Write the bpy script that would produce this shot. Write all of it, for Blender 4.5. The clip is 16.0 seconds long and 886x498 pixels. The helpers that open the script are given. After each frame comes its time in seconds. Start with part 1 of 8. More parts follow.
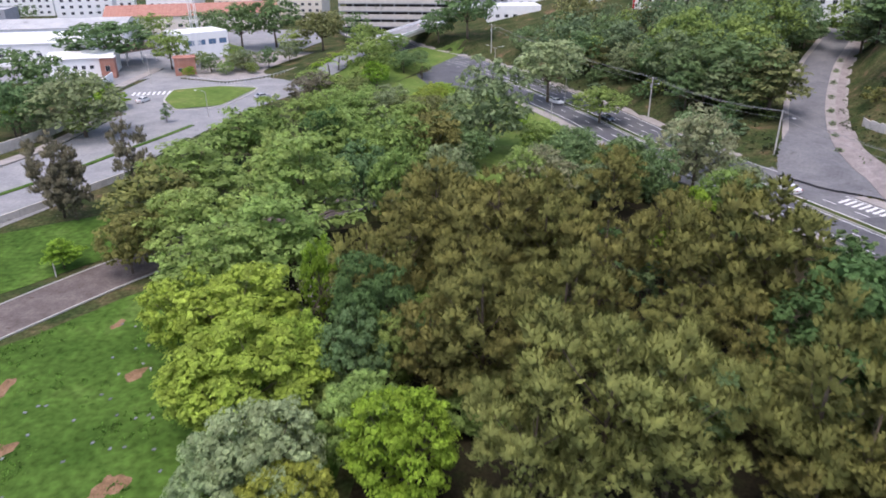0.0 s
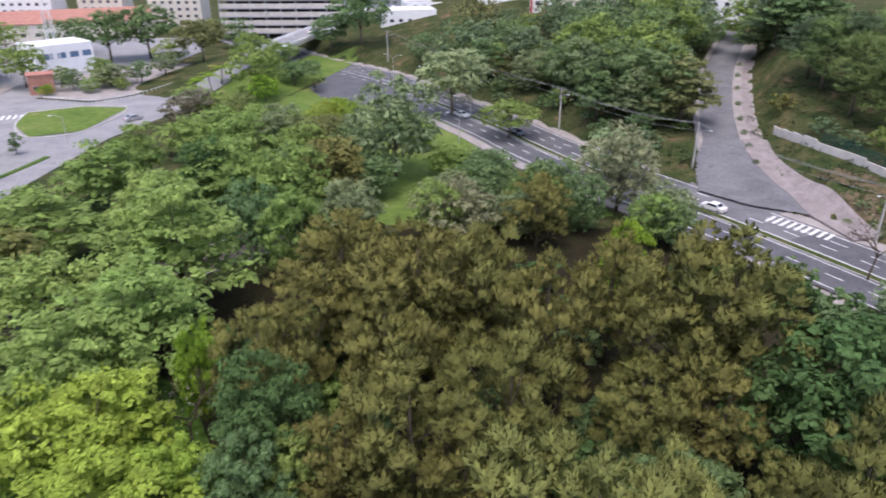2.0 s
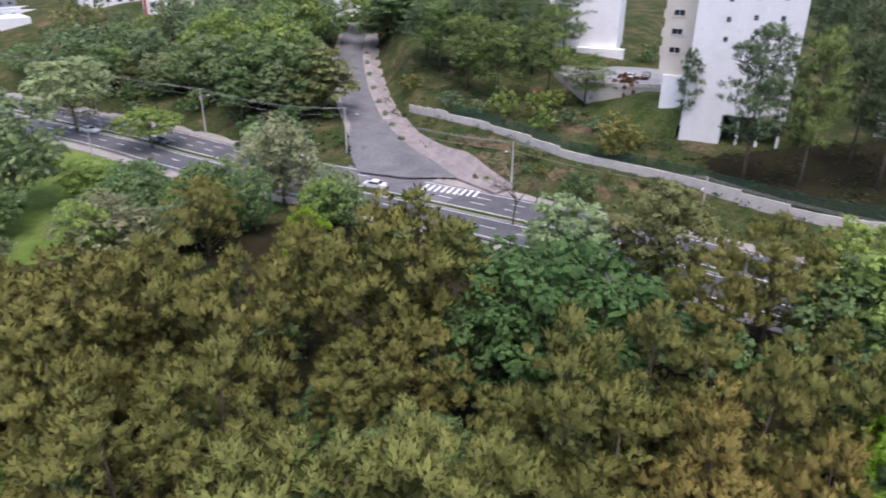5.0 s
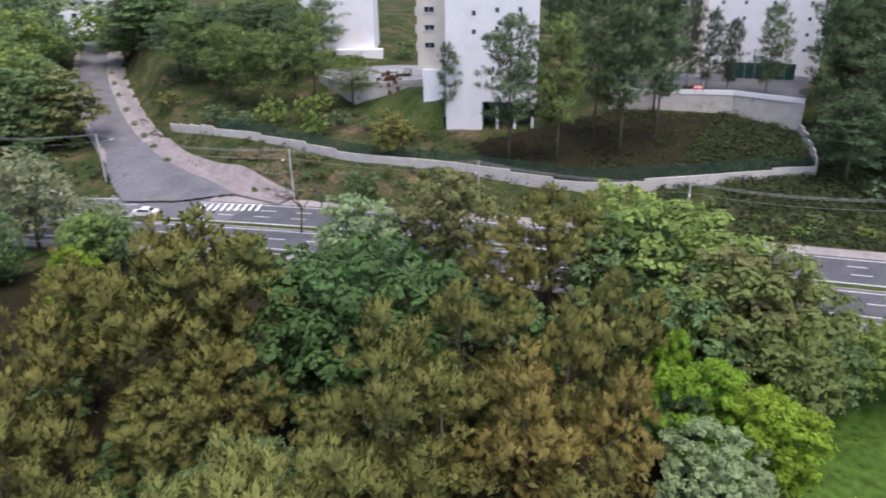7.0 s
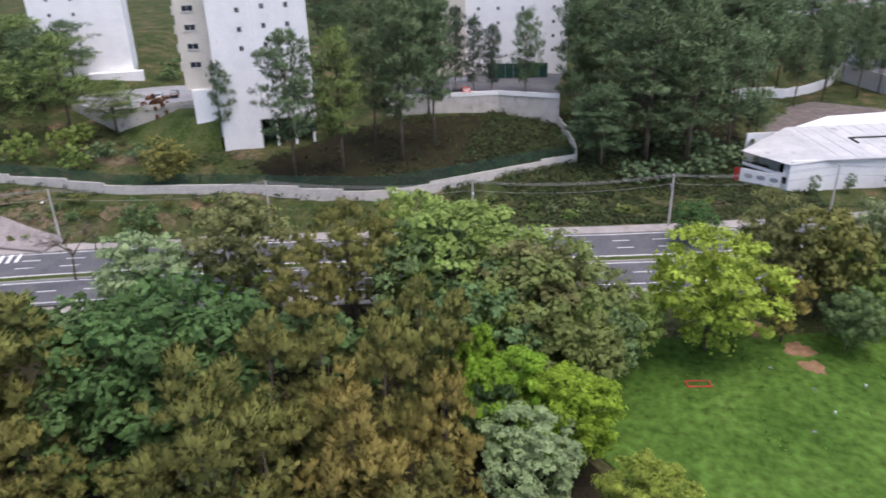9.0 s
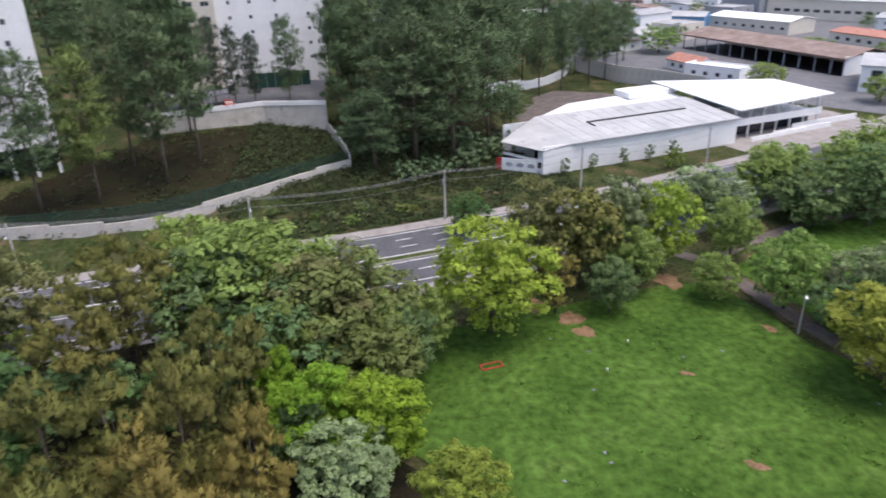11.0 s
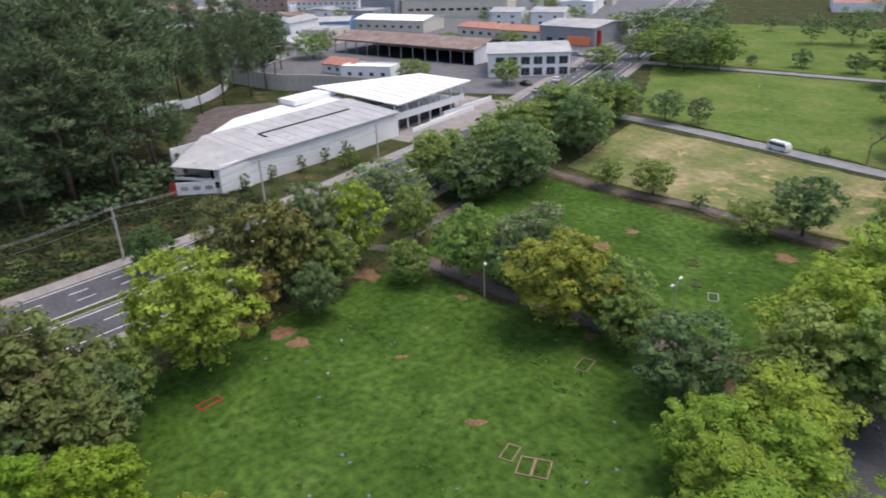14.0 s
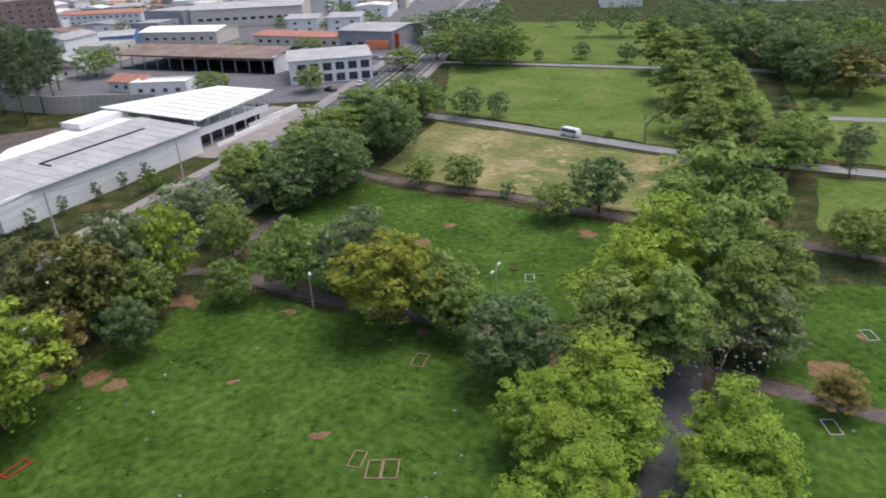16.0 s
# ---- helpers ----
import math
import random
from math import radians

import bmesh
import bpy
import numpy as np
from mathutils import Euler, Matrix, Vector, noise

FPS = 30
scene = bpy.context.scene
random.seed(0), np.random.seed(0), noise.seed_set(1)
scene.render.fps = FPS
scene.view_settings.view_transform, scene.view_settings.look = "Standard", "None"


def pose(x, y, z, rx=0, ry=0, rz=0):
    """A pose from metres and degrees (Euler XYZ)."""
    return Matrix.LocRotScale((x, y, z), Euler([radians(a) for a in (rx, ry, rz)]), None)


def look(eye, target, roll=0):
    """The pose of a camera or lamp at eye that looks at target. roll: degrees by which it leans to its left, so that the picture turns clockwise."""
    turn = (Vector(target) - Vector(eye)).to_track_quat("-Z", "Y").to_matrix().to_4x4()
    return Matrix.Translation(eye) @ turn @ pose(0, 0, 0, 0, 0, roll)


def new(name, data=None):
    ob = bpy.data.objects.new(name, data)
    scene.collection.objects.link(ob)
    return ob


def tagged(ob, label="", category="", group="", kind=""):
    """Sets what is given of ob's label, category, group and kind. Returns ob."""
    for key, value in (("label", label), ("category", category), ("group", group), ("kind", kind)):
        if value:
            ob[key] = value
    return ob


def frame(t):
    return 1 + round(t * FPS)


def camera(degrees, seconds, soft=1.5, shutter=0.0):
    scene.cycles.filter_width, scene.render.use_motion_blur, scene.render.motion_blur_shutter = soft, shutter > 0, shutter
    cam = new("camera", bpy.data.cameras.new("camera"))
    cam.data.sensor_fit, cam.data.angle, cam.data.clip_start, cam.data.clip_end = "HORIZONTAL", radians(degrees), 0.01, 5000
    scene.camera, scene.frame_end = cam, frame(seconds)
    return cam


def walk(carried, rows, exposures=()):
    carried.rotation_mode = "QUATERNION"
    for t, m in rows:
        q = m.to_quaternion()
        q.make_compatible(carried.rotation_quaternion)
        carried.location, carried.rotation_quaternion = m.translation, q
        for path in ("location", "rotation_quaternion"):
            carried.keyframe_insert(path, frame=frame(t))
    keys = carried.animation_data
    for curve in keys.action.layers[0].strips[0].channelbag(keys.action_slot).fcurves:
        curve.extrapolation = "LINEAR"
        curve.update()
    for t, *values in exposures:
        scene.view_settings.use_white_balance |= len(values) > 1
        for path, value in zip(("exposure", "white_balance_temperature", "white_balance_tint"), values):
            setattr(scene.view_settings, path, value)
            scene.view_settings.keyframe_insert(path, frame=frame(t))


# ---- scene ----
cam = camera(64.7, 16.0, soft=1.75, shutter=0.5)
PATH = [
    (0, (0.039, -0.018, 43.305), (0.034, 1.797, 42.466), -0.3),
    (0.5, (0.079, 5.328, 43.564), (0.074, 7.142, 42.722), -0.2),
    (1, (0.136, 9.88, 43.685), (0.163, 11.694, 42.843), 0.0),
    (1.5, (-0.012, 13.151, 43.823), (0.155, 14.957, 42.981), 0.1),
    (2, (-0.235, 15.263, 43.869), (0.033, 17.056, 43.027), 0.1),
    (2.5, (-0.297, 16.479, 43.651), (0.17, 18.234, 42.812), 0.1),
    (3, (-0.458, 17.032, 43.303), (0.212, 18.72, 42.465), 0.2),
    (3.5, (-0.598, 17.201, 42.819), (0.209, 18.829, 41.984), 0.1),
    (4, (-0.653, 17.246, 42.359), (0.245, 18.827, 41.526), 0.1),
    (6.5, (-0.787, 17.61, 40.92), (0.65, 18.735, 40.102), -0.2),
    (7, (-0.817, 17.677, 41.062), (0.701, 18.69, 40.245), -1.0),
    (7.5, (-0.852, 17.737, 41.364), (0.742, 18.627, 40.547), -0.9),
    (8, (-0.726, 17.847, 41.94), (0.93, 18.611, 41.119), -1.2),
    (8.5, (-0.786, 17.856, 41.956), (0.928, 18.489, 41.142), -1.3),
    (9, (-0.745, 17.85, 41.945), (1.015, 18.346, 41.135), -1.4),
    (11.5, (-0.455, 17.644, 42.85), (1.351, 17.385, 42.032), -1.5),
    (12, (-0.426, 17.56, 42.842), (1.352, 17.147, 42.025), -1.7),
    (12.5, (-0.328, 17.57, 42.816), (1.414, 17.025, 41.998), -1.9),
    (13, (-0.338, 17.444, 42.82), (1.36, 16.776, 42.001), -2.0),
    (13.5, (-0.33, 17.379, 42.826), (1.316, 16.591, 42.006), -2.3),
    (14, (-0.309, 17.317, 42.848), (1.273, 16.412, 42.026), -2.4),
    (14.5, (-0.377, 17.233, 42.865), (1.137, 16.218, 42.041), -2.5),
    (15, (-0.432, 17.204, 42.844), (1.01, 16.09, 42.018), -2.7),
    (15.5, (-0.465, 17.139, 42.84), (0.893, 15.927, 42.012), -2.8),
    (16, (-0.562, 17.141, 42.85), (0.716, 15.846, 42.019), -2.9),
]
EXPOSURES = [(0.0, 0.97, 6250, 18), (4.0, 1.04, 6250, 20), (7.0, 1.0, 6250, 18), (9.0, 1.0, 6350, 16), (11.5, 0.86, 6450, 13), (12.5, 0.71, 6500, 12), (14.0, 0.61, 6550, 12), (16.0, 0.54, 6600, 12)]
walk(cam, [(t, look(eye, target, roll)) for t, eye, target, roll in PATH], EXPOSURES)


# ---- the lie of the land ----
def spline(pts, n=8):
    """Catmull-Rom through plan points, n steps a span."""
    p = [np.array(q, float) for q in pts]
    p = [2 * p[0] - p[1]] + p + [2 * p[-1] - p[-2]]
    out = []
    for i in range(1, len(p) - 2):
        for k in range(n):
            s = k / n
            a, b, c, d = p[i - 1], p[i], p[i + 1], p[i + 2]
            out.append(0.5 * (2 * b + (c - a) * s + (2 * a - 5 * b + 4 * c - d) * s * s + (3 * b - a - 3 * c + d) * s ** 3))
    out.append(p[-2])
    return np.array(out)


def along(line, x, y):
    """Signed distance (positive to the left of travel) from a plan line, and the length run along it, for arrays of places."""
    x, y = np.asarray(x, float), np.asarray(y, float)
    best, side, run, far = np.full(x.shape, 1e9), np.zeros(x.shape), np.zeros(x.shape), 0.0
    for a, b in zip(line[:-1], line[1:]):
        d = b - a
        size = np.hypot(*d)
        u = np.clip(((x - a[0]) * d[0] + (y - a[1]) * d[1]) / size ** 2, 0, 1)
        ox, oy = x - a[0] - u * d[0], y - a[1] - u * d[1]
        dist = np.hypot(ox, oy)
        near = dist < best
        best = np.where(near, dist, best)
        side = np.where(near, np.sign(d[0] * oy - d[1] * ox), side)
        run = np.where(near, far + u * size, run)
        far += size
    return best * side, run


def ramp(a, b, v):
    s = np.clip((np.asarray(v, float) - a) / (b - a), 0, 1)
    return s * s * (3 - 2 * s)


AVENUE = spline([(-40, 330), (-22, 290), (-10, 268), (2, 252), (12, 236), (20, 216), (27, 198), (37, 173), (42, 157), (49, 139),
                 (59, 118), (68, 97), (76, 75), (84, 48), (91, 22), (96.5, 5), (102, -10), (109, -27), (117, -44),
                 (125, -61), (134, -78), (145, -97), (157, -116), (180, -152), (226, -222), (300, -330), (400, -470)])
HILL_ROAD = spline([(66, 114), (70, 124), (75, 139), (80, 151), (86.3, 165), (95.8, 183), (105, 199), (117, 217), (131, 238)])
RAMP_ROAD = spline([(-66, 196), (-52, 203), (-42, 218), (-31, 243), (-20, 270), (-6, 310), (10, 350), (30, 400)])


def land(x, y):
    """Height of the ground."""
    x, y = np.asarray(x, float), np.asarray(y, float)
    d, s = along(AVENUE, x, y)
    d = d - 12.6
    wide = 8 + 15 * ramp(60, 28, y) - 1 * ramp(100, 130, y)
    z = 4.0 * ramp(0, 1, d / wide) + np.clip((d - wide - 2) * 0.125, 0, 7.8)
    z = z + 0.10 * np.clip(d - 20, 0, 60) * ramp(125, 170, y)
    # the hill ends south of the estate, and north beyond the viaduct
    cut = (y - 14) + 0.36 * (x - 118)
    z = z * ramp(-6, 14, cut) * ramp(400, 320, y) * ramp(420, 300, x)
    hd, hs = along(HILL_ROAD, x, y)
    zr = 0.085 * hs
    blend = ramp(15, 8, np.abs(hd)) * ramp(0, 8, d + 1.5)
    z = z * (1 - blend) + zr * blend
    rd, rs = along(RAMP_ROAD, x, y)
    mound = 5.6 * ramp(28, 84, rs) * ramp(30, 5, np.abs(rd)) * ramp(100, 84, rs)
    z = np.maximum(z, mound * ramp(-9, -16, d + 12.6))
    return z


# ---- light ----
world = bpy.data.worlds.new("sky")
scene.world = world
world.use_nodes = True
wn = world.node_tree.nodes
sky = wn.new("ShaderNodeTexSky")
sky.sky_type, sky.sun_disc = "NISHITA", False
sky.sun_elevation, sky.sun_rotation = radians(72), radians(205)
sky.air_density, sky.dust_density, sky.ozone_density = 1.0, 4.0, 1.0
wn["Background"].inputs["Strength"].default_value = 0.15
world.node_tree.links.new(sky.outputs[0], wn["Background"].inputs["Color"])
lamp = bpy.data.lights.new("sun", "SUN")
lamp.energy, lamp.angle, lamp.color = 0.8, radians(40), (1.0, 0.96, 0.9)
sun = new("sun", lamp)
sun.matrix_world = look((0, 0, 200), (26, 58, 0))


# ---- materials ----
def nodes_of(name):
    m = bpy.data.materials.new(name)
    m.use_nodes = True
    return m, m.node_tree.nodes, m.node_tree.links, m.node_tree.nodes["Principled BSDF"]


def surface(name, colours, size=1.0, rough=0.85, bump=0.0, grain=0.0, metal=0.0, detail=6.0, spots=None, per_object=0.0, shine=0.3):
    """A mottled surface: a colour ramp over noise of that size in metres, a finer grain, relief, and stains of another colour (spots: colour, size, share)."""
    m, n, l, b = nodes_of(name)
    tc = n.new("ShaderNodeTexCoord")
    where = tc.outputs["Object"]
    big = n.new("ShaderNodeTexNoise")
    big.inputs["Scale"].default_value, big.inputs["Detail"].default_value = 1.0 / size, detail
    big.inputs["Roughness"].default_value = 0.62
    l.new(where, big.inputs["Vector"])
    cr = n.new("ShaderNodeValToRGB")
    while len(cr.color_ramp.elements) < len(colours):
        cr.color_ramp.elements.new(0.5)
    for k, c in enumerate(colours):
        cr.color_ramp.elements[k].position = 0.28 + 0.44 * k / max(1, len(colours) - 1)
        cr.color_ramp.elements[k].color = (*c, 1)
    l.new(big.outputs["Fac"], cr.inputs["Fac"])
    out = cr.outputs["Color"]
    if spots:
        colour, scale, share = spots
        sp = n.new("ShaderNodeTexNoise")
        sp.inputs["Scale"].default_value, sp.inputs["Detail"].default_value, sp.inputs["Roughness"].default_value = 1.0 / scale, 8, 0.65
        l.new(where, sp.inputs["Vector"])
        mr = n.new("ShaderNodeMapRange")
        mr.inputs["From Min"].default_value, mr.inputs["From Max"].default_value = 0.70 - share * 0.4, 0.78 - share * 0.4
        l.new(sp.outputs["Fac"], mr.inputs["Value"])
        mx = n.new("ShaderNodeMixRGB")
        mx.inputs["Color2"].default_value = (*colour, 1)
        l.new(mr.outputs["Result"], mx.inputs["Fac"])
        l.new(out, mx.inputs["Color1"])
        out = mx.outputs["Color"]
    fine = n.new("ShaderNodeTexNoise")
    fine.inputs["Scale"].default_value, fine.inputs["Detail"].default_value = 9.0 / size, 5
    l.new(where, fine.inputs["Vector"])
    if grain:
        hs = n.new("ShaderNodeHueSaturation")
        mr = n.new("ShaderNodeMapRange")
        mr.inputs["From Min"].default_value, mr.inputs["From Max"].default_value = 0.3, 0.7
        mr.inputs["To Min"].default_value, mr.inputs["To Max"].default_value = 1 - grain, 1 + grain
        l.new(fine.outputs["Fac"], mr.inputs["Value"])
        l.new(mr.outputs["Result"], hs.inputs["Value"])
        l.new(out, hs.inputs["Color"])
        out = hs.outputs["Color"]
    if per_object:
        oi = n.new("ShaderNodeObjectInfo")
        hs = n.new("ShaderNodeHueSaturation")
        mr = n.new("ShaderNodeMapRange")
        mr.inputs["To Min"].default_value, mr.inputs["To Max"].default_value = 1 - per_object, 1 + per_object
        l.new(oi.outputs["Random"], mr.inputs["Value"])
        l.new(mr.outputs["Result"], hs.inputs["Value"])
        l.new(out, hs.inputs["Color"])
        out = hs.outputs["Color"]
    l.new(out, b.inputs["Base Color"])
    b.inputs["Roughness"].default_value, b.inputs["Metallic"].default_value = rough, metal
    b.inputs["Specular IOR Level"].default_value = shine
    if bump:
        bp = n.new("ShaderNodeBump")
        bp.inputs["Strength"].default_value, bp.inputs["Distance"].default_value = 0.7, bump
        l.new(fine.outputs["Fac"], bp.inputs["Height"])
        l.new(bp.outputs["Normal"], b.inputs["Normal"])
    return m


def foliage(name, colour, spread=0.2, through_light=0.42, tip=None, mottle=0.46):
    """Leaves: each leaf its own shade, each tree its own tint, part of the light going through."""
    m, n, l, b = nodes_of(name)
    geo, oi = n.new("ShaderNodeNewGeometry"), n.new("ShaderNodeObjectInfo")
    mix = n.new("ShaderNodeMixRGB")
    dark = tuple(c * (1 - spread) for c in colour)
    light = tip or tuple(min(1, c * (1 + spread * 1.5)) for c in colour)
    mix.inputs["Color1"].default_value, mix.inputs["Color2"].default_value = (*dark, 1), (*light, 1)
    l.new(geo.outputs["Random Per Island"], mix.inputs["Fac"])
    tc, nz = n.new("ShaderNodeTexCoord"), n.new("ShaderNodeTexNoise")
    nz.inputs["Scale"].default_value, nz.inputs["Detail"].default_value = 0.45, 2
    l.new(tc.outputs["Object"], nz.inputs["Vector"])
    hs = n.new("ShaderNodeHueSaturation")
    hue, val = n.new("ShaderNodeMapRange"), n.new("ShaderNodeMapRange")
    hue.inputs["To Min"].default_value, hue.inputs["To Max"].default_value = 0.487, 0.513
    l.new(oi.outputs["Random"], hue.inputs["Value"])
    l.new(hue.outputs["Result"], hs.inputs["Hue"])
    val.inputs["From Min"].default_value, val.inputs["From Max"].default_value = 0.3, 0.7
    val.inputs["To Min"].default_value, val.inputs["To Max"].default_value = 0.72, 1.28
    l.new(nz.outputs["Fac"], val.inputs["Value"])
    stretch, fine, tone = n.new("ShaderNodeMapping"), n.new("ShaderNodeTexNoise"), n.new("ShaderNodeMapRange")
    stretch.inputs["Scale"].default_value = (8.0, 8.0, 4.0)
    fine.inputs["Scale"].default_value, fine.inputs["Detail"].default_value = 1.0, 3
    tone.inputs["From Min"].default_value, tone.inputs["From Max"].default_value = 0.3, 0.7
    tone.inputs["To Min"].default_value, tone.inputs["To Max"].default_value = 1 - mottle, 1 + mottle * 0.9
    l.new(tc.outputs["Object"], stretch.inputs["Vector"])
    l.new(stretch.outputs["Vector"], fine.inputs["Vector"])
    l.new(fine.outputs["Fac"], tone.inputs["Value"])
    both = n.new("ShaderNodeMath")
    both.operation = "MULTIPLY"
    l.new(val.outputs["Result"], both.inputs[0])
    l.new(tone.outputs["Result"], both.inputs[1])
    l.new(both.outputs[0], hs.inputs["Value"])
    l.new(mix.outputs["Color"], hs.inputs["Color"])
    l.new(hs.outputs["Color"], b.inputs["Base Color"])
    b.inputs["Roughness"].default_value = 0.7
    b.inputs["Specular IOR Level"].default_value = 0.12
    tr, ms = n.new("ShaderNodeBsdfTranslucent"), n.new("ShaderNodeMixShader")
    l.new(hs.outputs["Color"], tr.inputs["Color"])
    ms.inputs["Fac"].default_value = through_light
    l.new(b.outputs[0], ms.inputs[1])
    l.new(tr.outputs[0], ms.inputs[2])
    l.new(ms.outputs[0], n["Material Output"].inputs["Surface"])
    return m


def glass(name, colour, rough=0.08):
    m, n, l, b = nodes_of(name)
    b.inputs["Base Color"].default_value = (*colour, 1)
    b.inputs["Roughness"].default_value = rough
    b.inputs["Specular IOR Level"].default_value = 0.8
    return m


GRASS = surface("grass", [(0.030, 0.064, 0.011), (0.046, 0.090, 0.016), (0.062, 0.116, 0.021), (0.088, 0.138, 0.033)], 9.0, 0.9, 0.05, 0.4, spots=((0.026, 0.064, 0.010), 1.8, 0.24), shine=0.04)
GRASS_DRY = surface("grass dry", [(0.080, 0.125, 0.036), (0.135, 0.165, 0.056), (0.23, 0.21, 0.10), (0.40, 0.335, 0.20)], 13.0, 0.9, 0.05, 0.22, spots=((0.40, 0.31, 0.17), 6.0, 0.32), shine=0.04)
GRASS_FAR = surface("grass far", [(0.072, 0.122, 0.026), (0.108, 0.160, 0.038), (0.18, 0.195, 0.07)], 14.0, 0.9, 0.04, 0.2, spots=((0.26, 0.22, 0.10), 5.0, 0.22), shine=0.04)
SCRUB = surface("scrub", [(0.022, 0.032, 0.012), (0.036, 0.052, 0.018), (0.068, 0.068, 0.030), (0.100, 0.080, 0.045)], 5.0, 0.95, 0.12, 0.4, spots=((0.15, 0.10, 0.06), 5.0, 0.26), shine=0.04)
GRASS_BANK = surface("bank grass", [(0.028, 0.044, 0.013), (0.044, 0.066, 0.019), (0.066, 0.080, 0.030), (0.095, 0.088, 0.045)], 4.0, 0.95, 0.08, 0.35, spots=((0.13, 0.09, 0.055), 3.0, 0.2), shine=0.04)
# brown litter, darkened so that tree shade is in the colour
SHADE_LITTER = surface("litter with painted shade", [(0.014, 0.013, 0.009), (0.026, 0.022, 0.013), (0.024, 0.03, 0.012)], 3.0, 0.95, 0.06, 0.35, shine=0.04)
SOIL = surface("red soil", [(0.13, 0.085, 0.045), (0.20, 0.125, 0.075), (0.27, 0.17, 0.11)], 1.2, 0.95, 0.05, 0.25, shine=0.04)
ASPHALT = surface("asphalt", [(0.065, 0.066, 0.074), (0.09, 0.091, 0.10), (0.115, 0.116, 0.122)], 4.0, 0.85, 0.01, 0.18, spots=((0.035, 0.035, 0.04), 2.5, 0.2))
ASPHALT_OLD = surface("worn asphalt", [(0.18, 0.18, 0.19), (0.23, 0.23, 0.235), (0.285, 0.28, 0.275)], 5.0, 0.9, 0.01, 0.15, spots=((0.17, 0.17, 0.175), 3.0, 0.2))
ASPHALT_MID = surface("grey asphalt", [(0.105, 0.105, 0.113), (0.14, 0.14, 0.148), (0.175, 0.174, 0.178)], 5.0, 0.9, 0.01, 0.15, spots=((0.10, 0.10, 0.105), 3.0, 0.2))
EARTH = surface("bare earth", [(0.07, 0.058, 0.034), (0.115, 0.088, 0.056), (0.17, 0.128, 0.085)], 1.4, 0.95, 0.05, 0.3, spots=((0.045, 0.058, 0.022), 0.8, 0.5), shine=0.04)
BRICK_PAVING = surface("brown brick paving", [(0.175, 0.153, 0.148), (0.23, 0.202, 0.196), (0.285, 0.255, 0.248)], 2.0, 0.9, 0.01, 0.2, spots=((0.11, 0.085, 0.08), 1.5, 0.2))
PATH_STONE = surface("path asphalt", [(0.075, 0.06, 0.055), (0.115, 0.095, 0.088), (0.165, 0.14, 0.125)], 2.5, 0.9, 0.02, 0.2, spots=((0.07, 0.05, 0.04), 1.5, 0.25))
PAVING = surface("pavement concrete", [(0.21, 0.19, 0.178), (0.275, 0.253, 0.24), (0.34, 0.315, 0.298)], 3.0, 0.9, 0.01, 0.14, spots=((0.2, 0.17, 0.15), 1.4, 0.18))
KERB = surface("kerb concrete", [(0.33, 0.32, 0.30), (0.45, 0.44, 0.41)], 1.0, 0.9, 0.01, 0.15)
PAINT = surface("road paint", [(0.55, 0.55, 0.55), (0.75, 0.75, 0.74)], 0.8, 0.7, 0, 0.12)
CONCRETE = surface("weathered wall render", [(0.40, 0.37, 0.33), (0.52, 0.49, 0.45), (0.6, 0.57, 0.53)], 2.5, 0.9, 0.01, 0.1, spots=((0.28, 0.26, 0.23), 2.0, 0.22))
WHITE = surface("white wall paint", [(0.73, 0.73, 0.73), (0.80, 0.80, 0.80), (0.84, 0.84, 0.83)], 3.0, 0.8, 0.004, 0.05, spots=((0.58, 0.57, 0.55), 3.0, 0.12), per_object=0.04)
CREAM = surface("cream wall paint", [(0.58, 0.53, 0.45), (0.68, 0.63, 0.55)], 3.0, 0.85, 0.004, 0.06, spots=((0.46, 0.42, 0.36), 2.0, 0.15), per_object=0.06)
GREY_WALL = surface("grey wall paint", [(0.24, 0.25, 0.27), (0.33, 0.34, 0.36)], 3.0, 0.85, 0.004, 0.08, per_object=0.08)
TERRACOTTA = surface("clay roof tile", [(0.30, 0.135, 0.10), (0.38, 0.185, 0.14), (0.45, 0.25, 0.195)], 2.0, 0.9, 0.03, 0.16, spots=((0.28, 0.12, 0.08), 2.0, 0.2), per_object=0.1)
RUST_ROOF = surface("rusty roof sheet", [(0.18, 0.125, 0.105), (0.25, 0.185, 0.160), (0.33, 0.27, 0.24)], 4.0, 0.8, 0.01, 0.12, spots=((0.20, 0.11, 0.08), 3.0, 0.22), per_object=0.1)
ROOF_SHEET = surface("grey roof sheet", [(0.31, 0.31, 0.315), (0.39, 0.39, 0.39), (0.47, 0.465, 0.46)], 5.0, 0.6, 0.006, 0.06, spots=((0.22, 0.22, 0.215), 4.0, 0.2), per_object=0.08)
ROOF_WHITE = surface("white roof sheet", [(0.76, 0.76, 0.77), (0.85, 0.85, 0.85)], 5.0, 0.5, 0.004, 0.04, per_object=0.05)
STEEL = surface("galvanised steel", [(0.35, 0.36, 0.37), (0.48, 0.49, 0.5)], 0.6, 0.45, 0, 0.08, metal=0.6)
POLE = surface("pole concrete", [(0.38, 0.36, 0.34), (0.5, 0.48, 0.45)], 0.8, 0.9, 0.004, 0.12)
WIRE = surface("cable", [(0.20, 0.20, 0.20), (0.28, 0.28, 0.28)], 1.0, 0.6)
BARK = surface("bark", [(0.07, 0.05, 0.035), (0.12, 0.095, 0.07), (0.17, 0.14, 0.11)], 0.5, 0.95, 0.03, 0.25)
BARK_GREY = surface("pale dry bark", [(0.22, 0.19, 0.17), (0.32, 0.29, 0.26)], 0.5, 0.95, 0.02, 0.2)
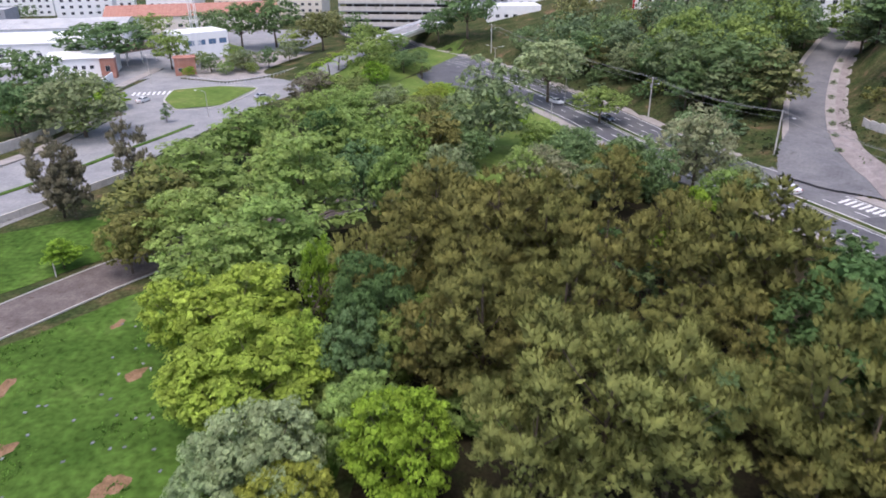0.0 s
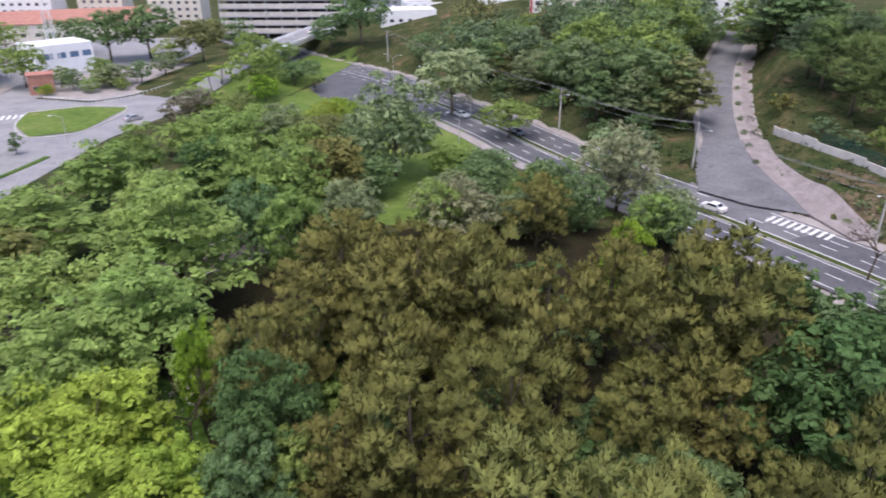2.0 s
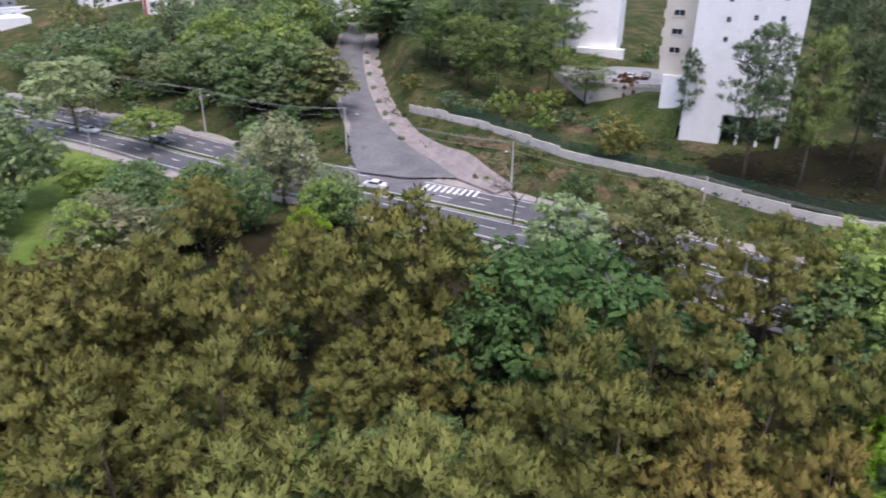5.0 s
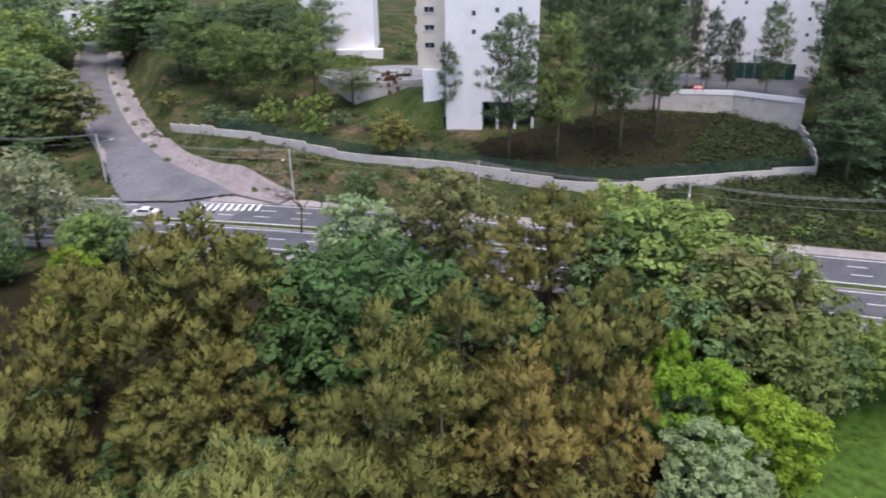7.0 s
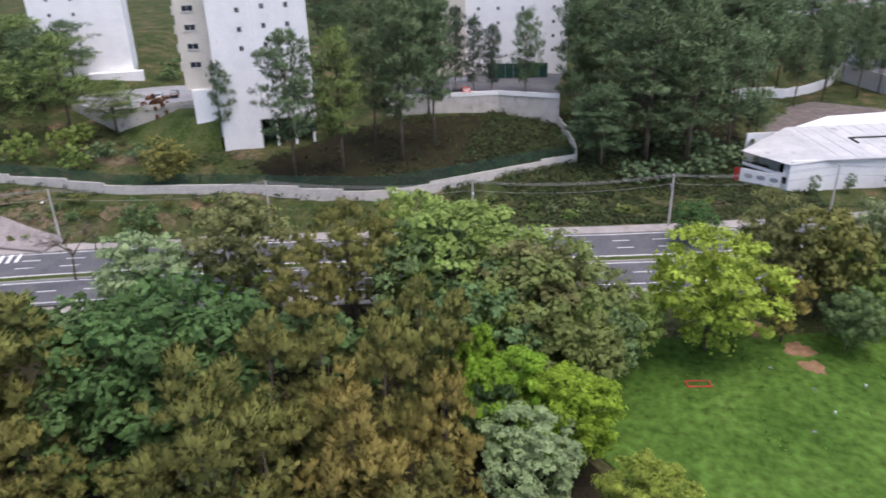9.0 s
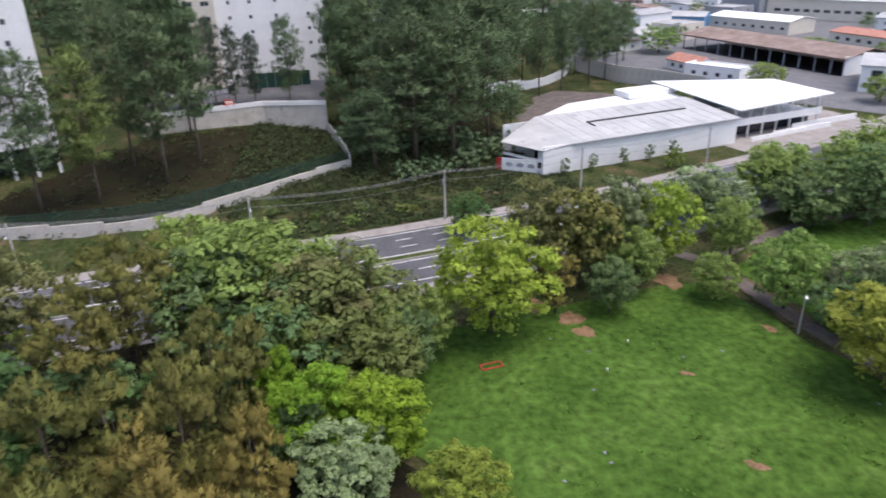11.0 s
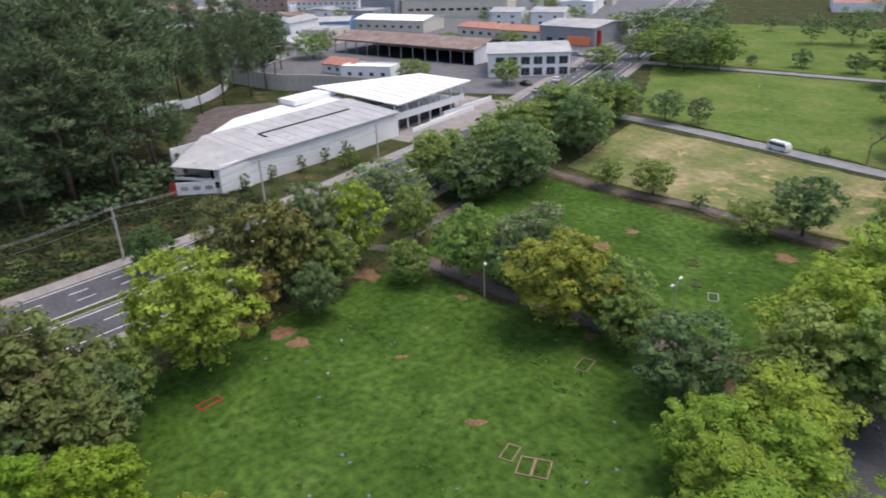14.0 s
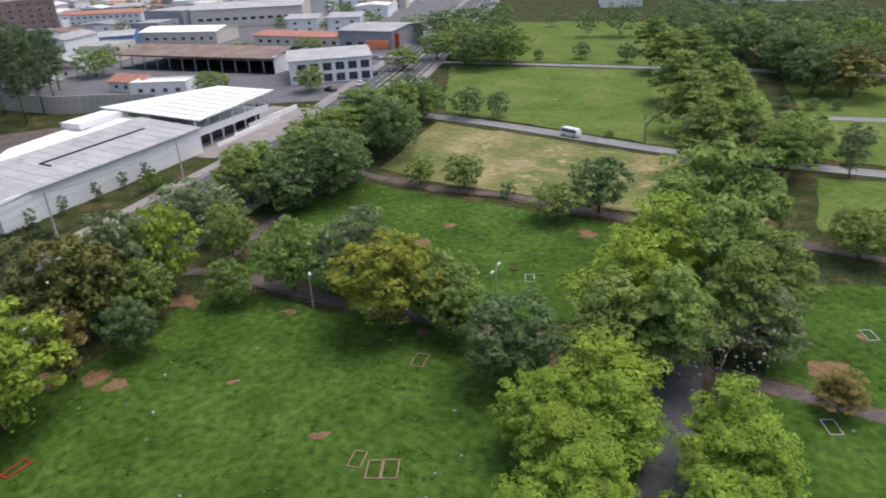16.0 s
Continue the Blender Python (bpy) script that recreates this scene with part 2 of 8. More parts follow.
FENCE_GREEN = surface("green fence mesh", [(0.010, 0.045, 0.034), (0.018, 0.065, 0.048)], 1.0, 0.7, 0, 0.15)
BLUE = surface("blue wall paint", [(0.10, 0.26, 0.48), (0.15, 0.34, 0.56)], 3.0, 0.8, 0, 0.08)
RED = surface("red paint", [(0.36, 0.035, 0.03), (0.45, 0.05, 0.04)], 1.0, 0.6, 0, 0.06)
ORANGE = surface("orange sign", [(0.75, 0.20, 0.08), (0.82, 0.27, 0.12)], 1.0, 0.6, 0, 0.06)
BRICK = surface("brick", [(0.20, 0.135, 0.085), (0.31, 0.215, 0.145)], 0.5, 0.9, 0.01, 0.2)
# near-black with the shade of openings put into the colour
BLACK = surface("painted opening shade", [(0.012, 0.012, 0.013), (0.03, 0.03, 0.03)], 1.0, 0.8)
STONE = surface("marker stone", [(0.11, 0.12, 0.13), (0.19, 0.20, 0.21)], 0.3, 0.7, 0, 0.15, per_object=0.4)
PANE = glass("window glass", (0.03, 0.035, 0.045))
PANE_BLUE = glass("blue window glass", (0.12, 0.20, 0.32))
CAR_WHITE = glass("white car paint", (0.72, 0.72, 0.71), 0.25)
CAR_SILVER = glass("silver car paint", (0.40, 0.41, 0.42), 0.25)
CAR_BLACK = glass("black car paint", (0.015, 0.015, 0.018), 0.2)
RUBBER = glass("tyre rubber", (0.015, 0.015, 0.015), 0.8)

LEAF = {
    "olive": foliage("olive needles", (0.150, 0.154, 0.045), 0.16, 0.16, None, 0.12),
    "olive_light": foliage("pale olive needles", (0.200, 0.212, 0.064), 0.16, 0.2, None, 0.12),
    "rust": foliage("rusty olive needles", (0.215, 0.188, 0.054), 0.16, 0.2, None, 0.12),
    "light": foliage("light green leaves", (0.240, 0.330, 0.092)),
    "yellowgreen": foliage("yellow green leaves", (0.262, 0.365, 0.057)),
    "yellow": foliage("yellowing leaves", (0.245, 0.290, 0.052)),
    "lime": foliage("lime green leaves", (0.205, 0.320, 0.034)),
    "mid": foliage("mid green leaves", (0.205, 0.286, 0.078)),
    "dark": foliage("dark green leaves", (0.138, 0.212, 0.086)),
    "bluegreen": foliage("blue green leaves", (0.082, 0.152, 0.050)),
    "pale": foliage("pale silvery leaves", (0.270, 0.340, 0.169)),
    "pale_dry": foliage("dry pale leaves", (0.240, 0.250, 0.137)),
    "grey": foliage("grey green leaves", (0.200, 0.250, 0.122)),
    "orange": foliage("bronze leaves", (0.190, 0.200, 0.080)),
    "olive_leaf": foliage("olive leaves", (0.172, 0.202, 0.066)),
    "brown": foliage("brown needles", (0.140, 0.132, 0.086), 0.2, 0.2),
    "pine": foliage("dark pine needles", (0.112, 0.165, 0.082), 0.25, 0.15),
    "pine_light": foliage("green pine needles", (0.165, 0.238, 0.080), 0.25, 0.15),
    "pine_sparse": foliage("sparse pine needles", (0.075, 0.105, 0.072), 0.25, 0.15),
    "rust_red": foliage("reddish leaves", (0.176, 0.088, 0.053)),
    "twig": BARK_GREY,
}


# ---- building blocks ----
def mesh_of(name, verts, faces, material, smooth=False):
    me = bpy.data.meshes.new(name)
    me.from_pydata([tuple(v) for v in verts], [], [tuple(f) for f in faces])
    me.materials.append(material)
    if smooth:
        me.shade_smooth()
    return me


def adopt(ob, parent):
    ob.parent = parent
    return ob


def part(name, data, parent, label=""):
    """One mesh under a thing or a part; data is (verts, faces, material) or a mesh, in the thing's own space."""
    me = data if isinstance(data, bpy.types.Mesh) else mesh_of(name, *data)
    return tagged(adopt(new(name, me), parent), label)


def empty(name, m, label, category, group="", kind=""):
    ob = new(name)
    ob.matrix_world = m
    ob.empty_display_size = 0.2
    return tagged(ob, label, category, group, kind)


def box(x0, x1, y0, y1, z0, z1, cut=0.0):
    """A block with slightly cut upright and top edges."""
    if cut <= 0:
        v = [(x, y, z) for z in (z0, z1) for x, y in ((x0, y0), (x1, y0), (x1, y1), (x0, y1))]
        return v, [(3, 2, 1, 0), (4, 5, 6, 7), (0, 1, 5, 4), (1, 2, 6, 5), (2, 3, 7, 6), (3, 0, 4, 7)]
    c = cut
    ring = [(x0 + c, y0), (x1 - c, y0), (x1, y0 + c), (x1, y1 - c), (x1 - c, y1), (x0 + c, y1), (x0, y1 - c), (x0, y0 + c)]
    inner = [(x0 + c, y0 + c), (x1 - c, y0 + c), (x1 - c, y0 + c), (x1 - c, y1 - c), (x1 - c, y1 - c), (x0 + c, y1 - c), (x0 + c, y1 - c), (x0 + c, y0 + c)]
    v = [(*p, z0) for p in ring] + [(*p, z1 - c) for p in ring] + [((p[0] + q[0]) / 2 if False else q[0] * 0.6 + p[0] * 0.4, q[1] * 0.6 + p[1] * 0.4, z1) for p, q in zip(ring, inner)]
    f = [tuple(range(7, -1, -1)), tuple(range(16, 24))]
    for k in range(8):
        j = (k + 1) % 8
        f += [(k, j, 8 + j, 8 + k), (8 + k, 8 + j, 16 + j, 16 + k)]
    return v, f


def join(*pieces):
    v, f = [], []
    for pv, pf in pieces:
        n = len(v)
        v += list(pv)
        f += [tuple(i + n for i in q) for q in pf]
    return v, f


def moved(piece, m):
    return [tuple(m @ Vector(p)) for p in piece[0]], piece[1]


def tube(path, radii, sides=6):
    """A tapering round bar along a path."""
    v, f = [], []
    path = [Vector(p) for p in path]
    for k, p in enumerate(path):
        d = (path[min(k + 1, len(path) - 1)] - path[max(k - 1, 0)]).normalized()
        a = d.cross(Vector((0.31, 0.95, 0.05)) if abs(d.z) > 0.6 else Vector((0, 0, 1))).normalized()
        b = d.cross(a)
        for s in range(sides):
            w = 2 * math.pi * s / sides
            v.append(tuple(p + float(radii[k]) * (math.cos(w) * a + math.sin(w) * b)))
    for k in range(len(path) - 1):
        for s in range(sides):
            t = (s + 1) % sides
            f.append((k * sides + s, k * sides + t, (k + 1) * sides + t, (k + 1) * sides + s))
    f += [tuple(range(sides - 1, -1, -1)), tuple(range((len(path) - 1) * sides, len(path) * sides))]
    return v, f


def ribbon(line, a, b, lift, thick=0.0, start=0, end=None, follow=True, steps=1):
    """A strip of a plan line from offset a to b (left positive), lifted over the land; thick gives it edges."""
    pts = line[start:end]
    t = np.gradient(pts, axis=0)
    t /= np.hypot(t[:, 0], t[:, 1])[:, None]
    nrm = np.stack([-t[:, 1], t[:, 0]], 1)
    offs = np.linspace(a, b, steps + 1)
    rows = [pts + nrm * o for o in offs]
    zs = [(land(r[:, 0], r[:, 1]) if follow else np.zeros(len(r))) + lift for r in rows]
    if follow and steps == 1:
        top = np.maximum(zs[0], zs[1])
        mid = land(pts[:, 0] + nrm[:, 0] * (a + b) / 2, pts[:, 1] + nrm[:, 1] * (a + b) / 2) + lift
        zs = [np.maximum(zs[0], mid * 0.5 + zs[0] * 0.5), np.maximum(zs[1], mid * 0.5 + zs[1] * 0.5)]
    v, f, n = [], [], len(pts)
    for r, z in zip(rows, zs):
        v += [(x, y, h) for (x, y), h in zip(r, z)]
    for c in range(steps):
        f += [(c * n + i, (c + 1) * n + i, (c + 1) * n + i + 1, c * n + i + 1)[::-1] for i in range(n - 1)]
    if thick:
        m = len(v)
        v += [(x, y, h - thick) for x, y, h in v[:n]] + [(x, y, h - thick) for x, y, h in v[steps * n:(steps + 1) * n]]
        for i in range(n - 1):
            f += [(i, i + 1, m + i + 1, m + i)[::-1], (steps * n + i, m + n + i, m + n + i + 1, steps * n + i + 1)[::-1]]
        f += [(0, m, m + n, steps * n), (n - 1, steps * n + n - 1, m + 2 * n - 1, m + n - 1)]
    return v, f


def dashes(line, off, lift, length, gap, width, first=0.0, last=1e9):
    """Painted dashes along an offset of a plan line."""
    seg = np.hypot(*np.diff(line, axis=0).T)
    run = np.r_[0, np.cumsum(seg)]
    v, f, s = [], [], max(first, 0)
    while s + length < min(last, run[-1] - 1):
        ends = []
        for q in (s, s + length):
            x, y = np.interp(q, run, line[:, 0]), np.interp(q, run, line[:, 1])
            x2, y2 = np.interp(q + 0.5, run, line[:, 0]), np.interp(q + 0.5, run, line[:, 1])
            tx, ty = (x2 - x) / 0.5, (y2 - y) / 0.5
            k = math.hypot(tx, ty)
            ends.append((x - ty / k * (off - width / 2), y + tx / k * (off - width / 2)))
            ends.append((x - ty / k * (off + width / 2), y + tx / k * (off + width / 2)))
        n = len(v)
        v += [(x, y, lift) for x, y in ends]
        f.append((n, n + 1, n + 3, n + 2)[::-1])
        s += length + gap
    return v, f


def structure(name, piece, material, label, category, smooth=False):
    return tagged(new(name, mesh_of(name, *piece, material, smooth)), label, category, kind="structure")


def sheet(pts, lift, grid=3.0, ragged=0.0, seed=0):
    """A flat patch of ground inside a plan outline."""
    rng = random.Random(seed)
    bm = bmesh.new()
    vs = []
    for i, p in enumerate(pts):
        q = pts[(i + 1) % len(pts)]
        n = max(1, int(math.hypot(q[0] - p[0], q[1] - p[1]) / grid))
        for k in range(n):
            x, y = p[0] + (q[0] - p[0]) * k / n, p[1] + (q[1] - p[1]) * k / n
            vs.append(bm.verts.new((x + rng.uniform(-ragged, ragged), y + rng.uniform(-ragged, ragged), lift)))
    f = bm.faces.new(vs)
    bmesh.ops.triangulate(bm, faces=[f])
    bm.normal_update()
    if sum(g.normal.z for g in bm.faces) < 0:
        bmesh.ops.reverse_faces(bm, faces=bm.faces[:])
    v = [tuple(w.co) for w in bm.verts]
    bm.verts.index_update()
    fs = [tuple(w.index for w in g.verts) for g in bm.faces]
    bm.free()
    return v, fs


def in_poly(x, y, poly):
    c = False
    for i in range(len(poly)):
        (x0, y0), (x1, y1) = poly[i - 1], poly[i]
        if (y0 > y) != (y1 > y) and x < (x1 - x0) * (y - y0) / (y1 - y0) + x0:
            c = not c
    return c


def drape(outline, lift, step=1.5):
    """A patch that follows the lie of the land inside a plan outline."""
    xs, ys = [p[0] for p in outline], [p[1] for p in outline]
    v, f, at = [], [], {}
    for i in range(int((max(xs) - min(xs)) / step) + 1):
        for j in range(int((max(ys) - min(ys)) / step) + 1):
            x, y = min(xs) + i * step, min(ys) + j * step
            if not in_poly(x + step / 2, y + step / 2, outline):
                continue
            ids = []
            for a, b in ((i, j), (i + 1, j), (i + 1, j + 1), (i, j + 1)):
                if (a, b) not in at:
                    at[a, b] = len(v)
                    px, py = min(xs) + a * step, min(ys) + b * step
                    v.append((px, py, float(land(px, py)) + lift))
                ids.append(at[a, b])
            f.append(tuple(ids))
    return v, f


# ---- trees ----
def leaves(rng, centres, outs, longs, length, width, jitter, soft=None):
    """Four-cornered leaves at centres, facing outs, their long side near longs: rows of place and shading normal. soft: the round form that the leaves shade as."""
    n = len(centres)
    nor = outs + rng.normal(0, jitter, (n, 3))
    nor /= np.linalg.norm(nor, axis=1)[:, None] + 1e-9
    lo = longs + rng.normal(0, jitter, (n, 3))
    lo -= (lo * nor).sum(1)[:, None] * nor
    lo /= np.linalg.norm(lo, axis=1)[:, None] + 1e-9
    sd = np.cross(nor, lo)
    L = (length * rng.uniform(0.65, 1.3, n))[:, None]
    W = (width * rng.uniform(0.7, 1.25, n))[:, None]
    v = np.empty((n, 4, 6))
    v[:, 0, :3] = centres - lo * L / 2
    v[:, 3, :3] = centres + sd * W / 2 + lo * L * 0.08 - nor * W * 0.12
    v[:, 2, :3] = centres + lo * L / 2 - nor * L * 0.10
    v[:, 1, :3] = centres - sd * W / 2 + lo * L * 0.08 - nor * W * 0.12
    face = np.cross(v[:, 1, :3] - v[:, 0, :3], v[:, 2, :3] - v[:, 0, :3])
    face /= np.linalg.norm(face, axis=1)[:, None] + 1e-9
    shade = face * 0.45 + (outs if soft is None else soft)
    shade = np.where(((shade * face).sum(1) < 0.15)[:, None], face, shade)
    shade /= np.linalg.norm(shade, axis=1)[:, None] + 1e-9
    v[:, :, 3:] = shade[:, None]
    return v.reshape(-1, 6)


def leaf_mesh(name, blocks):
    """One mesh of loose leaves: blocks of rows of place and normal, each with its number of corners to a leaf."""
    blocks = [b if isinstance(b, tuple) else (b, 4) for b in (blocks if isinstance(blocks, list) else [blocks])]
    v = np.concatenate([b for b, _ in blocks])
    sizes = np.concatenate([k if isinstance(k, np.ndarray) else np.full(len(b) // k, k) for b, k in blocks]).astype(np.int32)
    me = bpy.data.meshes.new(name)
    me.vertices.add(len(v))
    me.vertices.foreach_set("co", v[:, :3].astype(np.float32).ravel())
    me.loops.add(len(v))
    me.loops.foreach_set("vertex_index", np.arange(len(v), dtype=np.int32))
    me.polygons.add(len(sizes))
    me.polygons.foreach_set("loop_start", (np.cumsum(sizes) - sizes).astype(np.int32))
    me.update(calc_edges=True)
    me.shade_smooth()
    me.normals_split_custom_set_from_vertices(v[:, 3:].tolist())
    me.materials.append(BARK)
    return me


def unit(rng, n):
    v = rng.normal(0, 1, (n, 3))
    return v / np.linalg.norm(v, axis=1)[:, None]


def clump_leaves(rng, c, r, n, length, width, up=0.35, jitter=0.45, inner=0.25):
    """Leaves over one clump: an ellipsoid of radii r at c, thicker on its upper side."""
    d = unit(rng, n)
    d[:, 2] = np.where((d[:, 2] < -0.2) & (rng.random(n) < 0.75), -d[:, 2], d[:, 2])
    rad = np.where(rng.random(n) < inner, rng.uniform(0.3, 0.8, n), rng.uniform(0.82, 1.08, n))
    out = d / np.maximum(r, 0.05)
    out /= np.linalg.norm(out, axis=1)[:, None]
    out[:, 2] += up
    return leaves(rng, c + d * r * rad[:, None], out, np.array([0, 0, -0.4]) + unit(rng, n) * 0.8, length, width, jitter)


def lengthened(v):
    return v / (np.linalg.norm(v, axis=-1, keepdims=True) + 1e-9)


def plumes(rng, base, axis, tall, fat, lobe, n, width, body=True, blade=(0.2, 0.42)):
    """Soft upright plumes of fine needles, many at once: n thin blades to a plume that lean out from its stalk and shade as one tuft, round a slim inner spindle."""
    P = len(base)
    axis = lengthened(axis)
    u = lengthened(np.cross(axis, rng.normal(0, 1, (P, 3))))
    w = np.cross(axis, u)
    g = rng.uniform(0, 2 * np.pi, (P, n, 1))
    s = rng.uniform(0.0, 0.86, (P, n, 1)) ** 0.85
    side = u[:, None] * np.cos(g) + w[:, None] * np.sin(g)
    swell = np.interp(s, (0, 0.25, 0.6, 0.9), (0.55, 1.0, 0.75, 0.2))
    T, R = tall[:, None, None], fat[:, None, None]
    root = base[:, None] + axis[:, None] * T * s + side * R * swell * rng.uniform(0.35, 0.95, (P, n, 1))
    way = lengthened(axis[:, None] * rng.uniform(0.7, 1.1, (P, n, 1)) + side * (0.75 - 0.5 * s) + rng.normal(0, 0.2, (P, n, 3)))
    sd = lengthened(np.cross(way, side + rng.normal(0, 0.45, (P, n, 3))))
    L, W = T * rng.uniform(blade[0], blade[1], (P, n, 1)), width * rng.uniform(0.6, 1.35, (P, n, 1))
    nor = lengthened(side * (0.45 - 0.2 * s) + axis[:, None] * (0.1 + 0.45 * s) + lobe[:, None])
    v = np.empty((P, n, 3, 6))
    v[:, :, 0, :3] = root - sd * W * 0.5
    v[:, :, 1, :3] = root + way * L
    v[:, :, 2, :3] = root + sd * W * 0.5
    face = np.cross(v[:, :, 1, :3] - v[:, :, 0, :3], v[:, :, 2, :3] - v[:, :, 0, :3])
    flip = (face * nor).sum(-1) < 0
    v[flip] = v[flip][:, ::-1]
    v[..., 3:] = nor[:, :, None]
    out = [v.reshape(-1, 6)]
    if body:
        k = np.arange(3) * np.pi / 1.5
        ring = u[:, None] * np.cos(k)[None, :, None] + w[:, None] * np.sin(k)[None, :, None]
        wob = rng.uniform(0.75, 1.2, (P, 3, 1))
        low = np.concatenate([base[:, None] + ring * R * 0.38, lengthened(ring * 0.8 + lobe[:, None])], 2)
        mid = np.concatenate([base[:, None] + axis[:, None] * T * 0.4 + ring * R * 0.62 * wob, lengthened(ring * 0.6 + axis[:, None] * 0.4 + lobe[:, None])], 2)
        tip = np.repeat(np.concatenate([base + axis * tall[:, None] * 0.86, lengthened(axis + lobe)], 1)[:, None], 3, 1)
        nx_ = np.roll(np.arange(3), -1)
        for tri in ((low, low[:, nx_], mid[:, nx_]), (low, mid[:, nx_], mid), (mid, mid[:, nx_], tip)):
            out.append(np.stack(tri, 2).reshape(-1, 6))
    return np.concatenate(out), 3


TREE_SIZE = {"casuarina": (18.0, 6.0), "slim": (12.0, 2.4), "broad": (11.0, 6.0), "dome": (11.0, 6.0), "layered": (12.0, 7.0), "pine": (22.0, 5.0), "bare": (9.0, 4.5), "palm": (8.0, 3.0), "bush": (4.0, 3.0)}


def tree_meshes(kind, seed, rich, slim=False):
    """Trunk and crown meshes of one tree at its standard size. rich: how many leaves, 1 for the nearest."""
    rng = np.random.default_rng(seed * 31 + len(kind) * 7)
    H, A = TREE_SIZE[kind]
    A = A * 0.62 if slim else A
    big = min(rich ** -0.36, 2.3)
    wood, clumps, lv = [], [], []
    bend = rng.normal(0, 0.25, 2)

    def stem(top, r0, r1, sides=7):
        pts = [(bend[0] * math.sin(2.2 * s) * s, bend[1] * math.sin(1.7 * s) * s, top * s - 0.4 * (s == 0)) for s in np.linspace(0, 1, 6)]
        wood.append(tube(pts, list(np.linspace(r0, r1, 6)), sides))
        return pts

    def limb(a, b, r, sides=3):
        a, b = np.array(a), np.array(b)
        mid = (a + b) / 2 + rng.normal(0, 0.06, 3) * np.linalg.norm(b - a) + np.array([0, 0, 0.06 * np.linalg.norm(b - a)])
        wood.append(tube([a, mid, b], [r, r * 0.65, r * 0.2], sides))

    if kind in ("casuarina", "slim"):
        pts = stem(H * 0.86, 0.3 if kind == "casuarina" else 0.16, 0.05)
        wide = kind == "casuarina"
        n = int(18 * (A / 6.0) ** 1.3) if wide else 9
        base, axis, tall, fat, lobe = [], [], [], [], []
        for k in range(n):
            q = (k + 0.5) / n
            z = H * (0.18 + 0.60 * q ** 0.85)
            t = (z / H - 0.12) / 0.88
            prof = A * (0.80 + 0.48 * t if t < 0.42 else math.sqrt(max(0.02, 1 - ((t - 0.42) / 0.56) ** 2.2)))
            g = k * 2.399963 + rng.normal(0, 0.3)
            rr = prof * rng.uniform(0.48, 0.80)
            ring = np.array([math.cos(g), math.sin(g), 0.0])
            c = ring * rr + np.array([0, 0, z + rng.normal(0, 0.5)])
            if k == n - 1:
                c = np.array([pts[-1][0], pts[-1][1], H * 0.80])
            ax = lengthened(np.array([0, 0, 1.0]) + ring * rng.uniform(0.2, 0.6) * (1.15 - 0.6 * q) * (k < n - 1))
            long_ = rng.uniform(2.6, 4.2) * (1.0 if wide else 0.6)
            thick = long_ * rng.uniform(0.34, 0.44)
            limb((pts[3][0], pts[3][1], max(1.5, z - 1.4 - 0.4 * rr)), c + ax * long_ * 0.4, 0.08)
            u = lengthened(np.cross(ax, [0.3, 0.1, 0.9]))
            w = np.cross(ax, u)
            tufts = int(rng.integers(5, 8))
            for p in range(tufts):
                f = 1.0 if p == 0 else rng.uniform(0.0, 0.72)
                e = p * 2.399963 + rng.normal(0, 0.3)
                off = thick * (0.0 if p == 0 else 1.12 - 0.55 * f)
                size = rng.uniform(0.78, 1.3) * (0.85 if p == 0 else 1.0) * (1.0 if wide else 0.6)
                mid = c + ax * long_ * f * 0.9 + (u * math.cos(e) + w * math.sin(e)) * off
                for _ in range(int((11 if rich > 0.3 else 6) * size ** 1.5) + 3):
                    d = unit(rng, 1)[0]
                    d[2] = d[2] * 0.75 + 0.35 if d[2] > -0.5 else -d[2]
                    d = lengthened(d)
                    tl = size * rng.uniform(0.62, 0.95) * (1.0 if rich > 0.3 else 1.3)
                    base.append(mid + d * size * np.array([0.62, 0.62, 0.72]) * rng.uniform(0.75, 1.05) - np.array([0, 0, 0.35 * tl]))
                    axis.append(d * np.array([0.75, 0.75, 0.3]) + ax * 0.3 + np.array([0, 0, 0.7]))
                    tall.append(tl)
                    fat.append(tl * rng.uniform(0.34, 0.46))
                    lobe.append(d * 1.15 + ring * 0.2 + np.array([0, 0, 0.3]))
        lv.append(plumes(rng, np.array(base), np.array(axis), np.array(tall), np.array(fat), np.array(lobe), int(6 + 15 * rich), 0.088 * big, True, (0.28, 0.55)))
        core = rng.normal(0, 1, (320 if wide else 60, 3)) * np.array([A * 0.27, A * 0.27, H * 0.14]) + np.array([0, 0, H * 0.40])
        lv.append(leaves(rng, core, unit(rng, len(core)), unit(rng, len(core)), 0.8, 0.5, 0.3))
    elif kind in ("broad", "bush", "dome"):
        low = 0.0 if kind == "bush" else 0.14
        if kind != "bush":
            pts = stem(H * 0.55, 0.28, 0.12)
        else:
            pts = stem(H * 0.4, 0.08, 0.05, 5)
        zc, b = H * (0.42 + low * 0.5), H * (0.63 - low * 0.35)
        if kind == "dome":
            zc, b = H * 0.57, H * 0.42
        lobes = []
        for k in range(9):
            w = k * 2.4 + rng.normal(0, 0.3)
            e = rng.uniform(-0.1, 1.2)
            lobes.append(np.array([math.cos(w) * math.cos(e), math.sin(w) * math.cos(e), math.sin(e)]))
        lobes = np.array(lobes)
        total = 26 if kind == "bush" and rich < 0.1 else 150 if rich > 0.35 else 110 if rich > 0.15 else 76 if rich > 0.055 else 44
        wide = math.sqrt(150 / total) if kind != "bush" else 1.0
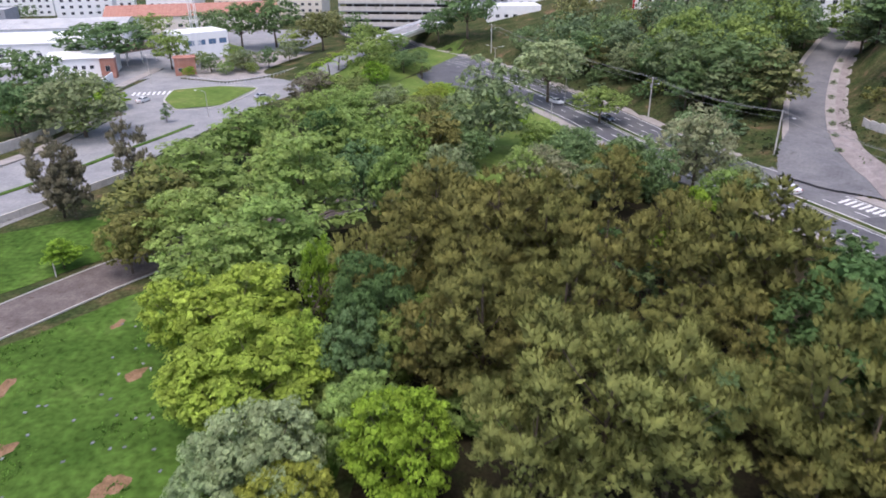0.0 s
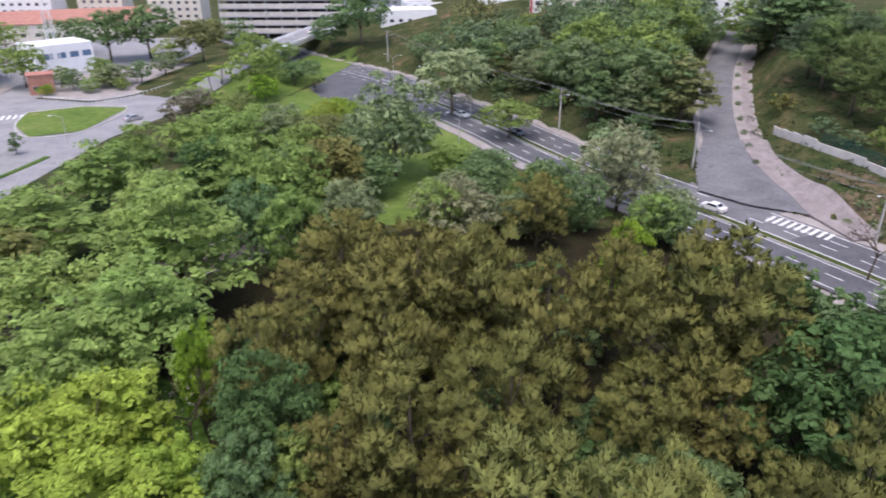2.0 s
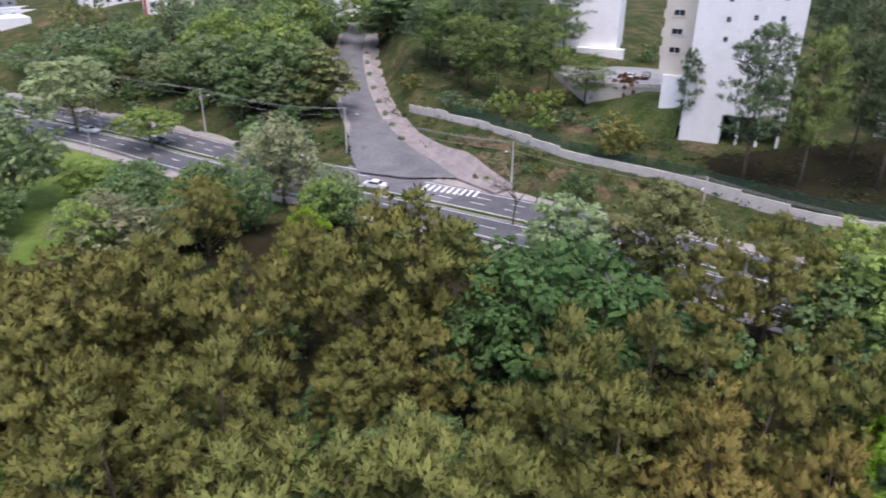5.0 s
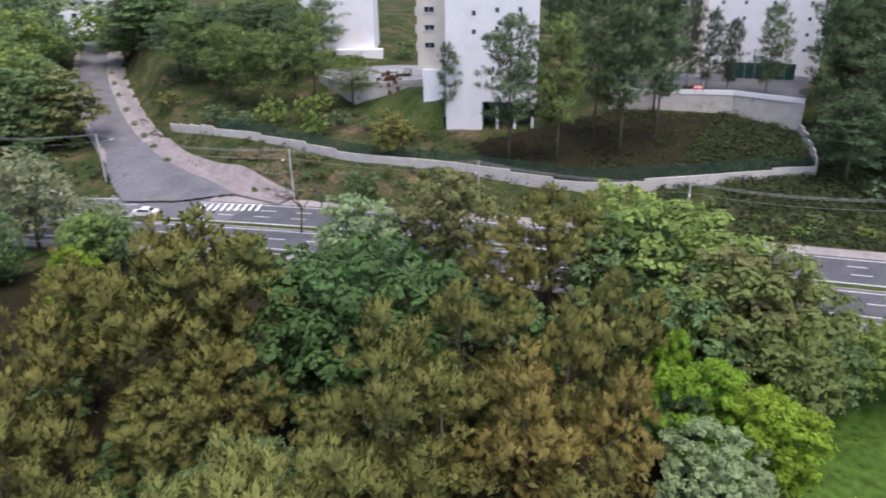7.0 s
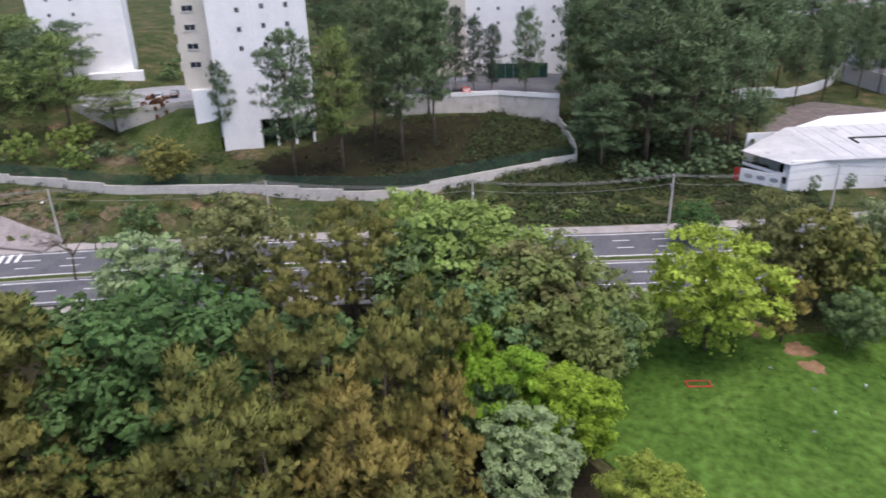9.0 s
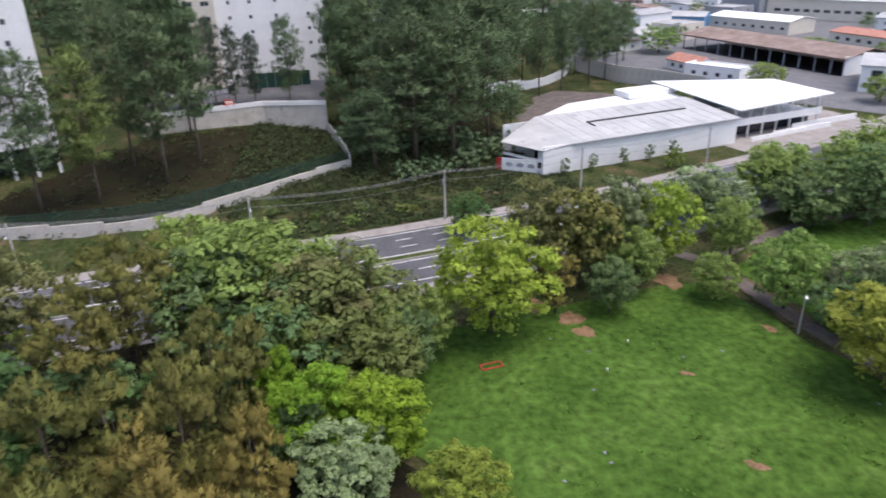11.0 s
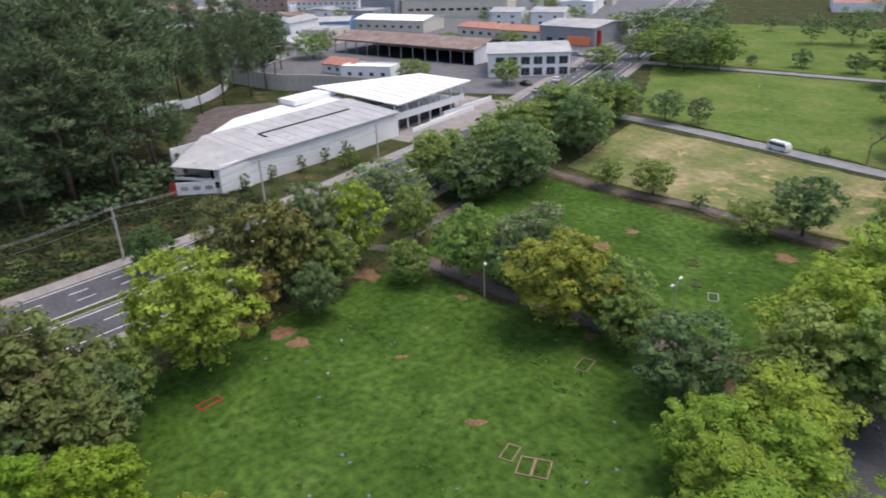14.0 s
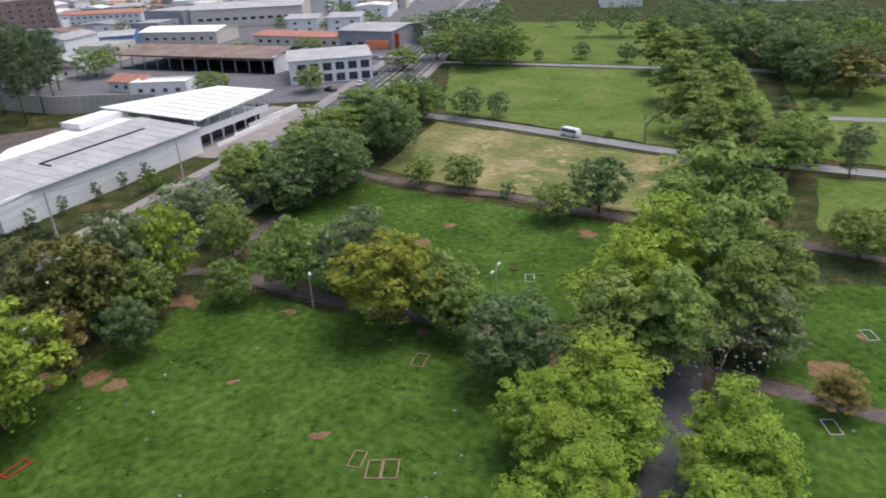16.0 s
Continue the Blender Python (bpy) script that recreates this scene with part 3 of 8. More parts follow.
        for k in range(total):
            h_ = 1 - 1.42 * (k % int(total * 0.86) + 0.5) / int(total * 0.86)
            g = k * 2.399963
            d = lengthened(np.array([math.cos(g) * math.sqrt(1 - h_ * h_), math.sin(g) * math.sqrt(1 - h_ * h_), h_]) + rng.normal(0, 0.13, 3))
            swell = 0.76 + 0.26 * max(0, float((lobes @ d).max()) ** 6) + rng.normal(0, 0.05)
            if k >= int(total * 0.86):
                swell *= 0.6
            shrink = 1.0 if d[2] > 0 else 0.86
            c = np.array([0, 0, zc]) + d * np.array([A * shrink, A * shrink, b]) * swell
            size = rng.uniform(0.09, 0.18) * A * wide
            clumps.append((c, np.array([size * 1.15, size * 1.15, size * 0.75])))
            if k % 9 == 0:
                limb(pts[3 + k % 3], c, 0.09)
        for c, r in clumps:
            m = int(max(112 * rich, 12 if rich > 0.055 else 7) * (r[0] / wide) ** 1.3 * wide)
            lv.append(clump_leaves(rng, c, r, m, 0.29 * big, 0.20 * big, 0.5, 0.35, 0.15))
            lv.append(clump_leaves(rng, c, r * 0.8, int(8 + 9 * rich), 0.55 * min(big, 1.7), 0.4 * min(big, 1.7), 0.6, 0.5, 0.5))
        m = 90 if rich < 0.1 else 220
        core = unit(rng, m) * (rng.random((m, 1)) ** 0.5) * np.array([A * 0.62, A * 0.62, b * 0.66]) + np.array([0, 0, zc])
        lv.append(leaves(rng, core, unit(rng, m) + np.array([0, 0, 0.5]), unit(rng, m), 1.0 * A / 6, 0.75 * A / 6, 0.3))
    elif kind == "layered":
        pts = stem(H * 0.6, 0.32, 0.14)
        counts, reaches = (26, 26, 19, 9), (1.0, 0.97, 0.78, 0.44)
        drift = rng.normal(0, 0.5, (4, 2))
        for tier in range(4):
            z = H * (0.40 + 0.17 * tier)
            for k in range(counts[tier]):
                w = k * 2.399963 + tier
                rr = A * reaches[tier] * math.sqrt((k + 0.7) / counts[tier]) * rng.uniform(0.86, 1.06)
                rr *= 0.88
                c = np.array([rr * math.cos(w) + rng.normal(0, 0.3) + drift[tier][0], rr * math.sin(w) + rng.normal(0, 0.3) + drift[tier][1], z - 0.055 * rr ** 1.45 * (0.5 + 0.4 * tier / 3) + rng.normal(0, 0.38)])
                size = rng.uniform(0.8, 1.45)
                clumps.append((c, np.array([size * 1.25, size * 1.25, size * 0.5])))
                if k % 5 == 0:
                    limb(pts[2 + tier % 3], c, 0.1)
        for c, r in clumps:
            m = int(max(124 * rich, 12) * r[0])
            lv.append(clump_leaves(rng, c, r, m, 0.30 * big, 0.19 * big, 0.7, 0.35, 0.15))
            lv.append(clump_leaves(rng, c, r * 0.85, int(11 + 9 * rich), 0.7 * big ** 0.5, 0.5 * big ** 0.5, 1.0, 0.4, 0.5))
        core = unit(rng, 110) * (rng.random((110, 1)) ** 0.5) * np.array([A * 0.66, A * 0.66, H * 0.25]) + np.array([0, 0, H * 0.56])
        lv.append(leaves(rng, core, unit(rng, 110) + np.array([0, 0, 0.9]), unit(rng, 110), 1.1, 0.85, 0.3))
    elif kind == "pine":
        pts = stem(H * 0.97, 0.27, 0.05)
        base, axis, tall, fat, lobe = [], [], [], [], []
        lean = rng.normal(0, 0.12, 2)
        low = rng.uniform(0.2, 0.34)
        for k in range(50):
            q = (k + 0.5) / 50
            z = H * (low + (0.97 - low) * q)
            reach = A * np.interp(q, (0, 0.12, 0.35, 0.7, 0.9, 1.0), (0.45, 0.85, 1.0, 0.8, 0.5, 0.15)) * rng.uniform(0.45, 1.12)
            if rng.random() < 0.1:
                continue
            g = k * 2.399963 + rng.normal(0, 0.4)
            ring = np.array([math.cos(g), math.sin(g), 0.0])
            tip = ring * reach + np.array([lean[0] * z * 0.1, lean[1] * z * 0.1, z + 0.22 * reach])
            limb((bend[0] * 0.5, bend[1] * 0.5, z - 0.1 * reach), tip, 0.06)
            for f in ((1.0, 0.68, 0.38) if reach > 2.2 else (1.0, 0.55)):
                pad = rng.uniform(0.8, 1.35) * (0.75 + 0.25 * f)
                c = np.array([0, 0, z - 0.1 * reach]) + (tip - np.array([0, 0, z - 0.1 * reach])) * f + rng.normal(0, 0.22, 3)
                for p in range(int((7 if rich > 0.15 else 5) * pad ** 1.5) + 1):
                    d = unit(rng, 1)[0]
                    d[2] = abs(d[2]) * 0.8 - 0.15
                    size = rng.uniform(0.75, 1.15) * (1.0 if rich > 0.15 else 1.25)
                    base.append(c + d * pad * np.array([1.1, 1.1, 0.5]) * rng.uniform(0.5, 1.0))
                    axis.append(d * np.array([0.8, 0.8, 0.4]) + ring * 0.35 + np.array([0, 0, 0.75]))
                    tall.append(size)
                    fat.append(size * 0.42)
                    lobe.append(d * 0.4 + ring * 0.3 + np.array([0, 0, 0.6]))
        lv.append(plumes(rng, np.array(base), np.array(axis), np.array(tall), np.array(fat), np.array(lobe), int(9 + 27 * min(rich, 0.3)), 0.105 * big ** 0.5, False, (0.36, 0.7)))
    elif kind == "bare":
        pts = stem(H * 0.45, 0.2, 0.12)

        def grow(p, d, length, r, level):
            q = p + d * length
            wood.append(tube([p, (p + q) / 2 + rng.normal(0, 0.05 * length, 3), q], [r, r * 0.8, r * 0.55], 4 if level < 2 else 3))
            if level < 4:
                for _ in range(3 if level < 3 else 2):
                    e = d + rng.normal(0, 0.5, 3) + np.array([0, 0, 0.12])
                    grow(q, e / np.linalg.norm(e), length * rng.uniform(0.6, 0.82), r * 0.58, level + 1)
        for _ in range(4):
            d = unit(rng, 1)[0] * np.array([1, 1, 0.3]) + np.array([0, 0, 0.75])
            grow(np.array(pts[-1 - (_ % 2)]), d / np.linalg.norm(d), H * 0.24, 0.11, 0)
        lv.append(leaves(rng, rng.normal(0, 1, (90, 3)) * np.array([A * 0.5, A * 0.5, H * 0.12]) + np.array([0, 0, H * 0.75]), unit(rng, 90), unit(rng, 90), 0.3, 0.2, 0.3))
    elif kind == "palm":
        pts = stem(H * 0.72, 0.16, 0.11)
        for k in range(18):
            w = k * 2.399963
            rise = rng.uniform(-0.1, 0.9)
            prev = None
            for s in np.linspace(0.05, 1, 12):
                rr = A * s * (0.95 - 0.1 * rise)
                z = H * 0.72 + rise * 2.0 * s - (1.1 + 1.4 * (1 - rise)) * s * s * 1.4 + 0.9 * s
                c = np.array([[rr * math.cos(w), rr * math.sin(w), z]])
                side = np.array([-math.sin(w), math.cos(w), 0])
                for sg in (-1, 1):
                    lv.append(leaves(rng, c + sg * side * 0.3 * (1.15 - s) - np.array([0, 0, 0.1]), np.array([[0, 0, 1.0]]) + 0.3 * sg * side, (side * sg + np.array([math.cos(w), math.sin(w), -0.3]) * 0.8)[None], 0.95 * (1.2 - 0.6 * s), 0.16, 0.12))
    v, f = join(*wood)
    trunk = mesh_of(kind + " trunk", v, f, BARK, True)
    crown = leaf_mesh(kind + " crown", lv)
    return trunk, crown


TREE_WORDS = {"casuarina": "tall feathery casuarina", "slim": "slender upright tree", "broad": "rounded broadleaf tree", "dome": "broad umbrella-crowned tree", "layered": "spreading flat-layered tree",
              "pine": "tall pine with tufted branches", "bare": "nearly leafless tree with grey twigs", "palm": "palm with arching fronds", "bush": "dense rounded shrub"}
LEAF_WORDS = {"olive": "olive-brown", "olive_leaf": "olive-green", "olive_light": "pale olive", "rust": "rusty olive", "light": "light green", "yellowgreen": "yellow-green", "yellow": "yellowing", "lime": "bright lime-green",
              "mid": "mid-green", "dark": "dark green", "bluegreen": "deep blue-green", "pale": "pale silvery-green", "pale_dry": "dry yellowish", "grey": "grey-green", "orange": "bronze-green",
              "brown": "brownish", "pine": "dark green", "pine_light": "fresh green", "pine_sparse": "sparse dark green", "rust_red": "reddish", "twig": "few"}
tree_store, tree_count = {}, [0]
far_woods = {"north_woods": [], "distant_trees": []}


def tree(kind, leaf, x, y, h, a, place=""):
    tree_count[0] += 1
    k = tree_count[0]
    rng = random.Random(k * 7 + 3)
    far = math.hypot(x, y - 14)
    if far > 290 or place in ("north_woods", "distant_trees"):
        kind = "broad" if kind == "layered" else kind
        far_woods["north_woods" if place == "north_woods" else "distant_trees"].append((kind, leaf, x, y, h, a, rng.uniform(0, 6.28), rng.randrange(3)))
        return None
    rich = 0.9 if far < 52 else 0.5 if far < 90 else 0.24 if far < 150 else 0.11
    if kind in ("bare", "palm"):
        rich = 0.5
    elif kind == "bush" or a < 2.2:
        rich = 0.24 if far < 60 and a > 2.2 else 0.07
    elif kind in ("broad", "layered", "dome"):
        rich *= 0.56
    key = (kind, rng.randrange(4 if kind in ("casuarina", "broad", "layered", "pine", "dome") else 2), rich)
    H, A = TREE_SIZE[kind]
    slim = kind == "casuarina" and a / h < 0.27
    if slim:
        A, key = A * 0.62, key + ("slim",)
    if key not in tree_store:
        tree_store[key] = tree_meshes(kind, key[1] + 1, rich, slim)
    trunk, crown = tree_store[key]
    name = "shrub" if kind == "bush" else "palm_tree" if kind == "palm" else "tree"
    m = pose(x, y, float(land(x, y)) - 0.05, 0, 0, rng.uniform(0, 360)) @ Matrix.Diagonal((a / A, a / A, h / H, 1))
    label = TREE_WORDS[kind] + ", " + LEAF_WORDS[leaf] + (" leaves" if kind not in ("casuarina", "pine", "slim") else " needles")
    top = empty(name, m, label, "shrub" if kind == "bush" else "tree", place)
    part("trunk", trunk, top)
    c = part("crown", crown, top)
    c.material_slots[0].link = "OBJECT"
    c.material_slots[0].material = LEAF[leaf]
    return top


def plant_woods(name, label):
    """Trees too many to count, joined: the same crowns and stems as the single trees."""
    verts, corners, mats, slots = [], [], [], ["bark"]
    for kind, leaf, x, y, h, a, turn, seed in far_woods[name]:
        key = (kind, seed, 0.05 if kind not in ("bare", "palm") else 0.5)
        if key not in tree_store:
            tree_store[key] = tree_meshes(kind, seed + 1, key[2])
        crown = tree_store[key][1]
        v = np.empty(3 * len(crown.vertices))
        crown.vertices.foreach_get("co", v)
        H, A = TREE_SIZE[kind]
        stem_v, stem_f = tube([(0, 0, -0.5), (0, 0, H * 0.5)], [0.25, 0.12], 4)
        stem_q = np.array([stem_v[i] for q in stem_f[:4] for i in q])
        nv = np.empty(3 * len(crown.vertices))
        crown.corner_normals.foreach_get("vector", nv)
        v = np.concatenate([v.reshape(-1, 3), stem_q]) * np.array([a / A, a / A, h / H])
        nv = np.concatenate([nv.reshape(-1, 3), np.tile([0, 0, 1.0], (len(stem_q), 1))])
        c, s = math.cos(turn), math.sin(turn)
        v = np.stack([v[:, 0] * c - v[:, 1] * s + x, v[:, 0] * s + v[:, 1] * c + y, v[:, 2] + float(land(x, y)), nv[:, 0] * c - nv[:, 1] * s, nv[:, 0] * s + nv[:, 1] * c, nv[:, 2]], 1)
        if leaf not in slots:
            slots.append(leaf)
        verts.append(v)
        totals = np.empty(len(crown.polygons), dtype=np.int32)
        crown.polygons.foreach_get("loop_total", totals)
        corners.append(np.r_[totals, [4] * 4])
        mats.append(np.r_[np.full(len(totals), slots.index(leaf)), np.zeros(4)])
    me = leaf_mesh(name, [(np.concatenate(verts), np.concatenate(corners))])
    for s in slots[1:]:
        me.materials.append(LEAF[s])
    me.polygons.foreach_set("material_index", np.concatenate(mats).astype(np.int32))
    return tagged(new(name, me), label, "trees", kind="stuff")


# ---- ground ----
gx = np.r_[-4500, -2000, -900, -480, np.arange(-260, 401, 4), 480, 700, 1200, 2200, 4500]
gy = np.r_[-4500, -2000, -1000, -600, np.arange(-420, 441, 4), 520, 800, 1500, 4500]
GX, GY = np.meshgrid(gx, gy)
core = ramp(440, 400, np.abs(GY)) * ramp(420, 396, GX)
GZ = land(GX, GY) * core
# low swells in the lawns and the bank
GZ = GZ + 0.05 * np.sin(GX * 0.21 + 1.3) * np.sin(GY * 0.17) * core - 0.06
nx = len(gx)
ground_faces = [(j * nx + i, j * nx + i + 1, (j + 1) * nx + i + 1, (j + 1) * nx + i) for j in range(len(gy) - 1) for i in range(nx - 1)]
structure("ground", (list(zip(GX.ravel(), GY.ravel(), GZ.ravel())), ground_faces), SCRUB, "rough green and earthy ground of the whole place", "ground", True)

structure("town_ground", sheet([(205, -60), (260, -40), (700, -120), (900, -500), (420, -480), (215, -190), (160, -105), (185, -80)], 0.015, 12), ASPHALT_MID, "paved and dusty ground between town buildings", "ground")
# lawns and floors of the park
LAWN_SOUTH = [(79, -12), (80, -22), (66, -26.5), (52, -32), (36, -37.5), (22, -34), (12, -20), (8, -5), (14, 4), (30, 6), (44, 14), (58, 24), (70, 20), (74, 4)]
structure("lawn_1", sheet(LAWN_SOUTH, 0.05, 3, 0.5, 1), GRASS, "thick green burial lawn with tufts and bare patches", "lawn")
structure("lawn_2", sheet([(84, -27), (97, -44), (99, -62), (84, -65), (52, -72.5), (30, -77), (24, -52), (46, -40), (66, -30.5)], 0.05, 3, 0.3, 2), GRASS, "green burial lawn beyond the path", "lawn")
structure("lawn_3", sheet([(102, -70), (118, -103), (86, -106), (60, -108), (38, -112), (32, -84), (54, -78), (86, -70.5)], 0.05, 3, 0.5, 3), GRASS_DRY, "dry burial lawn with straw-coloured bare ground", "lawn")
structure("lawn_4", sheet([(124, -112), (168, -162), (140, -174), (108, -186), (80, -196), (62, -165), (42, -122), (62, -115), (86, -114)], 0.05, 3, 0.5, 4), GRASS_FAR, "wide pale green burial lawn", "lawn")
structure("lawn_5", sheet([(176, -171), (240, -255), (170, -290), (120, -262), (84, -205), (110, -193)], 0.05, 4, 0.5, 5), GRASS_FAR, "distant green burial lawn", "lawn")
structure("lawn_6", sheet([(17, -42), (11, -24), (5, -4), (-22, -4), (-40, -90), (10, -78), (23, -69)], 0.05, 3, 0.5, 6), GRASS, "green burial lawn beside the shaded lane", "lawn")
structure("lawn_7", sheet([(26, -88), (-40, -84), (-40, -130), (24, -116), (34, -112)], 0.05, 3, 0.5, 7), GRASS_FAR, "smooth green lawn beyond the tree row", "lawn")
structure("lawn_8", sheet([(36, -124), (-40, -130), (-20, -215), (46, -205), (72, -200)], 0.05, 3, 0.5, 8), GRASS_FAR, "distant green lawn with young trees", "lawn")
structure("lawn_9", sheet([(78, -210), (30, -218), (60, -300), (112, -262)], 0.05, 3, 0.5, 9), GRASS_DRY, "distant dry lawn", "lawn")
structure("lawn_10", sheet([(-46, 73), (-36, 86), (-20, 80), (-8, 60), (-12, 20), (-70, 10), (-64, 48), (-55, 62)], 0.05, 3, 0.5, 10), GRASS, "green burial lawn with small markers", "lawn")
structure("lawn_11", sheet([(-58, 80), (-45, 95), (-56, 108), (-72, 98), (-84, 78)], 0.05, 3, 0.3, 11), GRASS, "shaded grass between path and wall", "lawn")
# floor colour includes the shadow under the grove
structure("grove_floor", sheet([(-30, 92), (10, 118), (48, 112), (66, 82), (76, 50), (78, 24), (58, 26), (44, 16), (30, 8), (8, 0), (-8, 30), (-8, 60), (-20, 80)], 0.04, 4, 0.8, 12), SHADE_LITTER, "litter floor with the grove's shade painted in", "ground")

# ---- roads ----
structure("road_avenue", ribbon(AVENUE, -9.2, 9.4, 0.03, 0.0, 0, None, False), ASPHALT, "dark asphalt dual carriageway", "road")
structure("avenue_paint", join(
    *[dashes(AVENUE, o, 0.045, 2.6, 3.6, 0.2) for o in (4.0, 6.6, -4.2)],
    *[dashes(AVENUE, o, 0.045, 6.0, 0.0, 0.2) for o in (1.25, 9.0, -1.2, -7.6)]), PAINT, "white lane dashes and edge lines", "road marking")
MED = [k for k in range(len(AVENUE)) if not (113 < AVENUE[k][1] < 124)]
structure("median_1", ribbon(AVENUE, -0.75, 0.75, 0.2, 0.25, 40, MED[[i for i, k in enumerate(MED) if AVENUE[k][1] > 124][-1]], False), KERB, "raised concrete median kerb", "median")
structure("median_grass", ribbon(AVENUE, -0.58, 0.58, 0.24, 0.0, 40, None, False), GRASS_BANK, "strip of grass on the median", "median")
structure("median_2", ribbon(AVENUE, -0.75, 0.75, 0.2, 0.25, 81, None, False), KERB, "raised concrete median kerb", "median")
NB = next(k for k in range(len(AVENUE)) if AVENUE[k][1] < 132)
NE = next(k for k in range(len(AVENUE)) if AVENUE[k][1] < 112)
structure("pavement_east_1", ribbon(AVENUE, 9.4, 12.4, 0.16, 0.3, 0, NB, False), PAVING, "worn concrete pavement along the avenue", "pavement")
structure("pavement_east_2", ribbon(AVENUE, 9.4, 12.2, 0.16, 0.3, NE, None, False), PAVING, "worn concrete pavement along the avenue", "pavement")
structure("pavement_west", ribbon(AVENUE, -11.8, -9.2, 0.16, 0.3, 50, None, False), PAVING, "concrete pavement on the park side", "pavement")
structure("road_hill", ribbon(HILL_ROAD, -3.6, 3.9, 0.05, 0.0, 0, None, True, 4), ASPHALT_MID, "worn grey asphalt road climbing the hill", "road")
structure("hill_road_mouth", sheet([(60, 128), (70, 136), (78.5, 128), (80, 108), (66, 104), (57, 121)], 0.035, 3), ASPHALT_MID, "asphalt at the mouth of the hill road", "road")
structure("hill_road_apron", drape([(63, 126), (68, 138), (74, 147), (81.5, 144), (80, 133), (77, 122), (76.2, 112), (68, 118)], 0.42, 0.5), ASPHALT_MID, "asphalt apron rising of the hill road", "road")
structure("pavement_hill_road", ribbon(HILL_ROAD, -5.7, -3.6, 0.2, 0.3, 15, None, True, 2), PAVING, "planted concrete strip beside the hill road", "pavement")
structure("footway_hill_road", ribbon(HILL_ROAD, -7.7, -5.7, 0.14, 0.3, 15, None, True, 2), BRICK_PAVING, "brown brick footway climbing the hill", "pavement")
structure("kerb_hill_road", ribbon(HILL_ROAD, -8.3, -7.7, 0.24, 0.3, 15, None, True, 1), PAVING, "pale kerb along the brick footway", "kerb")
structure("pavement_hill_road_west", ribbon(HILL_ROAD, 3.9, 5.2, 0.2, 0.3, 10, None, True, 1), PAVING, "narrow pavement beside the hill road", "pavement")
structure("pavement_corner", ribbon(spline([(84.2, 145), (81.2, 136.5), (79.6, 128), (78.6, 120), (78.0, 111), (78.3, 102)], 8), -2.5, 2.5, 0.5, 0.5, 0, None, True, 4), BRICK_PAVING, "pinkish brick footway round the road corner", "pavement")
v, f = [], []
for k in range(9):
    cx, cy = 65.5 + k * 0.62, 113.4 - k * 1.02
    q, _ = box(-1.6, 1.6, -0.26, 0.26, 0.05, 0.065)
    p = pose(cx + 3.2, cy - 0.9, 0, 0, 0, 31)
    v, f = join((v, f), moved((q, box(0, 1, 0, 1, 0, 1)[1]), p))
structure("zebra_crossing_1", (v, f), PAINT, "white zebra crossing stripes", "road marking")
v, f = [], []
for k in range(8):
    v, f = join((v, f), moved(box(-0.3, 0.3, -2.2, 2.2, 0.05, 0.065), pose(-88.6 + k * 1.35, 199.8 + k * 0.25, 0, 0, 0, 12)))
structure("zebra_crossing_2", (v, f), PAINT, "white zebra crossing stripes", "road marking")

# roads of the north west
structure("road_west", sheet([(-102, 92), (-90, 128), (-84.5, 145), (-82.5, 168), (-84, 184), (-94, 200), (-92, 240), (-84, 240), (-83, 222), (-67, 215), (-57, 222), (-48, 241), (-42, 262), (-20, 262), (-33, 225), (-42, 200), (-52, 178), (-60, 140), (-64, 118), (-70, 104), (-80, 78)], 0.03, 4), ASPHALT_OLD, "worn grey asphalt of the western road and junction", "road")
structure("yard_north_west", sheet([(-235, 214), (-128, 216), (-100, 213), (-84, 236), (-60, 258), (-50, 300), (-60, 335), (-240, 345)], 0.028, 6), ASPHALT_OLD, "worn paved yards between the factory and the school", "yard")
structure("traffic_island", sheet([(-79, 205), (-77, 192), (-70, 181), (-59.5, 185), (-55, 207), (-67, 210)], 0.2, 2), GRASS_FAR, "bright grass on the kerbed traffic island", "island")
isl = [(-79, 205), (-77, 192), (-70, 181), (-59.5, 185), (-55, 207), (-67, 210)]
structure("island_kerb", ribbon(spline(isl + [isl[0]], 4), -0.25, 0.2, 0.22, 0.3, follow=False), KERB, "pale kerb round the traffic island", "kerb")
structure("west_median", ribbon(spline([(-92, 92), (-79.4, 117.4), (-74.4, 127.6), (-69.3, 141), (-63.2, 157), (-60.5, 165)]), -0.6, 0.6, 0.2, 0.25, follow=False), GRASS, "narrow grassed median of the western road", "median")
structure("pavement_north_west", ribbon(spline([(-110, 92), (-93, 128), (-87, 145), (-85, 168), (-86.5, 184), (-96.5, 200), (-96, 240)]), -1.6, 1.6, 0.17, 0.3, follow=False), PAVING, "concrete pavement along the western road", "pavement")
structure("pavement_forecourt", sheet([(-83, 223), (-67, 216.5), (-57.5, 223), (-49, 242), (-44, 268), (-60, 275), (-88, 250)], 0.16, 3), PAVING, "stone-paved forecourt with planting", "pavement")
structure("lawn_glade", sheet([(-30, 120), (-34, 150), (-20, 172), (2, 182), (14, 170), (24, 150), (38, 132), (44, 118), (20, 116), (-5, 122)], 0.05, 3, 0.8, 31), GRASS_FAR, "grass under the trees beside the avenue", "lawn")
structure("lawn_verge", sheet([(-34, 176), (-30, 205), (-21, 232), (-12, 252), (-2, 244), (6, 228), (13, 212), (20, 192), (26, 176), (31, 162), (24, 150), (14, 170), (2, 182), (-20, 172)], 0.045, 3, 0.8, 33), GRASS_FAR, "bright grass between the ramp and the avenue", "lawn")
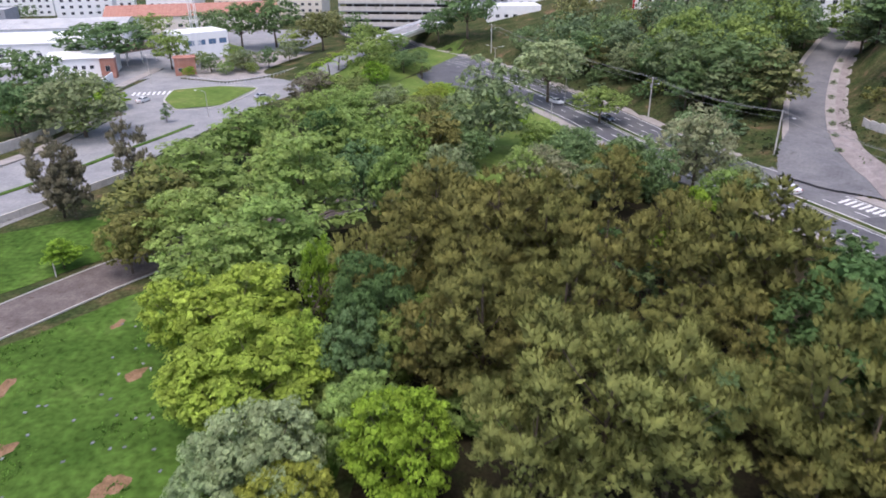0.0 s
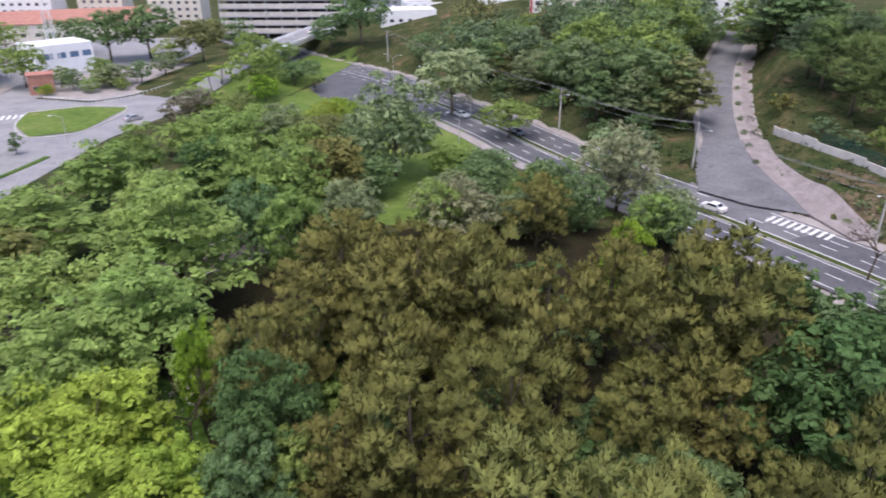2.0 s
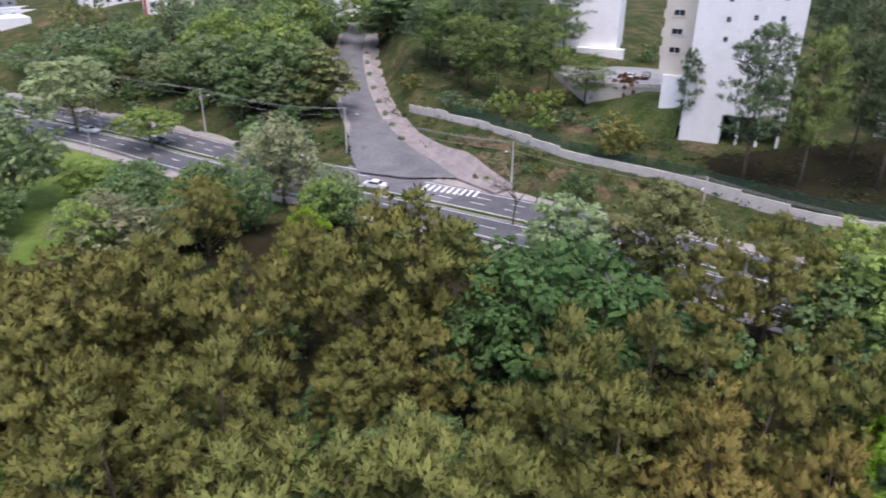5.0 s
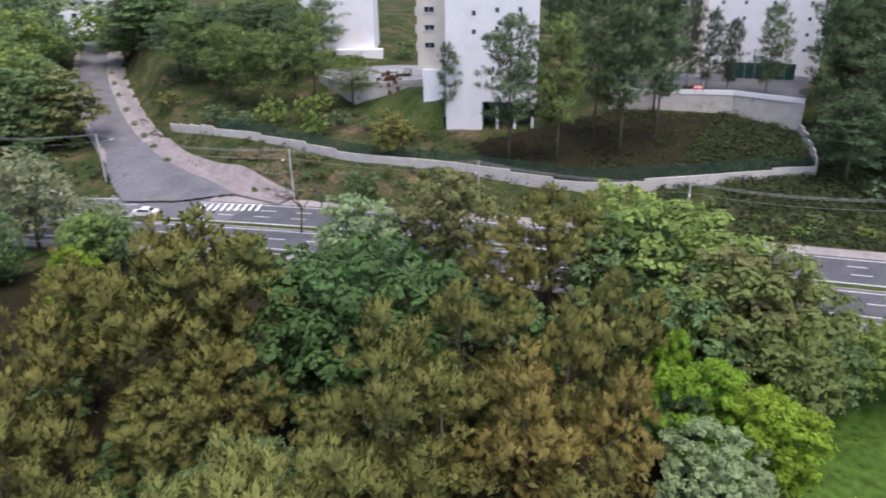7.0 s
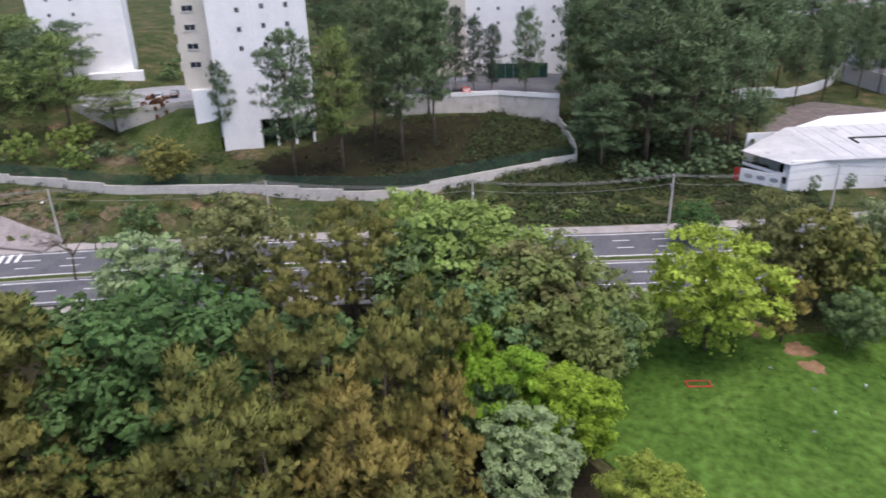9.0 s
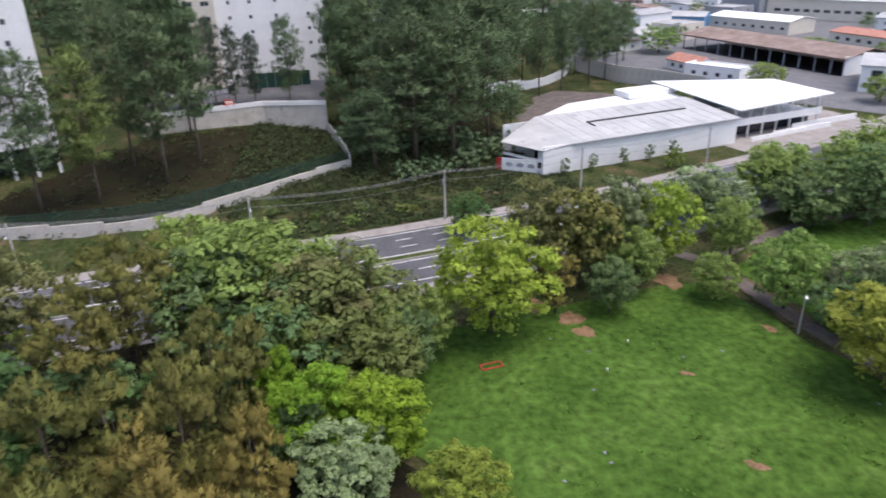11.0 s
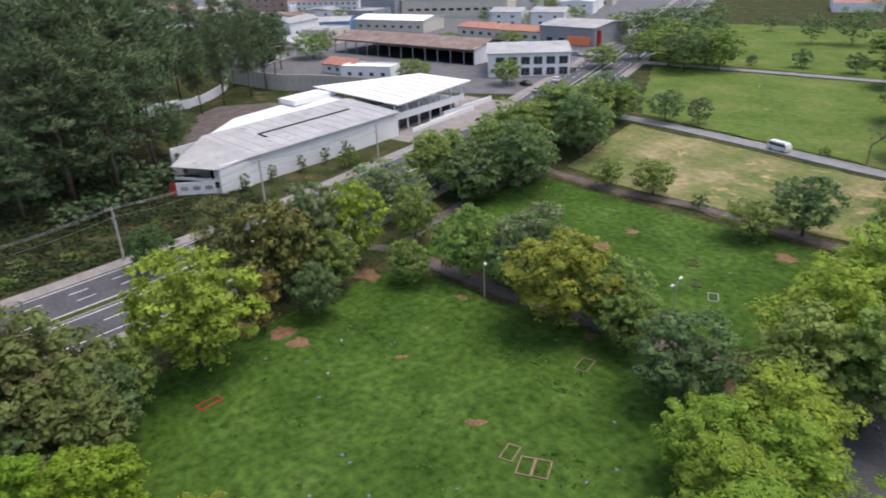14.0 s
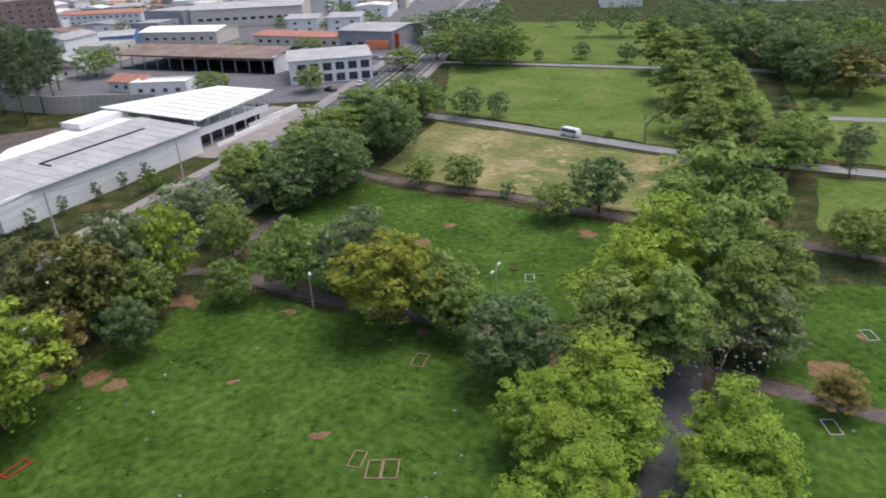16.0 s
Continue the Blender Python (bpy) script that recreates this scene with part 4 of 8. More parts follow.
structure("road_slip", sheet([(-15, 247), (-11, 235), (-5.5, 213), (3, 205), (10, 199), (18, 193), (23, 186), (22, 202), (14, 222), (6, 238), (-4, 254)], 0.06, 3, 0.2, 34), ASPHALT, "dark asphalt slip lane beside the avenue", "road")
structure("lawn_mound", ribbon(RAMP_ROAD, -26, -5, 0.10, 0.0, 12, 36, True, 8), GRASS_FAR, "bright mown grass mound beside the ramp", "lawn", True)
structure("road_ramp", ribbon(RAMP_ROAD, -4.4, 4.4, 0.12, 0.0, 2, 34, True, 2), ASPHALT_OLD, "grey asphalt ramp rising to the viaduct", "road")
structure("west_boundary_wall", join(*[moved(box(-0.1, 0.1, 0, 4.2, 0, 1.3, 0.03), pose(-60.5 - k * 1.9, 126 - k * 3.8, 0, 0, 0, 153)) for k in range(14)]), CONCRETE, "low pale boundary wall along the western road", "wall")

# paths of the park
def lane(name, pts, w, label, mat=PATH_STONE, edge=True, lift=0.07):
    line = spline(pts, 6)
    ob = structure(name, ribbon(line, -w / 2, w / 2, lift, 0.0, follow=False), mat, label, "path")
    if edge:
        structure(name + "_kerb", join(ribbon(line, -w / 2 - 0.2, -w / 2, 0.16, 0.2, follow=False), ribbon(line, w / 2, w / 2 + 0.2, 0.16, 0.2, follow=False)), KERB, "pale concrete edging of the path", "kerb")
    return ob


for k, pts in enumerate(([(90, -20), (86, -24), (79, -26), (65, -29.5), (51, -34.5), (36, -40), (15, -46)], [(100, -66), (85, -68), (71, -73), (52, -75.5), (24, -82)])):
    line = spline(pts, 6)
    wob = [0.5 + 0.9 * noise.noise(Vector((p[0] * 0.35, p[1] * 0.35, k))) for p in line]
    rim = [(p[0] - 0.4 - 0.35 * w_, p[1] - 1.6 - w_) for p, w_ in zip(line, wob)] + [(p[0] + 0.4 + 0.35 * w_, p[1] + 1.5 + w_) for p, w_ in zip(reversed(line), wob)]
    structure("path_verge_%d" % (k + 1), sheet(rim, 0.058, 1.0, 0.3, k), EARTH, "trodden brown earth along the park path", "path")
lane("path_1", [(92, -18), (86, -24), (79, -26), (65, -29.5), (51, -34.5), (36, -40), (15, -46), (-20, -52)], 2.3, "worn park path of patched asphalt", PATH_STONE, False)
lane("path_2", [(88, -27), (96, -41), (100.5, -54), (101, -64)], 1.9, "worn park path of patched asphalt", PATH_STONE, False)
lane("path_3", [(106, -66), (100, -66), (85, -68), (71, -73), (52, -75.5), (24, -82), (-30, -88)], 2.0, "worn park path of patched asphalt", PATH_STONE, False)
lane("path_4", [(126, -106), (105, -109), (85, -110.5), (62, -112), (37, -117), (0, -127)], 3.6, "grey asphalt path across the burial lawns", ASPHALT_OLD)
lane("path_5", [(180, -163), (141, -178), (109, -189.5), (80, -200.5), (46, -209.5), (0, -222)], 3.6, "grey asphalt path across the burial lawns", ASPHALT_OLD)
lane("path_6", [(48, -153), (34, -159), (0, -172)], 3.0, "grey asphalt path across the burial lawns", ASPHALT_OLD)
lane("path_shaded", [(8, 2), (14, -18), (21, -33), (27, -47), (60, -120), (95, -195), (150, -315)], 5.0, "dark asphalt lane under the trees", ASPHALT, False, 0.09)
lane("path_north", [(-62, 60), (-54, 73), (-43.5, 88.5), (-34, 99), (-10, 118)], 8.2, "broad dusty path with white kerbs", PATH_STONE)


# ---- buildings ----
frame_store = {}


def window_meshes(w, h, mat, pane):
    key = (round(w, 2), round(h, 2), mat.name, pane.name)
    if key not in frame_store:
        b = 0.07
        ring = join(box(0, w, -0.05, 0.02, 0, b), box(0, w, -0.05, 0.02, h - b, h), box(0, b, -0.048, 0.018, b, h - b), box(w - b, w, -0.048, 0.018, b, h - b), box(w / 2 - 0.03, w / 2 + 0.03, -0.045, 0.015, b, h - b))
        frame_store[key] = mesh_of("window frame", *ring, mat), mesh_of("window pane", *box(b, w - b, -0.02, 0.01, b, h - b), pane)
    return frame_store[key]


def windows(parent, cols, w, h, at, frame_mat=None, pane=None):
    """Windows (frame with its pane) on the front (side "f"), right, left or back of a block: at lists (side, along, sill)."""
    fm, pm = window_meshes(w, h, frame_mat or STEEL, pane or PANE)
    W, D = cols
    for side, u, z in at:
        m = {"f": pose(u, -0.003, z), "r": pose(W + 0.003, u, z, 0, 0, 90), "l": pose(-0.003, D - u, z, 0, 0, -90), "b": pose(W - u, D + 0.003, z, 0, 0, 180)}[side]
        fr = part("window", fm, parent)
        fr.matrix_local = m
        part("pane", pm, fr)


def roof_gable(w, d, h, rise, over=0.4, along_x=True, ribs=1.0):
    """A sheeted gable roof: one folded skin with raised ribs and turned-down edges."""
    if not along_x:
        v, f = roof_gable(d, w, h, rise, over, True, ribs)
        return [(w - b, a, c) for a, b, c in v], f
    n = max(2, int((w + 2 * over) / ribs))
    pitch = (w + 2 * over) / n
    xs, up = [], []
    for k in range(n):
        x = -over + k * pitch
        xs += [x, x + pitch * 0.70, x + pitch * 0.78, x + pitch * 0.92]
        up += [0, 0, 0.09, 0.09]
    xs.append(w + over)
    up.append(0)
    low = h - rise * over / (d / 2)
    rows = [(-over, low - 0.12, 0), (-over, low + 0.12, 1), (d / 2, h + rise + 0.12, 1), (d + over, low + 0.12, 1), (d + over, low - 0.12, 0)]
    v = [(x, y, z + u * on) for y, z, on in rows for x, u in zip(xs, up)]
    m = len(xs)
    f = [(r * m + k, r * m + k + 1, (r + 1) * m + k + 1, (r + 1) * m + k) for r in range(4) for k in range(m - 1)]
    f += [(m, 3 * m, 4 * m), (m, 2 * m, 3 * m)]
    return v, f


def building(name, x, y, z, rot, w, d, h, wall, roof, style="flat", rise=1.5, label="", wins=(), win=(1.2, 1.2), pane=None, category="building", group=""):
    """A block with its front from (x, y) along rot, running back from it."""
    top = empty(name, pose(x, y, z, 0, 0, rot), label, category, group)
    part("wall", (*box(0, w, 0, d, -1.5, h, 0.02), wall), top)
    if style == "flat":
        t = 0.25
        part("roof", (*box(t, w - t, t, d - t, h - 0.02, h + 0.06), roof), top)
        part("parapet", (*join(box(0, w, 0, t, h, h + 0.5), box(0, w, d - t, d, h, h + 0.5), box(0, t, t, d - t, h, h + 0.5), box(w - t, w, t, d - t, h, h + 0.5)), wall), top)
    elif style == "slab":
        part("roof", (*join(box(-0.3, w + 0.3, -0.3, d + 0.3, h, h + 0.2), *[box(-0.3, w + 0.3, k - 0.04, k + 0.04, h + 0.2, h + 0.26) for k in np.arange(0.5, d, 1.2)]), roof), top)
    else:
        part("roof", (*roof_gable(w, d, h, rise, 0.5, style == "gable", 1.1 if w < 40 else 1.6), roof), top)
        if style == "gable":
            ends = [([(0, 0, h), (0, d, h), (0, d / 2, h + rise), (0.2, 0, h), (0.2, d, h), (0.2, d / 2, h + rise)], [(0, 2, 1), (3, 4, 5), (0, 3, 5, 2), (1, 2, 5, 4)])]
            ends.append(moved(ends[0], pose(w - 0.2, 0, 0)))
        else:
            ends = [([(0, 0, h), (w, 0, h), (w / 2, 0, h + rise), (0, 0.2, h), (w, 0.2, h), (w / 2, 0.2, h + rise)], [(0, 1, 2), (3, 5, 4), (0, 2, 5, 3), (1, 4, 5, 2)])]
            ends.append(moved(ends[0], pose(0, d - 0.2, 0)))
        for e in ends:
            part("gable", (*e, wall), top)
    if wins:
        windows(top, (w, d), win[0], win[1], wins, None, pane)
    return top


def grid(side, x0, x1, n, z0, step, rows):
    return [(side, x0 + (x1 - x0) * (k + 0.5) / n - 0.5, z0 + r * step) for r in range(rows) for k in range(n)]


# ---- apartment estate on the hill ----
t1 = empty("apartment_tower", pose(112.5, 92.0, 0, 0, 0, -63.8), "tall white rendered apartment tower on the slope", "apartment block", "towers of the estate")
part("wall", (*join(box(0, 17.4, 0, 13, 11.7, 52, 0.03), box(0, 7.05, 0, 12.6, 3, 11.7, 0.0)), WHITE), t1)
# solid black block paints in the shade of the open storey
part("undercroft", (*box(7.05, 17.0, 4.0, 12.6, 5, 11.7), BLACK), t1, "black block painted as shade of the open storey")
for u in (10.2, 13.6, 17.0):
    part("column", (*box(u - 0.5, u, 0.3, 0.9, 5, 11.7, 0.02), WHITE), t1)
part("rib", (*join(*[box(u, u + 0.35, -0.12, -0.002, 11.7, 52, 0.01) for u in (7.05, 8.0, 11.2)]), WHITE), t1, "shallow upright ribs on the facade")
part("roof", (*join(box(0.3, 17.1, 0.3, 12.7, 52, 52.1), box(5, 11, 4, 10, 52.1, 55)), ROOF_SHEET), t1)
part("wing", (*join(box(-5.9, -0.01, 4.0, 14.0, 17.2, 51, 0.03), *[box(-6.35, -5.9, 4.6, 6.6, z, z + 1.5, 0.05) for z in np.arange(20.6, 50, 3.3)]), CREAM), t1, "cream side wing with small bays")
part("plinth", (*box(-4.9, -0.01, 3.4, 13.0, 8, 17.2, 0.02), WHITE), t1, "white plinth below the side wing")
fm, pm = window_meshes(0.75, 0.9, STEEL, PANE)
for r in range(9):
    for u, z in ((5.0, 27.6), (9.3, 28.1), (13.5, 28.2)):
        fr = part("window", fm, t1)
        fr.matrix_local = pose(u, -0.003, z + 3.3 * (r - 1))
        part("pane", pm, fr)
fm, pm = window_meshes(2.0, 1.1, PAINT, PANE)
for r in range(9):
    fr = part("window", fm, t1)
    fr.matrix_local = pose(-4.5, 3.995, 21.2 + 3.3 * r)
    part("pane", pm, fr)
    part("sill", (*box(-4.7, -2.3, 3.84, 3.99, 21.05 + 3.3 * r, 21.18 + 3.3 * r), CONCRETE), t1)
t2 = building("apartment_tower", 135.0, 152.5, 13.0, -56, 20, 15, 40, WHITE, ROOF_SHEET, "flat", 0, "tall white apartment tower behind pines", grid("f", 2, 12, 2, 8, 3.3, 9), (0.7, 0.8), category="apartment block", group="towers of the estate")
part("base_block", (*box(10, 22, -2.2, -0.01, -1, 1.6, 0.03), WHITE), t2, "low white block at the foot")
t3 = building("apartment_tower", 166.2, 65, 11.4, -72, 31.5, 15, 44, WHITE, ROOF_SHEET, "flat", 0, "tall white apartment tower behind the retaining wall", [("f", u, 5 + 3.3 * r) for r in range(11) for u in (9.5, 14.2, 20.0, 27.5)], (0.7, 0.8), category="apartment block", group="towers of the estate")
part("wing", (*box(-0.6, 6.6, -1.6, 4.0, -1, 43.5, 0.03), CREAM), t3, "cream projecting bay with wide windows")
fm, pm = window_meshes(1.9, 1.1, PAINT, PANE)
for r in range(11):
    for u in (0.2, 3.7):
        fr = part("window", fm, t3)
        fr.matrix_local = pose(u, -1.603, 5 + 3.3 * r)
        part("pane", pm, fr)
building("apartment_tower", 297, 34, 11, -118, 30, 16, 40, WHITE, ROOF_SHEET, "flat", 0, "distant apartment tower with dark balconies", grid("f", 2, 28, 6, 3, 2.9, 11), (2.2, 1.6), category="apartment block", group="towers of the estate")

# ---- showroom shed by the avenue ----
shed = empty("showroom_shed", pose(127, -9, 0, 0, 0, -70), "long white showroom shed with grey sheet roof", "warehouse")
# own space: x along the avenue, y away from it
part("wall", (*join(box(0, 48.3, 0, 0.3, -0.5, 5.6, 0.02), box(0.3, 48.3, 16.7, 17, -0.5, 6.2), box(48.0, 48.3, 0.3, 16.7, -0.5, 5.6), box(3.2, 3.5, 9.0, 16.7, -0.5, 5.0)), WHITE), shed)
part("front_wall", (*moved(box(0, 9.8, 0, 0.25, 2.6, 3.1), pose(0, 0, 0, 0, 0, 113)), WHITE), shed)
part("lower_front_wall", (*moved(box(0, 9.8, 0, 0.25, -0.5, 1.4), pose(0, 0, 0, 0, 0, 113)), WHITE), shed)
part("parapet", (*join(box(-0.3, 6.5, -0.35, -0.02, -0.5, 5.0, 0.02), box(-0.3, 0.0, -0.02, 1.6, -0.5, 5.0)), WHITE), shed, "taller white corner panel")
EAVE, RIDGE = 5.55, 6.9
roofv = [(-0.4, -0.4, 4.9), (6, -0.4, EAVE), (48.6, -0.4, EAVE), (48.6, 17, RIDGE), (8, 17, RIDGE), (-4.3, 9.4, 4.9)]
roofv += [(a, b, c + 0.15) for a, b, c in roofv]
part("roof", (roofv, [(5, 4, 3, 2, 1, 0), (6, 7, 10, 11), (7, 8, 9, 10)] + [(k, (k + 1) % 6, 6 + (k + 1) % 6, 6 + k) for k in range(6)], ROOF_SHEET), shed)
part("roof_seams", (*join(*[tube([(x, -0.4, EAVE + 0.19), (x, 17, RIDGE + 0.19)], [0.03, 0.03], 4) for x in np.arange(9, 48, 3.0)]), ROOF_SHEET), shed)
part("skylight_slot", (*join(moved(box(0, 26, 0, 0.45, 0, 0.22), pose(16, 9.2, EAVE + 0.86, 4.4, 0, 0)), moved(box(0, 0.4, -2.5, 0.0, 0, 0.22), pose(16, 9.2, EAVE + 0.86, 4.4, 0, 0))), BLACK), shed, "long dark slot in the roof")
bk = [(9, 17.2, 5.2), (50, 17.2, 6.0), (52, 29, 6.4), (24, 29, 5.6), (9, 21, 4.8)]
bk += [(a, b, c + 0.15) for a, b, c in bk]
part("rear_roof", (bk, [(4, 3, 2, 1, 0), (5, 6, 7, 8, 9)] + [(k, (k + 1) % 5, 5 + (k + 1) % 5, 5 + k) for k in range(5)], ROOF_WHITE), shed, "paler lean-to roof at the back")
part("rear_wall", (*join(box(24, 52, 28.7, 29, -0.5, 5.6), box(38, 52, 24, 30, 6.3, 7.6, 0.03)), WHITE), shed)
part("gutter", (*join(box(6, 48.6, -0.62, -0.4, EAVE - 0.1, EAVE + 0.1)), GREY_WALL), shed)
# black strip set between the walls imitates eave shade
part("dark_opening", (*moved(box(0.3, 9.4, 0.12, 0.2, 1.4, 2.6), pose(0, 0, 0, 0, 0, 113)), BLACK), shed, "black strip painted as shade under the front eave")
for k in range(4):
    part("mullion", (*moved(box(1.8 + 2 * k, 2.0 + 2 * k, -0.02, 0.1, 1.4, 2.6), pose(0, 0, 0, 0, 0, 113)), WHITE), shed)

hall = empty("white_canopy_hall", pose(127, -9, 0, 0, 0, -70), "open white canopy hall with sloping sheet roof", "pavilion")
cv = [(49.5, 0.8, 6.7), (78, 1.2, 7.5), (76, 17, 8.3), (50, 31, 8.0)]
cv += [(a, b, c + 0.25) for a, b, c in cv]
part("roof", (cv, [(3, 2, 1, 0), (4, 5, 6, 7), (0, 1, 5, 4), (1, 2, 6, 5), (2, 3, 7, 6), (3, 0, 4, 7)], ROOF_WHITE), hall)
part("roof_seams", (*join(*[tube([(x, 1.0, 6.98 + 0.028 * (x - 49.5)), (x - 0.1, 20 - (x - 50) * 0.2, 8.2 + 0.01 * (x - 50))], [0.06, 0.06], 4) for x in np.arange(52, 77, 3.2)]), ROOF_SHEET), hall)
part("gallery_floor", (*box(49.5, 76, 2.4, 16, 3.2, 3.6, 0.02), WHITE), hall)
part("gallery_parapet", (*box(49.5, 76, 2.0, 2.3, 3.0, 4.6, 0.02), WHITE), hall)
part("back_wall", (*box(50, 76, 15.6, 15.9, -0.5, 7.2), GREY_WALL), hall)
for k in range(7):
    part("column", (*box(50.2 + 4.2 * k, 50.5 + 4.2 * k, 2.6, 2.9, -0.5, 6.9), WHITE), hall)
for k in range(12):
    part("truss", (*tube([(50.5 + 2.2 * k, 2.0, 4.7), (51.6 + 2.2 * k, 2.0, 6.7), (52.7 + 2.2 * k, 2.0, 4.7)], [0.06, 0.06, 0.06], 4), STEEL), hall)
part("glazing", (*box(50.6, 75.6, 5.0, 5.1, 0.1, 3.1), PANE), hall, "dark shopfront glazing")
structure("forecourt", sheet([(131, -56), (152, -96), (170, -90), (150, -48)], 0.09, 3), PAVING, "pale concrete forecourt beside the hall", "pavement")
ramp_walls = tagged(new("ramp_wall"), "low white walls of the ramp beside the hall", "wall")
for (x0, y0), (x1, y1), h in (((147.7, -65), (154, -82), 1.1), ((152.7, -72), (160.4, -92), 1.3), ((144.3, -58.4), (151, -74.5), 0.9)):
    part("panel", (*box(0, math.hypot(x1 - x0, y1 - y0), -0.15, 0.15, -0.2, h, 0.02), WHITE), ramp_walls).matrix_world = pose(x0, y0, 0.09, 0, 0, math.degrees(math.atan2(y1 - y0, x1 - x0)))
structure("shed_verge", sheet([(114, 2), (121.5, -18), (134, -47), (143, -54), (127, -9), (122, -2)], 0.07, 3, 0.2, 21), SCRUB, "weedy planted verge under the shed wall", "verge")
structure("rear_yard", sheet([(150, -4), (190, -14), (206, -28), (190, -60), (178, -50), (165, -20)], 0.06, 3, 0.5, 22), PATH_STONE, "bare stony yard behind the shed", "yard")

# ---- streets to the south east ----
def open_hall(x, y, rot, w, d, h, roof, rise, label):
    top = empty("open_hall", pose(x, y, 0, 0, 0, rot), label, "warehouse")
    part("roof", (*roof_gable(w, d, h, rise, 0.6, True, 1.6), roof), top)
    part("back_wall", (*box(0, w, d - 0.3, d, -0.5, h), CREAM), top)
    part("side_wall", (*box(w - 0.3, w, 0, d - 0.3, -0.5, h + 0.6), WHITE), top)
    # floor coloured black for the shade under the hall roof
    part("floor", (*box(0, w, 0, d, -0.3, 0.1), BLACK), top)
    part("fascia", (*box(0, w, -0.3, -0.1, h - 0.6, h, 0.02), RUST_ROOF), top)
    for k in range(int(w / 6) + 1):
        part("column", (*box(k * 6, k * 6 + 0.3, 0, 0.3, -0.3, h), GREY_WALL), top)
    return top


open_hall(277.2, -94.5, -159.5, 71, 22, 5.4, RUST_ROOF, 2.2, "long open-sided hall with a rusty sheet roof")
building("commercial_showroom", 189.1, -110.4, 0, -124.8, 26, 24, 7.4, WHITE, ROOF_SHEET, "gable", 1.4, "pale showroom with grey roof and dark shopfront", grid("f", 1, 25, 6, 0.4, 3.4, 2) + grid("r", 1, 23, 6, 0.4, 3.4, 2), (2.8, 2.4), category="shop")
building("warehouse", 237.9, -169.2, 0, -163.6, 26, 26, 7.0, GREY_WALL, ROOF_SHEET, "gable", 1.2, "dark grey warehouse with a pale roof", grid("f", 1, 25, 4, 0.3, 3, 1), (3, 2.4))
building("warehouse", 369.2, -173.7, 0, -134.3, 60, 34, 9.5, CREAM, ROOF_SHEET, "gable", 2, "large beige warehouse with grey roof", grid("f", 2, 58, 12, 3.5, 3, 1), (3, 1.5))
building("warehouse", 393.9, -160, 0, -160, 27, 30, 9.5, GREY_WALL, ROOF_SHEET, "flat", 0, "grey sheet-clad warehouse annex")
building("house_row", 468, -142, 0, -139.6, 50, 14, 6.5, WHITE, TERRACOTTA, "gable", 1.5, "white two-storey houses with clay roofs", grid("f", 1, 49, 12, 1, 3, 2), (1.4, 1.2), category="house")
building("workshop", 339.7, -101.5, 0, -120, 25, 22, 6, BLUE, ROOF_SHEET, "gable", 1.2, "bright blue painted workshop with grey roof", grid("f", 1, 24, 5, 2.5, 3, 1), (1.6, 1.2))
building("warehouse", 336.1, -129.8, 0, -150, 40, 20, 5.6, CREAM, ROOF_WHITE, "gable", 1.5, "low warehouse with pale sheet roof", grid("f", 1, 39, 8, 2, 3, 1), (1.8, 1.2))
building("house", 236, -72.7, 0, -160, 14, 9, 3.2, WHITE, TERRACOTTA, "gable", 1.6, "small house with orange clay roof", grid("f", 1, 13, 3, 1, 3, 1), (1.4, 1.2), category="house")
building("house", 221, -73, 0, -140, 18, 8, 3.7, WHITE, ROOF_WHITE, "flat", 0, "small white flat-roofed house", grid("f", 1, 17, 4, 1, 3, 1), (1.4, 1.2), category="house")
building("workshop", 281.5, -156.3, 0, -163.6, 46, 15, 4.2, CREAM, TERRACOTTA, "gable", 1.3, "long low workshop with faded red roof", grid("f", 1, 45, 9, 1.2, 3, 1), (2, 1.4))
building("apartment_block", 427, -96, 0, -100, 30, 16, 19, RUST_ROOF, ROOF_SHEET, "flat", 0, "brown brick apartment block", grid("f", 1, 29, 6, 1.4, 3, 6), (1.6, 1.3), category="apartment block")
rs = random.Random(5)
ROOFS = [TERRACOTTA, ROOF_SHEET, ROOF_SHEET, RUST_ROOF, ROOF_WHITE]
TOWN_WALLS = (WHITE, CREAM, WHITE, GREY_WALL, WHITE)


def town(x0, x1, y0, y1, step, label, group, low=(3.4, 4, 6.2, 6.6, 9), keep=lambda x, y: True, planted=0.85):
    """Blocks of low houses on a loose street grid turned with the avenue."""
    u = Vector((0.57, -0.82))
    n = Vector((0.82, 0.57))
    for i in range(int((x1 - x0) / step[0])):
        for j in range(int((y1 - y0) / step[1])):
            p = u * (x0 + i * step[0] + rs.uniform(0, 3)) + n * (y0 + j * step[1] + rs.uniform(0, 3))
            if not keep(p.x, p.y):
                continue
            ww, dd, hh = rs.uniform(0.55, 0.92) * step[0], rs.uniform(0.5, 0.85) * step[1], rs.choice(low)
            rows = max(1, int(hh / 3.1))
            building("city_house", p.x, p.y, 0, -145 + rs.choice((0, 0, 90)) + rs.uniform(-3, 3), ww, dd, hh, rs.choice(TOWN_WALLS), rs.choice(ROOFS), rs.choice(("gable", "flat", "side")), rs.uniform(0.9, 1.8), label, grid("f", 1, ww - 1, max(2, int(ww / 7)), 1.0, 2.9, min(2, rows)), (1.5, 1.2), category="house", group=group)
            if rs.random() < planted:
                q = p + u * rs.uniform(-4, 3) + n * rs.uniform(-4, 3)
                tree("broad", rs.choice(("dark", "mid", "dark")), round(q.x, 1), round(q.y, 1), rs.uniform(5, 9), rs.uniform(2.6, 4.8), "distant_trees")


